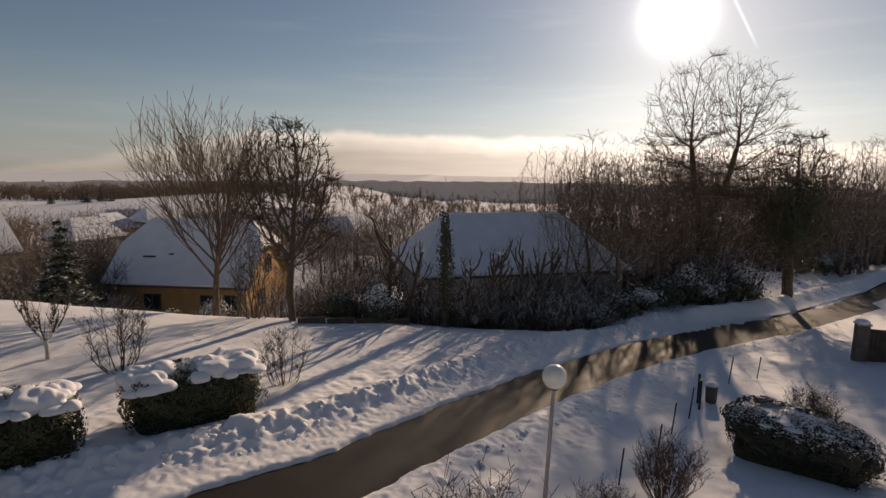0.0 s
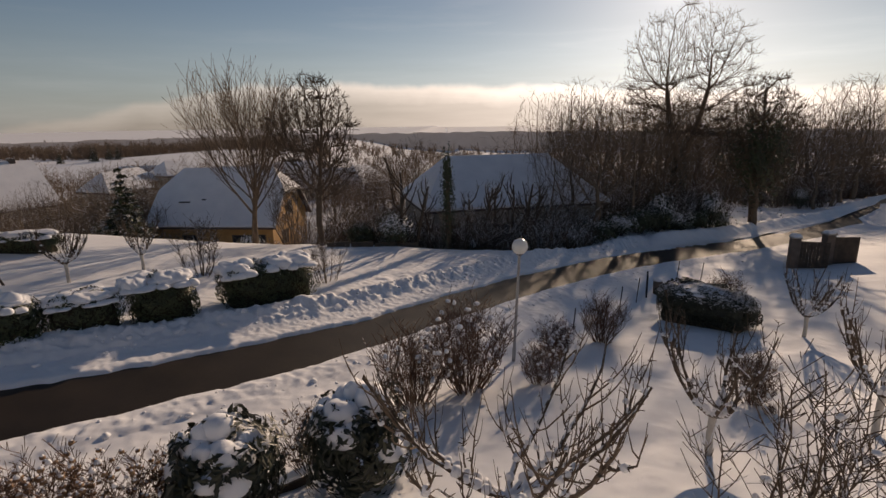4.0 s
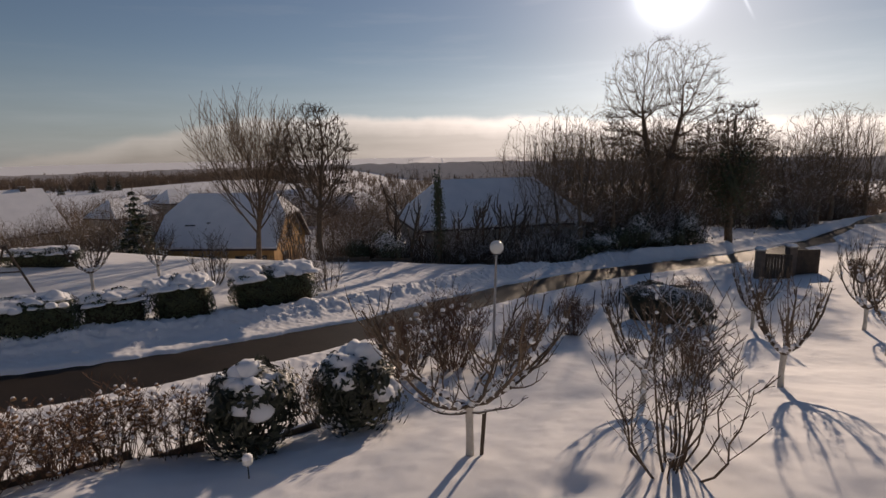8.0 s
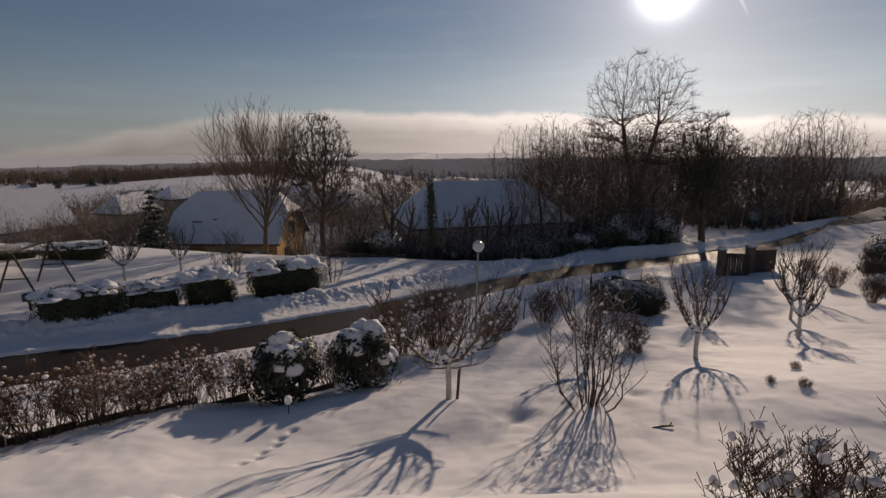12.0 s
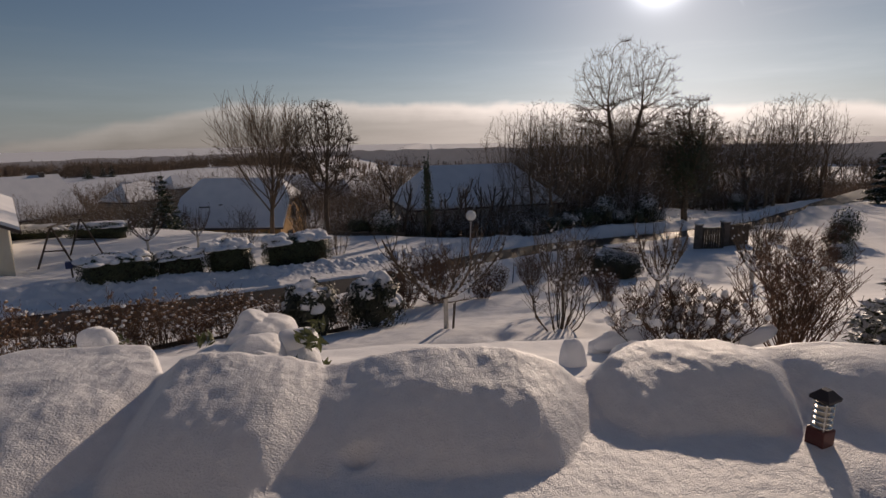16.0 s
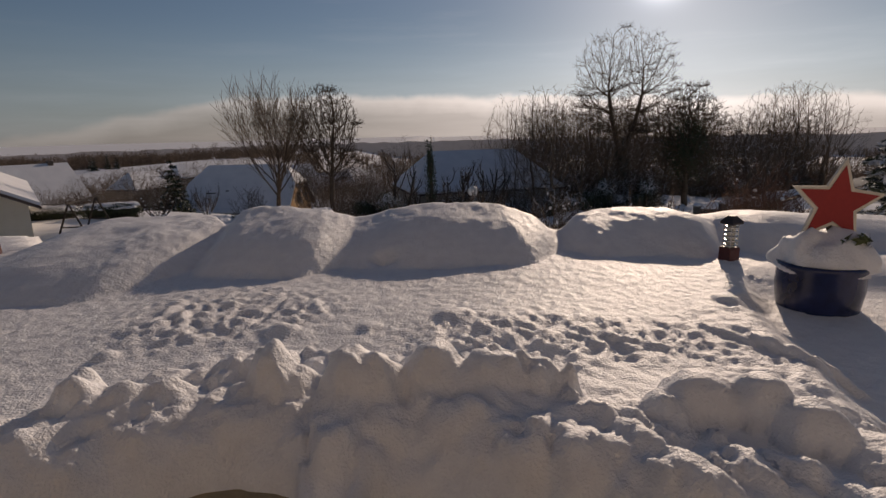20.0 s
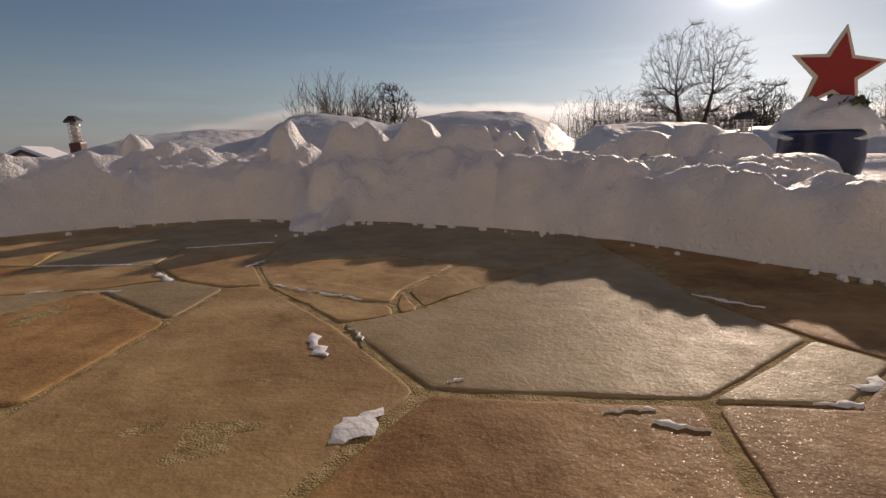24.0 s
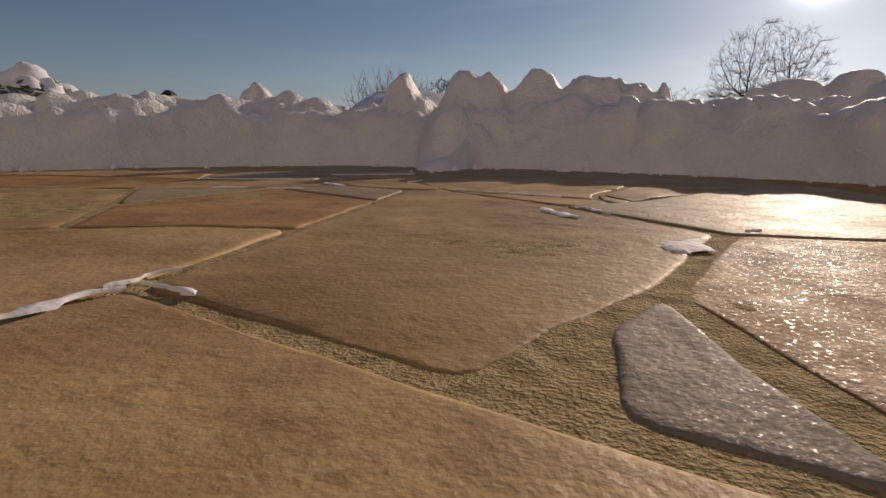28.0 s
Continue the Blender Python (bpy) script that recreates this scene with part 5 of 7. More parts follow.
# A row of flowering shrubs along the garden's edge.
BLOOM = join_blobs("bloom", [(0, 0, 0, 0.075, 0.045)], 500, (10, 6))
HYD = [bush_meshes("edge_shrub", 110 + k, 38, 1.35, 1.5, 6, 3, 0.011, 0.005, 0.18, 0.20) for k in range(3)]
for k, (x, y, s, red) in enumerate(((-4.9, 1.2, 0.95, 0), (-5.5, 0.5, 1.05, 0), (-6.2, -0.1, 0.9, 1), (-6.9, -0.6, 1.0, 1), (-7.6, -1.2, 1.1, 1), (-8.4, -1.8, 1.0, 1), (-9.2, -2.4, 1.1, 1), (-10, -3.0, 1.0, 1), (-10.8, -3.7, 1.1, 1), (-4.4, 2.1, 0.9, 0), (-2.7, 3.7, 0.9, 0), (-6.6, 0.9, 0.8, 0), (-7.6, 0.2, 0.85, 1), (-11.8, -4.4, 1.1, 1))):
    shrub = bush("edge_shrub", HYD[k % 3], x, y + 0.15, "leafless rusty shrub with dried flower heads" if red else "leafless garden shrub with snow on its twigs", rz=47 * k, s=s * 1.12, mats=(TWIG_RED, TWIG_RED) if red else (BARK, TWIG_RED), group="shrubs along the garden edge", pads=16 if red else 26, pad=0.06, seed=20 + k)
    for t in HYD[k % 3][2][::12]:
        made("bloom", BLOOM, DRY_HEAD, shrub, m=pose(t.x, t.y, t.z - 0.03, 0, 0, 900 * t.x))


def fruit_tree(x, y, h, w, seed, label, post=False):
    """A pruned orchard tree: a short pale trunk and limbs that spread and turn up."""
    e = tagged(new("fruit_tree"), label, "tree", "pruned fruit trees")
    e.matrix_basis = pose(x, y, ground_z(x, y) - 0.04, 0, 0, seed * 50)
    r = random.Random(seed)
    fork = h * (0.39 if post else 0.34)
    made("trunk", mesh_of("trunk", *tubes([([Vector((0, 0, -0.1)), Vector((0.02, 0.01, fork * 0.5)), Vector((0, 0, fork + 0.04))], [0.075, 0.062, 0.07])], 10), True), LIMED, e, "pale limewashed trunk")
    limbs, fine, pads = [], [], []

    def crooked(start, a, reach, rise, thick, steps, curl):
        """A limb that leaves sideways, kinks at every bud and turns up."""
        pts, rad, turn = [start], [thick], a
        for k in range(1, steps + 1):
            f = k / steps
            turn += r.gauss(0, curl)
            out = reach / steps * (1.25 - 0.5 * f)
            up = rise / steps * (0.35 + 1.3 * f) + r.gauss(0, 0.12) * rise / steps
            pts.append(pts[-1] + Vector((math.cos(turn) * out, math.sin(turn) * out, up)))
            rad.append(thick * (1 - 0.72 * f))
        return pts, rad

    def spurs(pts, rad, count, first, size):
        for j in range(count):
            k = r.uniform(first, len(pts) - 1.01)
            s = pts[int(k)].lerp(pts[int(k) + 1], k % 1)
            b, ln = r.uniform(0, 6.28), size * r.uniform(0.4, 1.3)
            en = s + Vector((math.cos(b) * ln, math.sin(b) * ln, ln * r.uniform(0.1, 1.1)))
            fine.append(([s, s.lerp(en, 0.6) + Vector((r.gauss(0, 0.1), r.gauss(0, 0.1), 0.08)) * ln, en], [0.008, 0.0065, 0.0055]))

    n = 10 if post else 7
    for i in range(n):
        a = i * 6.28 / n + r.uniform(-0.3, 0.3)
        pts, rad = crooked(Vector((0, 0, fork)), a, w * 0.46 * r.uniform(0.8, 1.1), (h - fork) * r.uniform(0.7, 0.95), 0.046, 8, 0.20)
        limbs.append((pts, rad))
        for k in range(1, 5):
            f = pts[k]
            pads.append((f.x, f.y, f.z + rad[k] * 0.5, 0.15 - 0.02 * k, 0.085 - 0.01 * k))
            if k < 3 and i % 2 == 0:
                q = pts[k].lerp(pts[k + 1], 0.5)
                pads.append((q.x, q.y, q.z + rad[k] * 0.5, 0.14, 0.08))
        spurs(pts, rad, 16, 1.5, 0.09)
        for j in range(6):
            k = r.uniform(1.5, 7.5)
            start = pts[int(k)].lerp(pts[int(k) + 1], k % 1)
            side, srad = crooked(start, a + r.choice((-1, 1)) * r.uniform(0.4, 1.3), w * r.uniform(0.08, 0.2), h * r.uniform(0.16, 0.34), 0.017, 5, 0.32)
            fine.append((side, srad))
            spurs(side, srad, 6, 0.5, 0.08)
            for q in range(2):
                k2 = r.uniform(1.0, 4.5)
                s2 = side[int(k2)].lerp(side[int(k2) + 1], k2 % 1)
                shoot, trad = crooked(s2, r.uniform(0, 6.28), h * 0.06, h * r.uniform(0.07, 0.16), 0.009, 3, 0.3)
                fine.append((shoot, trad))
            if r.random() < 0.4:
                pads.append((side[2].x, side[2].y, side[2].z, 0.08, 0.05))
    if post:
        for a in (2.6, 5.4):
            pts, rad = crooked(Vector((0, 0, fork - 0.12)), a, 1.0, 0.12, 0.026, 7, 0.3)
            limbs.append((pts, rad))
            spurs(pts, rad, 12, 1.0, 0.13)
    for one in limbs:
        made("limb", mesh_of("limb", *tubes([one], 7), True), BARK_SNOWY, e)
    made("twig_growth", mesh_of("twigs", *tubes(fine, 3)), BARK, e)
    made("snow", join_blobs("snow", pads, seed), SNOW, e, "snow lying along the branches")["kind"] = "stuff"
    if post:
        for k in (0, 1):
            made("stake", mesh_of("stake", *tubes([([Vector((0.12 + 0.04 * k, -0.12, -0.1)), Vector((0.17 + 0.07 * k, -0.16, 0.85 + 0.05 * k))], [0.02, 0.018])], 6)), DARK_WOOD, e)
    return e


fruit_tree(0.67, 0.25, 2.65, 3.7, 1, "pruned fruit tree with spreading limbs and a stake", True)
fruit_tree(4.75, 3.3, 2.5, 2.4, 2, "pruned fruit tree with snow on its limbs")
fruit_tree(8.1, 3.7, 2.7, 2.1, 3, "pruned fruit tree with upright branches")
fruit_tree(13.7, 7.3, 2.8, 2.3, 4, "small bare fruit tree on the snowy lawn")
fruit_tree(15.8, 10.8, 2.7, 2.2, 5, "small bare fruit tree on the snowy lawn")
fruit_tree(12.0, 11.4, 2.4, 2.0, 6, "small bare fruit tree with dark branches")
fruit_tree(20.2, 16.5, 3.0, 2.4, 7, "small bare tree near the gate")
fruit_tree(-13.5, 17.3, 2.3, 1.6, 8, "young bare tree on the neighbour's lawn")
fruit_tree(-15.2, 15.0, 2.4, 2.2, 9, "young bare tree on the neighbour's lawn")
bush("multi_stem_shrub", MULTI, -10.7, 16.8, "bare multi-stemmed shrub beside a lawn", rz=33, s=0.95, mats=(BARK, BARK), group="bare garden shrubs")
bush("multi_stem_shrub", MULTI, -9.2, 25.0, "tall sunlit bare shrub before an ochre house", rz=93, s=1.5, mats=(TWIG_RED, TWIG_RED), group="bare garden shrubs")
bush("multi_stem_shrub", MULTI, -5.2, 16.6, "twiggy bare shrub beside a clipped bush", rz=193, s=0.75, mats=(BARK, BARK_SNOWY), group="bare garden shrubs")
for k, (x, y, s) in enumerate(((24, 19, 0.9), (27.5, 20.5, 1.0), (30, 23.5, 1.0), (22.5, 14.5, 0.8), (33, 27, 1.1), (26, 24, 0.7))):
    bush("round_shrub", DENSE, x, y, "leafless shrub on the lawn beyond the gate", rz=61 * k, s=s, group="bare garden shrubs")


def rhododendron(x, y, w, h, seed, label, mat=LEAF, heaps=9, heap=0.42, n=1500, size=0.10, z=None, cover=0.0):
    e = tagged(new("rhododendron"), label, "shrub", "snow-laden evergreens")
    e.matrix_basis = pose(x, y, ground_z(x, y) - 0.04 if z is None else z, 0, 0, seed * 31)
    p, d = shell(n, w, w, h, seed, 2.6, 0.45, 0.25)
    made("foliage", leaf_mesh("foliage", p, d, size, 1.9, seed), mat, e)
    r = random.Random(seed)
    lines = [([Vector((0, 0, -0.05)), Vector((math.cos(a) * w * 0.32, math.sin(a) * w * 0.32, h * 0.75))], [0.035, 0.012]) for a in np.linspace(0, 6, 8)]
    made("stem_clump", mesh_of("stems", *tubes(lines, 5)), BARK, e)
    spots = []
    for i in range(heaps):
        a, q = r.uniform(0, 6.28), r.random() ** 0.7
        px, py = math.cos(a) * q * w * 0.4, math.sin(a) * q * w * 0.4
        spots.append((px, py, h * (1.0 - 0.42 * q ** 2) + heap * 0.02, heap * r.uniform(0.6, 1.25), heap * r.uniform(0.4, 0.7)))
    made("snow", join_blobs("snow", spots, seed), SNOW, e, "heavy clumps of snow")["kind"] = "stuff"
    return e


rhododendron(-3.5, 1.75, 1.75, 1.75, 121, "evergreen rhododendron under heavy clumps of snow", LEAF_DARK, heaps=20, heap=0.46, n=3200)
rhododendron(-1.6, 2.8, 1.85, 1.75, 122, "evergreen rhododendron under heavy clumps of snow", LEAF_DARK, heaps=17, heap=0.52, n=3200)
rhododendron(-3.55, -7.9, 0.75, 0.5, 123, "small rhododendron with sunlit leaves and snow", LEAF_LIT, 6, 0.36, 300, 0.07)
buried = tagged(new("rhododendron"), "rhododendron almost buried in deep snow, leaves at its rim", "shrub", "snow-laden evergreens")
buried.matrix_basis = pose(-1.72, -8.12, ground_z(-1.72, -8.12) - 0.12)
for k, (px, py, pw, pd, ph, pz) in enumerate(((-0.05, -0.24, 1.25, 1.0, 0.60, 0), (0.08, -0.06, 0.62, 0.6, 0.26, 0.42), (-0.36, -0.08, 0.66, 0.7, 0.42, 0.04), (0.0, 0.40, 0.90, 0.62, 0.26, 0.50), (-0.08, 0.42, 0.46, 0.42, 0.33, 0.50), (0.44, 0.26, 0.60, 0.5, 0.22, 0.42), (0.54, -0.02, 0.42, 0.5, 0.26, 0.26), (0.2, 0.3, 1.1, 0.8, 0.42, 0.1))):
    made("snow_load", blob("snow_load", pw, pd, ph, 700 + k, 2.6, 0.16, (56, 26), 0.34, 0.3), SNOW_FINE, buried, "heavy rounded heap of snow", pose(px, py, pz, 0, 0, 20 * k))
r = random.Random(71)
for k in range(22):
    a = k * 0.55 - 0.6
    q = r.uniform(0.60, 0.80)
    c = np.array((math.cos(a) * q, math.sin(a) * q * 0.85, r.uniform(0.08, 0.66)))
    d = np.random.default_rng(k).normal(0, 1, (13, 3)) * (1, 1, 0.5)
    d /= np.linalg.norm(d, axis=1, keepdims=True)
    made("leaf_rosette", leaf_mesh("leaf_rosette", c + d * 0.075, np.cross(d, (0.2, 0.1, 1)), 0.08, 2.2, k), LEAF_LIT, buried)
made("stem_clump", mesh_of("stems", *tubes([([Vector((0, 0, -0.05)), Vector((math.cos(a) * 0.35, math.sin(a) * 0.3, 0.3)), Vector((math.cos(a) * 0.66, math.sin(a) * 0.56, 0.45))], [0.03, 0.02, 0.01]) for a in np.linspace(0, 6, 12)], 5)), BARK, buried)
SPREAD = bush_meshes("spreading", 131, 120, 0.95, 1.9, 6, 3, 0.010, 0.004, 0.45, 0.16)
bush("spreading_shrub", SPREAD, 3.45, -7.4, "wide-spreading bare shrub heavy with snow", group="bare garden shrubs", mats=(BARK, TWIG_RED), pads=110, pad=0.085, seed=41)
bush("upright_shrub", DENSE, 5.3, -6.9, "tall leafless reddish shrub with dried tips", rz=80, s=1.0, mats=(TWIG_RED, TWIG_RED), group="bare garden shrubs", pads=18, pad=0.04, seed=42)
for k, (x, y, w, d, h, rz) in enumerate(((2.75, -7.25, 0.85, 0.24, 0.16, 8), (2.7, -7.55, 0.7, 0.26, 0.18, -25), (4.5, -7.3, 0.7, 0.22, 0.14, 12))):
    ob = made("snowy_branch", blob("snowy_branch", w, d, h, 160 + k, 2.3, 0.2, (40, 14), 0.15, 0.5), SNOW, None, "", pose(x, y, ground_z(x, y) + 0.22, 0, -14, rz))
    tagged(ob, "low branch bowed under a thick roll of snow", "branch")


def snow_lump(x, y, w, d, h, seed, label, z=None, rz=0.0, category="snow"):
    ob = made("snow_mound", blob("snow_mound", w, d, h, seed, 2.4, 0.16, (40, 18), 0.4, 0.2), SNOW, None, label, pose(x, y, ground_z(x, y) - 0.03 if z is None else z, 0, 0, rz))
    return tagged(ob, label, category)


snow_lump(2.75, -8.1, 0.95, 0.8, 0.36, 141, "snow-covered rock beside a shrub")
snow_lump(3.15, -8.2, 0.6, 0.6, 0.32, 143, "snow-covered rock beside a shrub")
snow_lump(1.95, -8.0, 0.30, 0.28, 0.44, 142, "snow-capped stump standing in the lawn")

# Dry stubble on the lawn and a twig fallen on the snow.
for k, (x, y, sc) in enumerate(((8.4, -0.4, 0.19), (7.9, 0.0, 0.15), (9.6, 1.6, 0.18), (6.9, 5.0, 0.2))):
    bush("dry_stubble", DENSE, x, y, "dry stubble of a perennial poking through snow", "plant", "dry perennials", rz=77 * k, s=sc, mats=(TWIG_RED, TWIG_RED))
twig_z = float(snow_height(np.array(4.68), np.array(-1.85)))
twig = made("fallen_twig", mesh_of("fallen_twig", *tubes([([Vector((-0.2, 0, 0.01)), Vector((0.02, 0.02, 0.03)), Vector((0.2, -0.01, 0.05))], [0.016, 0.02, 0.014]), ([Vector((0.12, 0, 0.04)), Vector((0.19, 0.05, 0.09))], [0.014, 0.01])], 6), True), BARK, None, "", pose(4.68, -1.85, twig_z - 0.005))
tagged(twig, "short dark twig lying on the snowy lawn", "twig")

# ---- lane side ----
r = random.Random(31)
clods = []
for i in range(1500):
    x = r.uniform(-15, 20)
    v = r.choice((r.gauss(-2.7, 0.45), r.gauss(-1.6, 0.4), r.gauss(1.7, 0.5)))
    if -1.3 < v < 1.45:
        continue
    y = float(road_y(x)) - v / 0.75
    w = r.uniform(0.04, 0.10) * (2.2 if r.random() < 0.18 else 1.0) * (1.0 if abs(v) > 1.9 else 0.5)
    clods.append((x, y, float(snow_height(np.array(x), np.array(y))) - 0.02, w, w * r.uniform(0.3, 0.55)))
tagged(made("snow_clods", join_blobs("snow_clods", clods, 900, (10, 6)), SNOW), "broken clods of ploughed snow along the lane", "snow", kind="stuff")


def street_lamp(x, y, z, h, lean):
    e = tagged(new("street_lamp"), "slim grey lamp post with a white opal globe", "street lamp")
    e.matrix_basis = pose(x, y, z, 0, lean)
    part("pole", lathe([(0.055, -0.1), (0.055, 0.5), (0.045, 0.52), (0.038, h - 0.32), (0.05, h - 0.31), (0.05, h - 0.24)], 16), POLE, e, smooth=True)
    part("base_plate", lathe([(0.11, -0.05), (0.11, 0.03), (0.06, 0.05)], 16), POLE, e)
    part("collar", lathe([(0.08, h - 0.25), (0.095, h - 0.23), (0.085, h - 0.2)], 20), BLACK_PAINT, e, smooth=True)
    bm = bmesh.new()
    bmesh.ops.create_uvsphere(bm, u_segments=32, v_segments=18, radius=0.235, matrix=Matrix.Translation((0, 0, h)))
    part("globe", bm, OPAL, e, "white opal globe", True)
    return e


street_lamp(1.98, 9.6, ground_z(2.0, 9.6), 4.2 - ground_z(2.0, 9.6), 2.0)


def garden_globe(x, y):
    e = tagged(new("garden_light"), "small white globe light on a stick capped with snow", "garden light")
    e.matrix_basis = pose(x, y, ground_z(x, y))
    part("stick", lathe([(0.012, -0.1), (0.012, 0.32)], 8), BLACK_PAINT, e)
    bm = bmesh.new()
    bmesh.ops.create_uvsphere(bm, u_segments=20, v_segments=12, radius=0.085, matrix=Matrix.Translation((0, 0, 0.38)))
    part("globe", bm, OPAL, e, smooth=True)
    made("snow_cap", blob("snow_cap", 0.17, 0.17, 0.08, 5, 2.2, 0.1, (16, 8)), SNOW, e, m=pose(0, 0, 0.43))
    return e


garden_globe(-2.90, -0.06)


def post(x, y, h, r=0.03, lean=0.0):
    ob = part("fence_post", lathe([(r, -0.15), (r, h - 0.02), (r * 0.6, h)], 8), BLACK_PAINT, m=pose(x, y, ground_z(x, y), lean, lean))
    return tagged(ob, "thin dark fence post standing in the snow", "post", "fence posts")


for x, y, h in ((7.1, 15.4, 1.15), (4.4, 12.2, 1.1), (11.7, 20.6, 1.2), (6.0, 13.8, 1.1), (13.4, 21.5, 1.0), (8.3, 16.8, 1.2)):
    post(x, y, h, 0.022, 3)
wicket = tagged(new("wicket_gate"), "small dark open garden gate with two posts", "gate")
wicket.matrix_basis = pose(9.2, 18.0, ground_z(9.2, 18.0), 0, 0, 70)
for k in (-0.3, 0.3):
    part("post", box(0.07, 0.07, 1.25, k, 0, -0.1, 0.008), BLACK_PAINT, wicket)
part("rail", box(0.56, 0.04, 0.06, 0, 0, 1.0, 0.006), BLACK_PAINT, wicket)
part("rail", box(0.56, 0.04, 0.06, 0, 0, 0.25, 0.006), BLACK_PAINT, wicket)
bin_ = tagged(new("compost_bin"), "dark round bin with a snow-dusted lid", "bin")
bin_.matrix_basis = pose(9.9, 18.5, ground_z(9.9, 18.5))
part("body", lathe([(0.19, -0.05), (0.21, 0.66), (0.22, 0.68)], 20), PILLAR, bin_, smooth=True)
part("lid", lathe([(0.23, 0.68), (0.23, 0.73), (0.08, 0.79), (0.02, 0.80)], 20), SNOW, bin_, "lid under a skin of snow", True)


def gate_wing(x, y, rz, w, h):
    e = tagged(new("gate_wing"), "dark masonry gate pillar with a solid dark wing", "gate", "gate wings")
    e.matrix_basis = pose(x, y, ground_z(x, y) - 0.1, 0, 0, rz)
    part("pillar", box(0.5, 0.5, h + 0.2, 0, 0, 0, 0.02), PILLAR, e)
    part("cap", box(0.6, 0.6, 0.1, 0, 0, h + 0.2, 0.02), GREY_WALL, e)
    made("snow_cap", blob("snow_cap", 0.62, 0.62, 0.16, 7, 3, 0.08, (24, 10)), SNOW, e, m=pose(0, 0, h + 0.29))
    k = 9
    for i in range(k):
        part("board", box(w / k - 0.012, 0.05, h - 0.1, 0.27 + w * (i + 0.5) / k, 0, 0.12, 0.006), DARK_WOOD, e)
    for z in (0.35, h - 0.3):
        part("rail", box(w, 0.05, 0.1, 0.27 + w / 2, 0.05, z, 0.006), DARK_WOOD, e)
    return e


gate_wing(20.4, 24.9, -20, 1.5, 1.75)
gate_wing(22.7, 25.4, 0, 1.6, 1.8)

# Low edging boards along the garden and the neighbour's plot.
edging = tagged(new("garden_edging"), "low dark timber edging half buried in snow", "edging")
for k in range(9):
    x = -3.0 - k * 0.95
    y = 2.75 - k * 0.72 * 1.0
    part("board", box(1.18, 0.05, 0.34, x, y, ground_z(x, y) - 0.12, 0.006, 37), DARK_WOOD, edging)
sleeper = tagged(new("retaining_edge"), "low dark timber retaining edge beside the snowy drive", "edging")
for k in range(4):
    x = -6.2 + k * 1.3
    part("sleeper", box(1.28, 0.14, 0.34, x, 24.2 + k * 0.42, ground_z(x, 24.2 + k * 0.42), 0.02, 17), DARK_WOOD, sleeper)

swing = tagged(new("swing_frame"), "wooden swing frame with splayed legs standing in snow", "swing")
swing.matrix_basis = pose(-17.6, 12.4, ground_z(-17.6, 12.4), 0, 0, 100)
for sx in (-1.5, 1.5):
    for sy in (-0.85, 0.85):
        made("leg", mesh_of("leg", *tubes([([Vector((sx * 1.05, sy, -0.1)), Vector((sx, 0, 2.05))], [0.045, 0.045])], 8)), DARK_WOOD, swing)
made("top_beam", mesh_of("top_beam", *tubes([([Vector((-1.75, 0, 2.05)), Vector((1.75, 0, 2.05))], [0.05, 0.05])], 8)), DARK_WOOD, swing)
for sx in (-1.52, 1.52):
    made("brace", mesh_of("brace", *tubes([([Vector((sx, -0.5, 0.9)), Vector((sx, 0.5, 0.9))], [0.035, 0.035])], 6)), DARK_WOOD, swing)
letter = tagged(new("letter_box"), "small dark blue letter box on a post in the snow", "letter box")
letter.matrix_basis = pose(-15.3, 8.9, ground_z(-15.3, 8.9), 0, 0, 30)
part("post", box(0.07, 0.07, 0.75, 0, 0, -0.1, 0.005), BLACK_PAINT, letter)
part("box", box(0.4, 0.3, 0.3, 0, 0, 0.6, 0.03), material("blue_paint", (0.02, 0.04, 0.12), (0.03, 0.06, 0.17), 0.4, 3, 30, 0, 0), letter)
# ---- terrace ----
# Clods thrown up along the shovelled bank: x, y, top, radius.
KNOBS = ((-0.83, -13.25, 6.135, 0.075), (-0.72, -13.27, 6.07, 0.09), (-0.60, -13.2, 6.08, 0.06), (-0.26, -13.15, 6.185, 0.068), (-0.20, -13.17, 6.11, 0.075), (0.03, -13.20, 6.17, 0.105), (0.11, -13.22, 6.125, 0.08), (0.27, -13.18, 6.175, 0.085), (0.34, -13.20, 6.13, 0.08),
         (0.44, -13.18, 6.16, 0.08), (0.52, -13.20, 6.13, 0.07), (0.62, -13.23, 6.125, 0.06), (0.69, -13.23, 6.10, 0.05), (0.84, -13.36, 6.06, 0.07), (0.97, -13.38, 6.095, 0.07), (1.07, -13.34, 6.14, 0.09), (1.15, -13.32, 6.11, 0.07), (1.22, -13.40, 6.155, 0.075), (1.31, -13.50, 6.125, 0.09),
         (1.42, -13.62, 6.06, 0.10), (-1.12, -13.42, 6.02, 0.10), (-1.36, -13.6, 5.99, 0.12), (-1.6, -13.72, 5.96, 0.12), (1.60, -13.8, 6.0, 0.12))
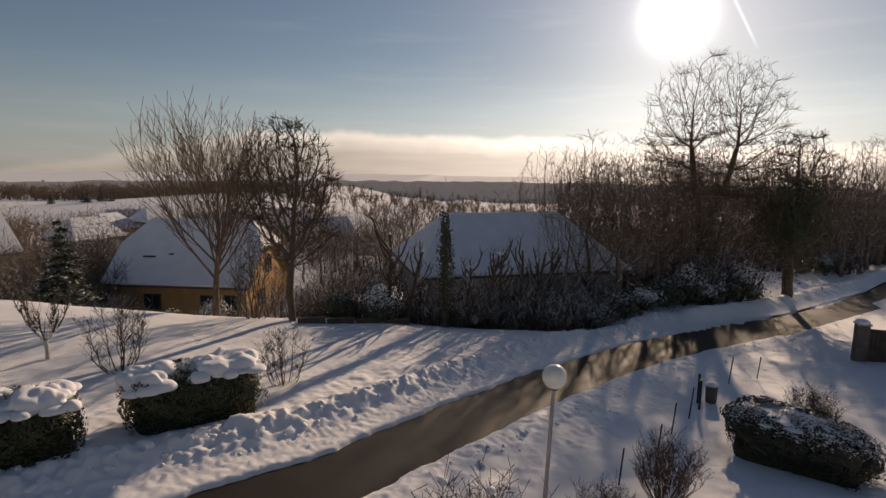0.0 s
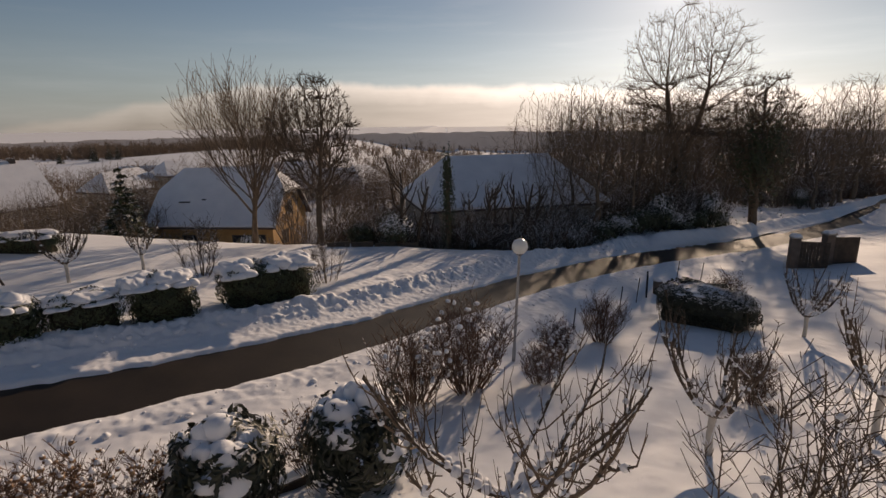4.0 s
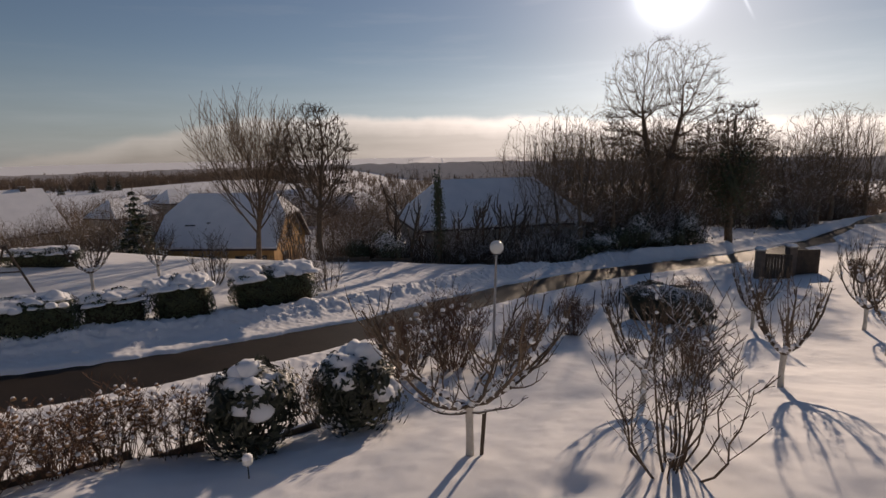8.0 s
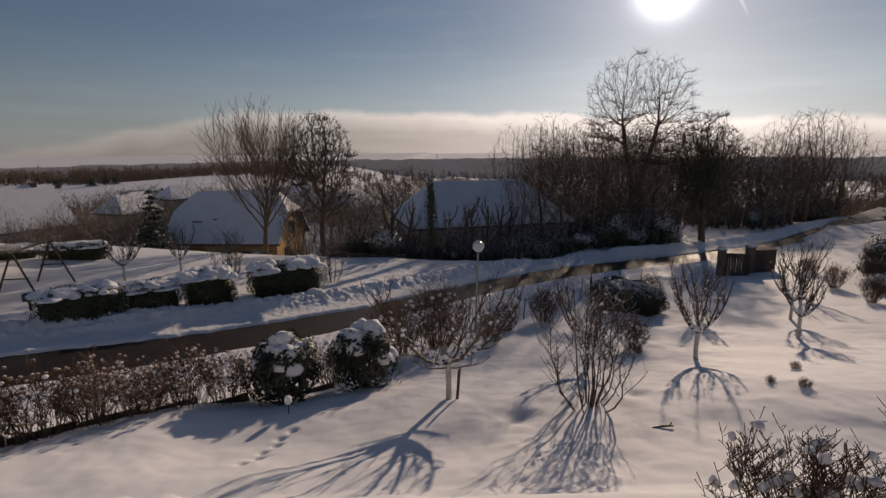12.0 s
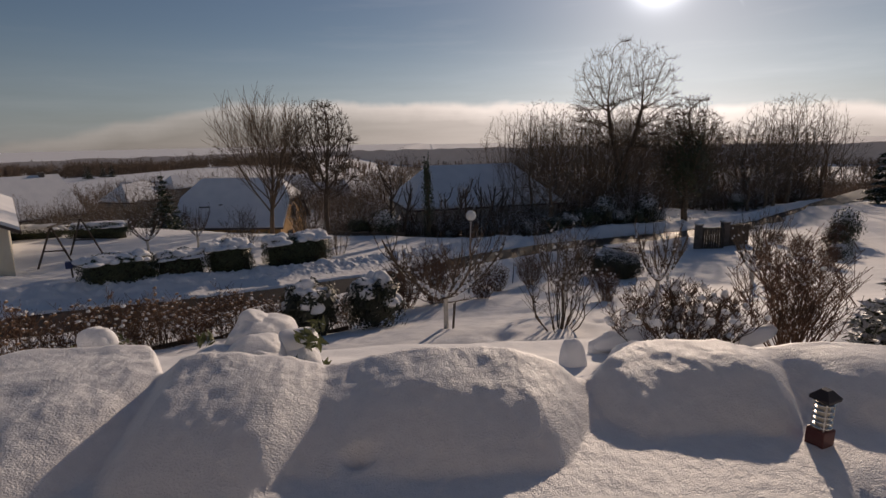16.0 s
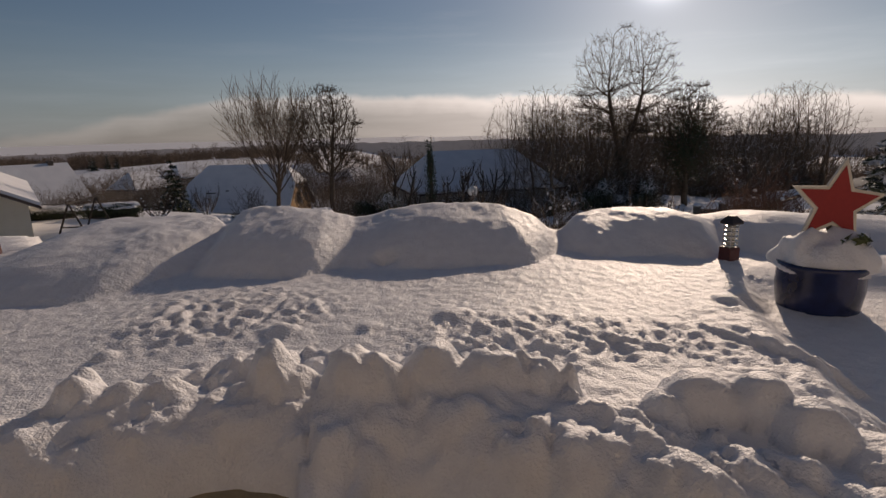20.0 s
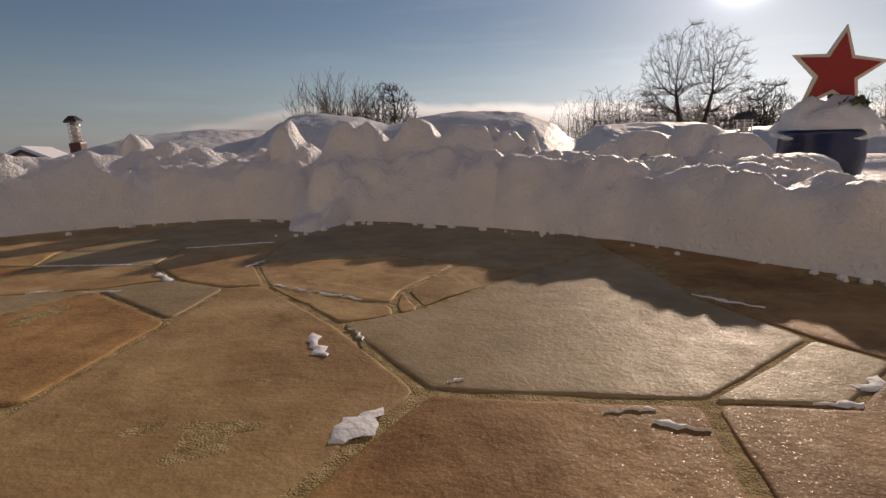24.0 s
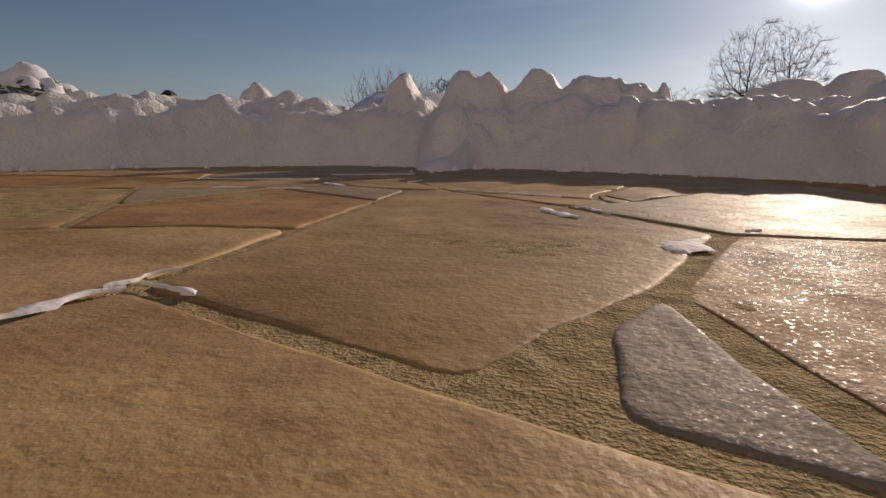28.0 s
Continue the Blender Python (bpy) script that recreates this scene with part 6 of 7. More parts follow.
# The snow-laden edge of the terrace: x and crest height.
CREST_X = (-5.0, -3.4, -2.90, -2.6, -2.3, -1.7, -1.42, -1.27, -1.10, -0.8, -0.5, -0.28, -0.15, 0.0, 0.3, 0.8, 1.05, 1.17, 1.4, 1.9, 2.2, 2.44, 2.6, 2.9, 3.3, 4.0, 8.0)
CREST_Z = (5.85, 5.955, 6.01, 6.14, 6.225, 6.25, 6.24, 6.22, 6.34, 6.36, 6.335, 6.26, 6.28, 6.325, 6.36, 6.32, 6.24, 6.17, 6.215, 6.23, 6.225, 6.17, 6.19, 6.20, 6.15, 6.1, 6.05)
GAPS = ((-1.28, 0.16, 0.30), (-0.27, 0.10, 0.10), (1.18, 0.15, 0.42), (2.45, 0.13, 0.28), (-2.95, 0.2, 0.25))


EDGE_X = (-6.0, -1.7, -0.89, -0.70, -0.30, 0.06, 0.30, 0.60, 0.85, 1.05, 1.20, 1.5, 6.0)
EDGE_Y = (-20.0, -14.70, -13.76, -13.57, -13.41, -13.50, -13.56, -13.68, -13.83, -14.02, -14.17, -14.55, -21.0)


def cleared_plain(x):
    x = np.asarray(x, float)
    return sum(np.interp(x + d, EDGE_X, EDGE_Y) for d in (-0.12, -0.06, 0.0, 0.06, 0.12)) / 5


def cleared_edge(x):
    """Where the shovelled snow begins, beyond the bare flagstones."""
    x = np.asarray(x, float)
    return cleared_plain(x) - 0.26 * np.exp(-(((x + 0.02) / 0.085) ** 4)) + 0.05 * grain(x, 0 * x, 0.22, 91, 3)


lump_rnd = random.Random(17)
LUMPS = [(lump_rnd.uniform(-1.7, 1.7), lump_rnd.uniform(0.06, 0.52), lump_rnd.uniform(0.008, 0.045), lump_rnd.uniform(0.025, 0.07)) for k in range(300)]
LUMPS += [(lump_rnd.gauss(1.62, 0.10), lump_rnd.uniform(0.9, 2.0), lump_rnd.uniform(0.015, 0.04), lump_rnd.uniform(0.04, 0.08)) for k in range(22)]


def dome(d2, p=1.4, q=0.55):
    return np.clip(1 - np.clip(d2, 0, 1) ** p, 0, 1) ** q


def terrace_snow(x, y):
    s, t = y - cleared_edge(x), y - cleared_plain(x)
    level = 6.035 + 0.015 * smooth((y + 13.15) / 0.6) - 0.05 * np.clip(x - 0.6, 0, 1.5) - 0.05 * np.clip(-x - 1.0, 0, 1.9) + 0.022 * grain(x, y, 0.9, 92)
    rim = 1.60 + 0.30 * (y + 13.1) + 0.12 * grain(x, y, 0.35, 64, 3)
    dip = smooth((x - rim) / 0.22) * smooth((-11.55 - y) / 0.45)
    level = level + (5.885 - level) * dip
    level = level + 0.012 * smooth(s / 0.12) * smooth((0.62 - s) / 0.35) * smooth((1.15 - x) / 0.5) * (0.75 + 1.1 * grain(x, y, 0.21, 52, 2))
    bulge = 0.050 * grain(x, y, 0.26, 97, 2) + 0.036 * grain(x, y, 0.09, 99, 3)
    u = np.clip((s + bulge * smooth(s / 0.06)) / 0.25, 0, 1)
    ramp = (1 - (1 - u) ** 2.2) ** 0.72
    tongue = np.exp(-(((x + 0.02) / 0.085) ** 4)) * smooth((0.30 - s) / 0.12)
    z = 5.82 + (level - 5.82) * ramp * (1 - 0.62 * tongue)
    for kx, ky, kz, kr in KNOBS:
        wx, wy = x + 0.034 * grain(x, y, 0.08, 61, 3), y + 0.034 * grain(x, y, 0.08, 62, 3)
        d2 = ((wx - kx) ** 2 + (wy - ky) ** 2) / (kr * 1.2) ** 2
        z = 0.018 * np.logaddexp(z / 0.018, (np.where(d2 < 1, 6.0 + (kz - 6.0) * dome(d2, 1.3, 0.5), 5.0) - 0.004) / 0.018)
    heaped = 0 * x
    for kx, ks, kh, kr in LUMPS:
        d2 = ((x - kx) ** 2 + (t - ks) ** 2) / kr ** 2
        heaped = np.maximum(heaped, kh * dome(d2, 1.2, 0.7))
    z = z + heaped
    z = z + smooth(s / 0.1) * smooth((0.75 - s) / 0.3) * (0.030 * grain(x, y, 0.085, 93, 3) + 0.012 * grain(x, y, 0.03, 89, 2))
    a = np.exp(-((((x + 0.68) / 0.52) ** 2 + ((y + 12.42) / 0.40) ** 2) ** 2))
    b = np.exp(-((((x - 0.75) / 0.62) ** 2 + ((y + 12.78) / 0.26) ** 2) ** 2))
    rough = np.clip(a + b + 0.35 * smooth((x - 1.1) / 0.3) * smooth((-12.1 - y) / 0.3), 0, 1) * smooth((s - 0.3) / 0.3) * (1 - dip)
    clods = 0.35 * grain(x, y * 1.3, 0.12, 94, 3) + 0.60 * grain(x + 3, y, 0.048, 90, 3) + 0.50 * grain(x, y + 5, 0.026, 88, 2) + 0.35
    z = z + rough * 0.042 * np.maximum(clods - 0.1, -0.15) + 0.008 * grain(x, y, 0.035, 95, 2) * smooth(s / 0.1)
    for lx, ly, lh, lr in ((0.0, -12.66, 0.035, 0.06), (-0.36, -12.68, 0.045, 0.08), (-1.0, -12.85, 0.05, 0.05), (0.36, -12.55, 0.04, 0.10), (1.78, -12.25, 0.06, 0.09)):
        z = z + 0.55 * lh * dome(((x - lx) ** 2 + (y - ly) ** 2) / lr ** 2, 1.0, 0.8)
    # The heaped edge beyond the level snow.
    crest = np.interp(x + 0.05 * grain(x, y, 0.5, 31, 2) + 0.10 * (y + 11.0), CREST_X, CREST_Z)
    front = -11.66 + 0.10 * grain(x, 0 * x, 0.6, 66, 2) + 0.12 * smooth((x - 1.2) / 0.5)
    for gx, gw, gd in GAPS:
        front = front + gd * np.exp(-(((x - gx - 0.12 * (y + 11.1)) / gw) ** 2))
    run = 0.84 + 0.26 * smooth((-1.22 - x) / 0.2) + 0.12 * smooth((-0.3 - x) / 0.3) - 0.26 * smooth((x - 1.1) / 0.25)
    f = np.clip((y - front - 0.84 + run) / run, 0, 1)
    rise = (0.8 * (1 - (1 - f) ** 2.7) + 0.2 * smooth(f)) * (0.95 + 0.05 * smooth((y + 11.1) / 0.25))
    back = 1.0
    heap = z + (crest - z) * rise * back + (0.03 * grain(x, y, 0.32, 33, 3) + 0.010 * grain(x, y, 0.05, 34, 2)) * rise
    z = np.where(heap > z, heap, z)
    pit = np.exp(-((((x + 0.03) / 0.07) ** 2 + ((y + 11.52) / 0.035) ** 2)))
    z = z - 0.09 * pit
    edge_y = -10.86 + 0.45 * smooth((-x - 1.2) / 0.4) + 0.30 * smooth((x - 1.2) / 0.5) + 0.9 * smooth((-x - 2.9) / 0.9)
    out = smooth((y - edge_y) / 0.32)
    return z * (1 - out) + (land(x, y) - 0.15) * out


def dense(lo, hi, step, reach_lo, reach_hi, growth=1.1):
    return spread(lo, hi, step, reach_lo, reach_hi, growth)


terrace = sheet("terrace_snow", dense(-1.75, 2.1, 0.0125, -11, 11), np.concatenate([dense(-14.35, -12.8, 0.0125, -20, -12.82), np.arange(-12.80, -12.0, 0.017), np.arange(-12.0, -10.15, 0.026), np.arange(-10.1, -8.0, 0.06)]), terrace_snow, SNOW_FINE)
tagged(terrace, "deep fresh snow on the terrace with a shovelled bank and soft mounds", "snow", kind="structure")



def slab(name, a, b, stain, streak, rough, glint=0.0):
    """Split stone: mottled colour, darker stains, faint layers, a glinting grain."""
    mt = bpy.data.materials.new(name)
    mt.use_nodes = True
    N, L = mt.node_tree.nodes, mt.node_tree.links
    bsdf = N["Principled BSDF"]
    geo, info = N.new("ShaderNodeNewGeometry"), N.new("ShaderNodeObjectInfo")

    def noise(scale, detail, vec=None, rough=0.55):
        n = N.new("ShaderNodeTexNoise")
        n.inputs["Scale"].default_value, n.inputs["Detail"].default_value, n.inputs["Roughness"].default_value = scale, detail, rough
        L.new(vec or geo.outputs["Position"], n.inputs["Vector"])
        return n.outputs[0]

    def ranged(x, lo, hi, to_lo=0.0, to_hi=1.0):
        m = N.new("ShaderNodeMapRange")
        m.inputs[1].default_value, m.inputs[2].default_value, m.inputs[3].default_value, m.inputs[4].default_value = lo, hi, to_lo, to_hi
        L.new(x, m.inputs[0])
        return m.outputs[0]

    def mixed(f, x, y):
        m = N.new("ShaderNodeMix")
        m.data_type = "RGBA"
        L.new(f, m.inputs["Factor"])
        for key, v in (("A", x), ("B", y)):
            if isinstance(v, tuple):
                m.inputs[key].default_value = (*v, 1)
            else:
                L.new(v, m.inputs[key])
        return m.outputs["Result"]

    def sums(x, y, k):
        m = N.new("ShaderNodeMath")
        m.operation = "MULTIPLY_ADD"
        L.new(x, m.inputs[0])
        m.inputs[1].default_value = k
        if isinstance(y, float):
            m.inputs[2].default_value = y
        else:
            L.new(y, m.inputs[2])
        return m.outputs[0]

    turn = N.new("ShaderNodeMapping")
    turn.inputs["Rotation"].default_value, turn.inputs["Scale"].default_value = (0, 0, streak), (3.0, 26.0, 26.0)
    L.new(geo.outputs["Position"], turn.inputs["Vector"])
    layers = noise(1.0, 4, turn.outputs[0])
    big, mid, fine, grit = noise(5.5, 5), noise(24, 5, None, 0.65), noise(150, 3), noise(520, 2)
    col = mixed(ranged(sums(mid, big, 0.6), 0.62, 1.0), a, b)
    col = mixed(ranged(noise(9.0, 6, None, 0.7), 0.56, 0.72, 0.0, 0.75), col, stain)
    col = mixed(ranged(layers, 0.5, 0.75, 0.0, 0.2), col, b)
    col = mixed(ranged(grit, 0.52, 0.75, 0.0, 0.35), col, (0.62, 0.50, 0.34))
    hsv = N.new("ShaderNodeHueSaturation")
    L.new(ranged(info.outputs["Random"], 0, 1, 0.86, 1.12), hsv.inputs["Value"])
    L.new(col, hsv.inputs["Color"])
    L.new(hsv.outputs[0], bsdf.inputs["Base Color"])
    gloss = ranged(sums(grit, sums(mid, 0.0, 0.5), 0.6), 0.35, 0.75, rough + 0.18, rough - 0.12)
    wet = N.new("ShaderNodeMath")
    wet.operation = "MULTIPLY"
    L.new(gloss, wet.inputs[0])
    L.new(ranged(noise(380, 2), 0.60, 0.70, 1.0, 1.0 - glint), wet.inputs[1])
    L.new(wet.outputs[0], bsdf.inputs["Roughness"])
    bsdf.inputs["Specular IOR Level"].default_value = 0.20
    bump = N.new("ShaderNodeBump")
    bump.inputs["Strength"].default_value, bump.inputs["Distance"].default_value = 0.7, 0.004
    L.new(sums(layers, sums(mid, sums(fine, 0.0, 0.4), 0.6), 0.22), bump.inputs["Height"])
    L.new(bump.outputs[0], bsdf.inputs["Normal"])
    return mt


MORTAR = material("sandy_mortar", (0.24, 0.165, 0.07), (0.52, 0.40, 0.21), 0.95, 60, 420, 1.0, 0.006, spec=0.2)
STONES = [slab("tan_flagstone", (0.31, 0.185, 0.078), (0.52, 0.35, 0.17), (0.21, 0.108, 0.042), 0.4, 0.60),
          slab("grey_flagstone", (0.30, 0.225, 0.125), (0.46, 0.36, 0.22), (0.34, 0.21, 0.10), 0.05, 0.62, 0.34),
          slab("rust_flagstone", (0.21, 0.10, 0.037), (0.43, 0.25, 0.10), (0.15, 0.07, 0.028), -0.7, 0.70, 0.5),
          slab("pale_grey_flagstone", (0.20, 0.16, 0.125), (0.34, 0.285, 0.23), (0.25, 0.185, 0.12), 0.3, 0.70, 0.42)]
bed = sheet("terrace_bed", spread(-1.2, 1.5, 0.014, -6, 6), spread(-15.6, -13.4, 0.014, -20, -12.8), lambda x, y: 0 * x + TERRACE_Z - 0.0026 + 0.0014 * grain(x, y, 0.05, 3), MORTAR)
tagged(bed, "sandy mortar bed under the terrace flagstones", "terrace", kind="structure")
# Where the joints of the nearer flagstones meet, and the corners of the stones round them.
JOINTS = {"a": (0.497, -14.720), "b": (0.343, -14.520), "c": (0.075, -14.513), "d": (0.136, -14.303), "e": (0.078, -14.785), "f": (0.078, -15.004), "g": (0.297, -15.095), "h": (0.344, -15.010), "i": (0.392, -14.945),
          "j": (0.072, -14.328), "k": (0.783, -14.728), "l": (0.765, -14.890), "m": (0.560, -15.076), "n": (0.435, -15.150), "o": (0.338, -15.112), "p": (0.055, -15.100), "q": (-0.036, -14.784), "r": (-0.155, -14.830),
          "s": (-0.268, -14.636), "t": (-0.180, -14.345), "u": (-0.034, -14.443), "v": (-0.067, -14.269), "w": (-0.473, -14.162), "x": (-0.200, -14.140), "y": (0.037, -14.135), "z": (0.005, -13.885),
          "A": (-0.235, -13.955), "B": (-0.540, -14.013), "C": (0.354, -14.404), "D": (0.402, -14.414), "E": (0.407, -14.340), "F": (0.453, -14.440), "G": (0.424, -14.470), "H": (0.492, -14.125), "I": (0.333, -14.025),
          "J": (0.640, -14.190), "K": (0.836, -13.954), "L": (0.878, -14.092), "M": (0.900, -14.365), "N": (0.981, -14.548), "O": (1.030, -14.620), "P": (0.914, -14.730)}
RIM = {"1": (0.05, -13.1), "2": (-0.45, -13.1), "3": (-1.7, -13.1), "4": (-1.7, -14.2), "5": (-0.42, -14.42), "6": (-1.7, -14.6), "7": (-1.7, -15.1), "8": (-0.40, -14.95), "9": (-0.35, -15.45), "0": (0.0, -15.45),
       "!": (0.52, -15.45), "+": (0.62, -15.2), "-": (1.15, -15.2), "*": (1.30, -14.75), "/": (1.9, -14.5), "=": (1.3, -14.3), "<": (1.9, -13.9), ">": (0.82, -13.1), "%": (1.9, -13.1), "&": (1.9, -15.45), "@": (-1.7, -15.45)}
# Each flagstone by its corners, its kind of stone and half the width of its joints.
LAID = [("dbaihgfecj", 0, 0.007), ("aklmni", 2, 0.010), ("bFJKLMNka", 1, 0.004), ("dCDGb", 0, 0.008), ("DEFG", 0, 0.004), ("yIHEDCd", 0, 0.006), ("HJFE", 0, 0.008), ("z1>KJHIy", 1, 0.004), ("jdyzAxv", 0, 0.004), ("wxAB", 1, 0.004),
        ("jvtuc", 1, 0.006), ("wxvt5", 0, 0.005), ("ceqrstu", 2, 0.005), ("efp08rq", 0, 0.006), ("fgon!0p", 0, 0.005), ("hino", 3, 0.008), ("NOPk", 1, 0.002), ("kPO*-+ml", 2, 0.006), ("nm+!", 0, 0.006), ("MNO*=", 2, 0.005),
        ("K>%<=ML", 2, 0.004), ("*/<=", 1, 0.006), ("B21zA", 1, 0.004), ("w432B", 0, 0.006), ("5w46", 2, 0.006), ("ts5", 1, 0.004), ("5678rs", 0, 0.006), ("0987@", 1, 0.006), ("!+-&", 1, 0.006), ("-*/&", 0, 0.006)]
r = random.Random(4)


def stairs(h, n):
    """Broad flats with steep risers between, as split stone breaks."""
    q = h * n
    f = q - np.floor(q)
    return (np.floor(q) + smooth((f - 0.82) / 0.18)) / n


for i, (corners, kind, gap) in enumerate(LAID):
    poly = [Vector((*(JOINTS[k] if k in JOINTS else RIM[k]), 0)) for k in corners]
    if sum(p.x * q.y - q.x * p.y for p, q in zip(poly, poly[1:] + poly[:1])) < 0:
        poly.reverse()
    n = len(poly)
    inner = []
    for k in range(n):
        p, q, t = poly[k - 1], poly[k], poly[(k + 1) % n]
        e1, e2 = (q - p).normalized(), (t - q).normalized()
        n1, n2 = Vector((-e1.y, e1.x, 0)), Vector((-e2.y, e2.x, 0))
        inner.append(q + (n1 + n2) * (gap / max(0.45, 1 + n1.dot(n2))))
    rim = []
    for k in range(n):
        p, q, t = inner[k - 1], inner[k], inner[(k + 1) % n]
        cut = min(0.012, 0.3 * (q - p).length, 0.3 * (t - q).length)
        a, b = q + (p - q).normalized() * cut, q + (t - q).normalized() * cut
        rim += [a, a * 0.25 + q * 0.5 + b * 0.25]
        m = max(1, int((inner[(k + 1) % n] - b).length / 0.014))
        c = t + (q - t).normalized() * min(0.012, 0.3 * (t - q).length)
        rim += [b.lerp(c, j / m) for j in range(m)]
    R = np.array([(p.x, p.y) for p in rim])
    mid = R.mean(0)
    away = mid - R
    away /= np.linalg.norm(away, axis=1, keepdims=True) + 1e-9
    R = R + away * (0.5 * gap * (0.25 + grain(R[:, 0] + i, R[:, 1], 0.035, 7, 3)) + 0.006 * grain(R[:, 0], R[:, 1] + i, 0.22, 8, 1))[:, None]
    n = len(R)
    near = max(abs(mid[0] - 0.3), abs(mid[1] + 14.6)) < 0.8
    rings = [(0.0, -0.03), (0.0, -0.0030), (0.0012, -0.0012), (0.004, -0.0002)]
    d = np.linalg.norm(mid - R, axis=1, keepdims=True)
    step = 0.009 if near else 0.03
    count = max(2, int(d.max() / step))
    lift, tx, ty, turn = r.uniform(-0.0004, 0.0006), r.uniform(-0.002, 0.002), r.uniform(-0.002, 0.002), r.uniform(0, 3.1)
    V = []
    for k in range(4 + count):
        if k < 4:
            ins, z = rings[k]
            Q = R + (mid - R) / d * np.minimum(ins, 0.4 * d)
        else:
            z = 0.0
            f = (k - 3) / (count + 0.4)
            Q0 = R + (mid - R) / d * np.minimum(0.004, 0.4 * d)
            Q = Q0 + (mid - Q0) * f
        u, w = Q[:, 0] * math.cos(turn) + Q[:, 1] * math.sin(turn), Q[:, 1] * math.cos(turn) - Q[:, 0] * math.sin(turn)
        rough = (1.5, 0.5, 1.3, 0.8)[kind]
        face = 0.0026 * stairs(np.clip(grain(u, w * 2.2, 0.22, 40 + i, 3) * 0.8 + 0.5, 0, 1), 4) - 0.0016 + 0.0005 * grain(u, w, 0.028, 60 + i, 3)
        face = face * rough if k > 2 else 0.4 * face * rough * (k > 0)
        V.append(np.stack([Q[:, 0], Q[:, 1], TERRACE_Z + z + lift + tx * (Q[:, 0] - mid[0]) + ty * (Q[:, 1] - mid[1]) + np.minimum(face, 0.0022)], 1))
    V = np.concatenate(V + [V[-1].mean(0, keepdims=True)])
    F = []
    for k in range(3 + count):
        for a in range(n):
            b = (a + 1) % n
            F.append((k * n + a, k * n + b, (k + 1) * n + b, (k + 1) * n + a))
    F += [((3 + count) * n + a, (3 + count) * n + (a + 1) % n, (4 + count) * n) for a in range(n)]
    made("flagstone", mesh_of("flagstone", V, F, True), STONES[kind], bed)

# Crumbs and slivers of snow left on the stones.
r = random.Random(9)
crumbs = []
for i in range(60):
    x = r.uniform(-1.2, 1.5)
    y = float(cleared_edge(x)) - abs(r.gauss(0, 0.05)) - 0.005
    w = r.uniform(0.006, 0.028)
    crumbs.append((x, y, TERRACE_Z + 0.001, w, w * 0.5))
crumb_ob = made("snow_crumbs", join_blobs("snow_crumbs", crumbs, 300), SNOW, None)
tagged(crumb_ob, "crumbs and slivers of snow left on the flagstones", "snow", kind="stuff")


# Thin slivers of packed snow lying along the joints: x, y, length, width, direction.
V, F = [], []
for x, y, ln, w, way in ((0.441, -14.795, 0.075, 0.042, 62), (0.335, -14.60, 0.09, 0.022, -60), (0.25, -14.352, 0.21, 0.012, -24), (0.036, -14.13, 0.07, 0.018, 75), (-0.13, -13.915, 0.22, 0.014, 24), (-0.33, -14.155, 0.27, 0.012, 4),
                         (-0.10, -14.255, 0.10, 0.020, -40), (0.385, -14.565, 0.07, 0.014, -55), (0.70, -14.752, 0.05, 0.016, 0), (0.74, -14.778, 0.05, 0.010, -15), (0.905, -14.728, 0.05, 0.012, 5), (0.965, -14.68, 0.05, 0.026, 40), (0.072, -14.985, 0.05, 0.012, 70),
                         (0.105, -15.004, 0.05, 0.011, -15), (0.066, -15.055, 0.10, 0.014, 80), (0.526, -14.697, 0.02, 0.007, 30), (0.94, -14.385, 0.11, 0.012, -40), (-0.15, -14.365, 0.07, 0.012, 10), (-0.26, -14.37, 0.06, 0.014, 15)):
    c, s, n, o = math.cos(radians(way)), math.sin(radians(way)), max(7, int(ln / 0.008)), len(V)
    ph = r.uniform(0, 6)
    for k in range(n + 1):
        f = k / n * 2 - 1
        half = w / 2 * (1 - f ** 4) ** 0.6 * (r.uniform(0.3, 1.3) * min(1.0, max(0.02, 0.35 + 0.6 * math.sin(k * 0.8 + ph) + 0.5 * math.sin(k * 0.33 + 2 * ph))) if w < 0.02 else r.uniform(0.85, 1.1) * (0.72 + 0.28 * math.sin(k * 0.9 + ph))) + 0.0003
        mid = min(0.35 * w, 0.005) * r.uniform(-1, 1)
        for v, h in ((-half, -0.001), (-half * 0.5, 0.0010), (half * 0.5, 0.0014), (half, -0.001)):
            V.append((x + c * f * ln / 2 - s * (mid + v), y + s * f * ln / 2 + c * (mid + v), TERRACE_Z + h * r.uniform(0.7, 1.2) + 0.0006))
    for k in range(n):
        for j in range(3):
            F.append((o + 4 * k + j, o + 4 * k + 4 + j, o + 4 * k + 5 + j, o + 4 * k + 1 + j))
tagged(made("snow_slivers", mesh_of("snow_slivers", V, F, True), SNOW), "thin slivers of packed snow along the joints", "snow", kind="stuff")


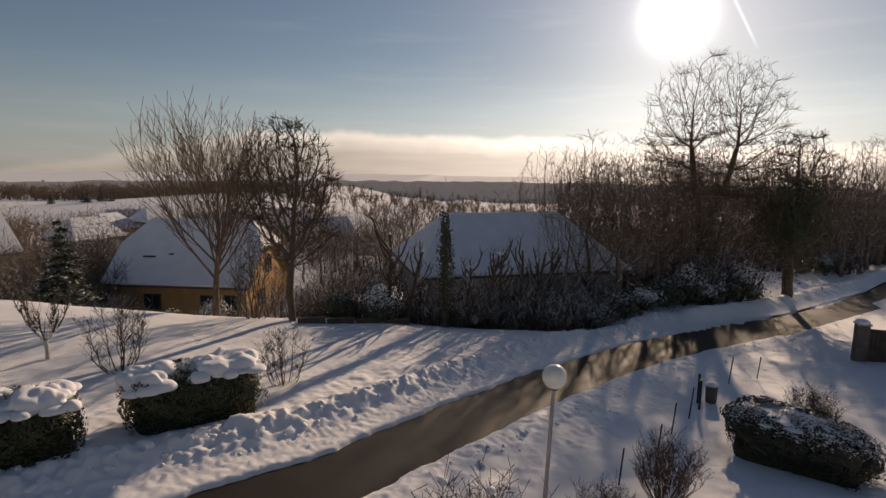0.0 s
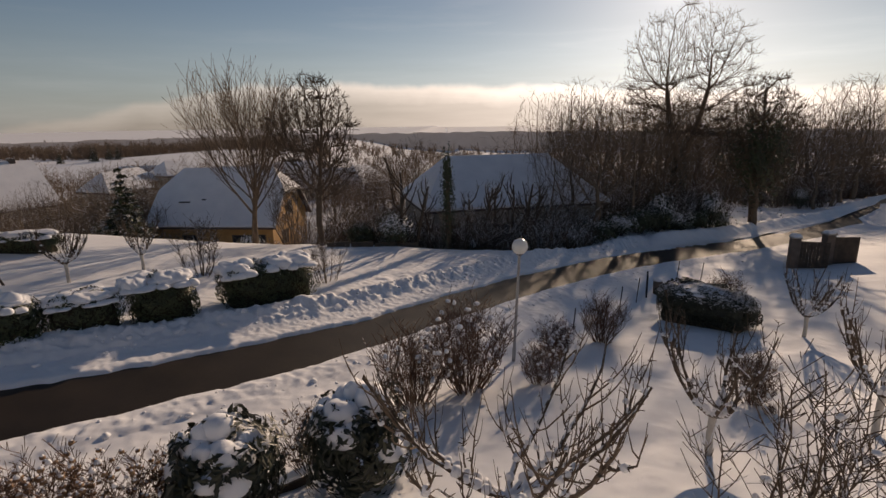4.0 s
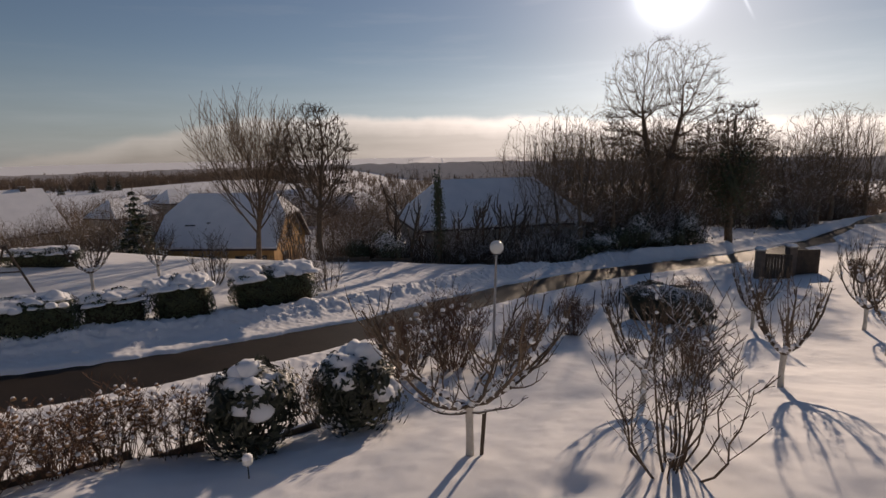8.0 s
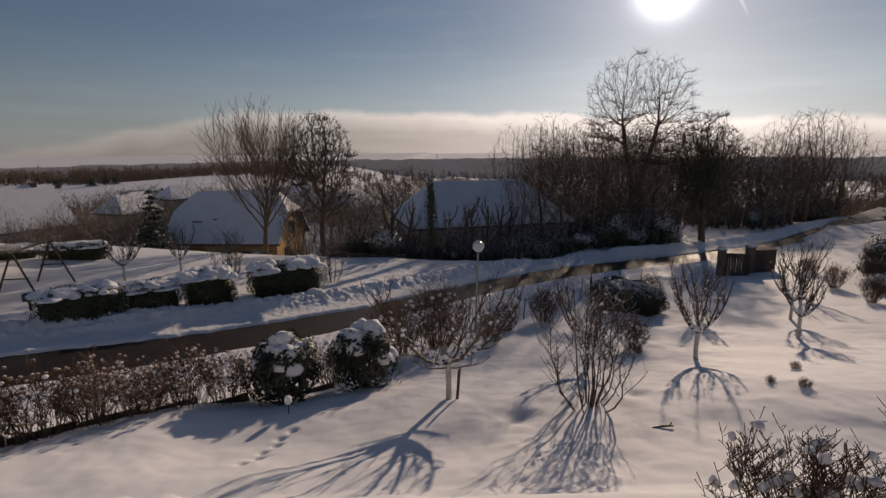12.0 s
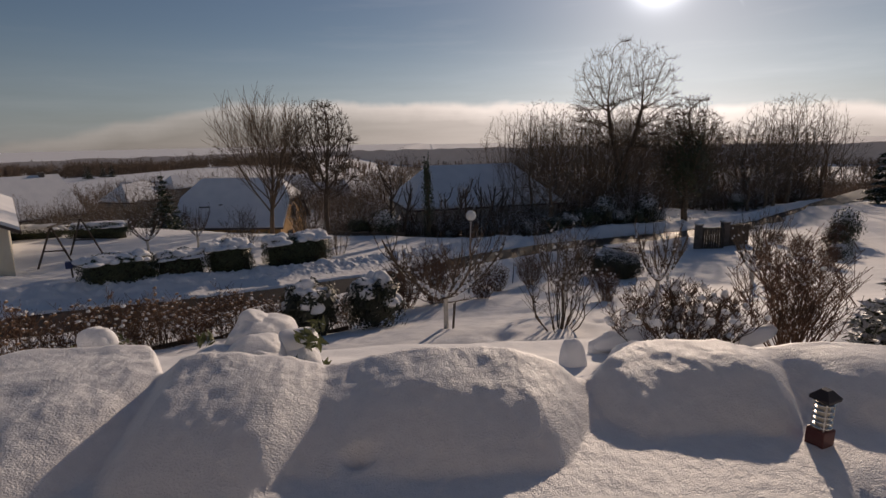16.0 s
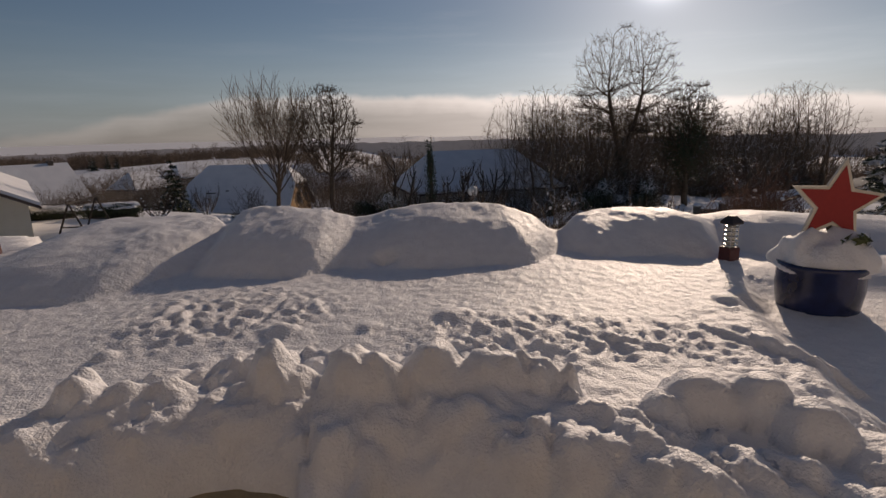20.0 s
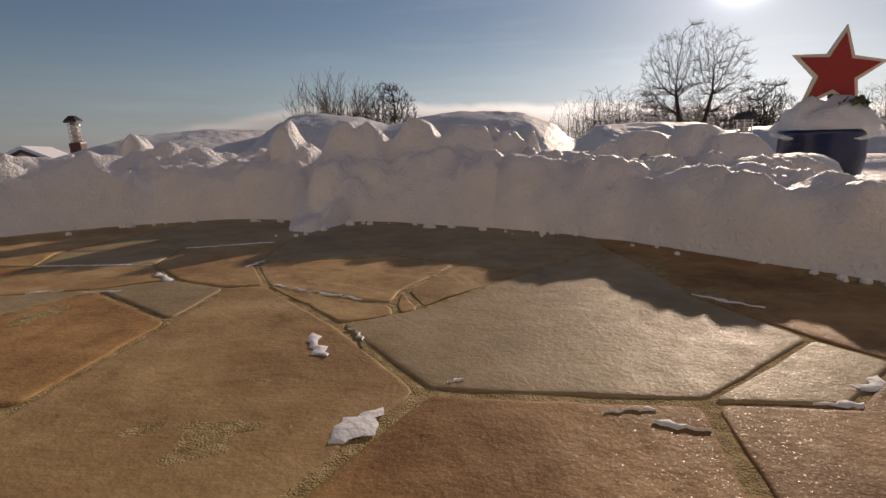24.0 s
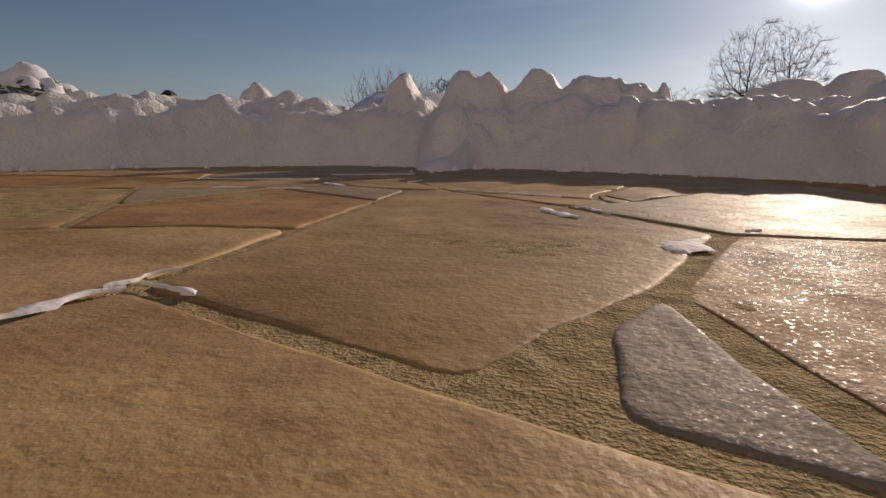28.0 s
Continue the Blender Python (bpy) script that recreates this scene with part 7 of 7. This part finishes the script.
def lantern(x, y, z, rz, k, label):
    e = tagged(new("garden_lantern"), label, "lantern", "terrace lanterns")
    e.matrix_basis = pose(x, y, z, 2, -2, rz) @ Matrix.Diagonal((0.84, 0.84, 1.0, 1.0))
    part("base", box(0.108 * k, 0.108 * k, 0.20 * k, 0, 0, -0.08 * k, 0.008), LANTERN_BASE, e)
    part("glass", lathe([(0.033 * k, 0.12 * k), (0.033 * k, 0.275 * k)], 20), LANTERN_GLASS, e, smooth=True)
    for i in range(5):
        h = 0.128 * k + 0.031 * k * i
        part("ring", lathe([(0.036 * k, h), (0.056 * k, h + 0.003), (0.056 * k, h + 0.009), (0.036 * k, h + 0.013)], 24), LANTERN_METAL, e, "bright metal ring", True)
    for i in range(4):
        a = math.pi / 4 + i * math.pi / 2
        part("rod", lathe([(0.005, 0.12 * k), (0.005, 0.285 * k)], 8), LANTERN_METAL, e, m=pose(math.cos(a) * 0.052 * k, math.sin(a) * 0.052 * k, 0))
    bm = bmesh.new()
    bmesh.ops.create_cone(bm, cap_ends=True, segments=4, radius1=0.086 * k, radius2=0.03 * k, depth=0.04 * k, matrix=pose(0, 0, 0.312 * k, 0, 0, 45))
    box(0.116 * k, 0.116 * k, 0.014 * k, 0, 0, 0.278 * k, bm=bm)
    part("cap", bm, LANTERN_CAP, e)
    return e


LANTERN_BASE = material("dark_red_lacquer", (0.075, 0.016, 0.014), (0.12, 0.03, 0.024), 0.4, 6, 50, 0.2, 0.003)
LANTERN_METAL = material("lantern_steel", (0.6, 0.58, 0.55), (0.7, 0.68, 0.64), 0.25, 6, 50, 0, 0, metal=1.0)
LANTERN_CAP = material("lantern_cap", (0.03, 0.022, 0.02), (0.06, 0.045, 0.04), 0.35, 6, 50, 0.1, 0.002, snow=0.02)
LANTERN_GLASS = material("milky_lantern_glass", (0.55, 0.5, 0.42), (0.65, 0.6, 0.5), 0.2, 6, 50, 0, 0)
lantern(2.27, -11.36, 5.945, 20, 1.0, "dark red garden lantern with metal rings, half sunk in snow")
lantern(-3.30, -10.55, 6.03, 10, 1.15, "dark red garden lantern with metal rings and a snow-dusted cap")


def star(e, R, x, y, z, rz, tilt):
    def outline(scale, inner=0.43):
        return [(R * scale * (1 if k % 2 == 0 else inner) * math.sin(k * math.pi / 5), R * scale * (1 if k % 2 == 0 else inner) * math.cos(k * math.pi / 5)) for k in range(10)]

    def plate(name, scale, y0, y1, mat, label, inner):
        bm = bmesh.new()
        a = [bm.verts.new((px, y0, pz)) for px, pz in outline(scale, inner)]
        b = [bm.verts.new((px, y1, pz)) for px, pz in outline(scale, inner)]
        bm.faces.new(a)
        bm.faces.new(b[::-1])
        for k in range(10):
            j = (k + 1) % 10
            bm.faces.new((a[j], a[k], b[k], b[j]))
        bmesh.ops.recalc_face_normals(bm, faces=bm.faces)
        part(name, bm, mat, e, label)

    e.matrix_basis = pose(x, y, z, 0, tilt, rz)
    plate("border", 1.0, 0.0, 0.018, STAR_WHITE, "cream white border", 0.46)
    plate("panel", 0.84, -0.005, 0.004, STAR_RED, "deep red panel", 0.44)
    part("stick", box(0.025, 0.015, 0.25, 0, 0.012, -R * 0.45 - 0.25), DARK_WOOD, e)


STAR_RED = material("red_painted_wood", (0.30, 0.018, 0.016), (0.40, 0.028, 0.024), 0.55, 4, 40, 0.15, 0.003)
STAR_WHITE = material("cream_painted_wood", (0.66, 0.60, 0.48), (0.78, 0.72, 0.60), 0.6, 4, 40, 0.15, 0.003)
GLAZE = material("blue_glazed_pot", (0.005, 0.007, 0.030), (0.022, 0.032, 0.11), 0.25, 5, 16, 0.15, 0.004, coat=0.3)
star_ob = tagged(new("star_ornament"), "red wooden star with a cream border stuck in a snowy pot", "ornament")
star(star_ob, 0.242, 2.41, -12.07, 6.44, -8, 6)
pot = tagged(new("plant_pot"), "dark blue glazed pot heaped with snow", "pot", "blue pots")
pot.matrix_basis = pose(2.37, -12.07, 5.74)
part("body", lathe([(0.13, 0.0), (0.16, 0.03), (0.192, 0.14), (0.208, 0.26), (0.205, 0.35), (0.215, 0.37), (0.215, 0.395), (0.19, 0.395), (0.18, 0.34)], 40), GLAZE, pot, smooth=True)
made("snow_top", blob("snow_top", 0.42, 0.41, 0.16, 41, 2.2, 0.30, (56, 24), 0.11, 0.3), SNOW_FINE, pot, "ragged heap of snow", m=pose(0, 0, 0.375))
p, d = shell(26, 0.16, 0.10, 0.10, 43, 2.2, 0.6, 0.3)
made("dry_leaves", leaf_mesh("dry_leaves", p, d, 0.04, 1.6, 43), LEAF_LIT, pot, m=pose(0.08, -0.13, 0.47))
pot_b = copy_thing(pot, pose(-3.1, -12.2, 5.55))
pot_b["label"] = "blue glazed pot with a snow-laden plant"
rhododendron(-3.1, -12.2, 0.55, 0.34, 127, "snow-laden evergreen in a blue pot", LEAF_LIT, 12, 0.22, 420, 0.05, z=5.96)
HEADS = bush_meshes("dried_flower", 151, 9, 0.6, 0.5, 2, 1, 0.006, 0.003, 0.3, 0.1)
bush("dried_flowers", HEADS, -3.45, -12.25, "dried flower stalks with flat dark heads and snow", "plant", mats=(BARK, BARK), z=5.75, pads=14, pad=0.07, seed=61)

# An added wall behind the terrace, out of view, that bounces light onto shaded snow.
bounce_wall = made("wall_south", mesh_of("wall_south", *((lambda bm: ([v.co[:] for v in bm.verts], [tuple(v.index for v in f.verts) for f in bm.faces]))(box(16, 0.4, 5.0, 0, -17.9, 5.6)))), GREY_WALL)
tagged(bounce_wall, "unseen plain grey wall added behind the terrace to bounce light", "wall", kind="structure")
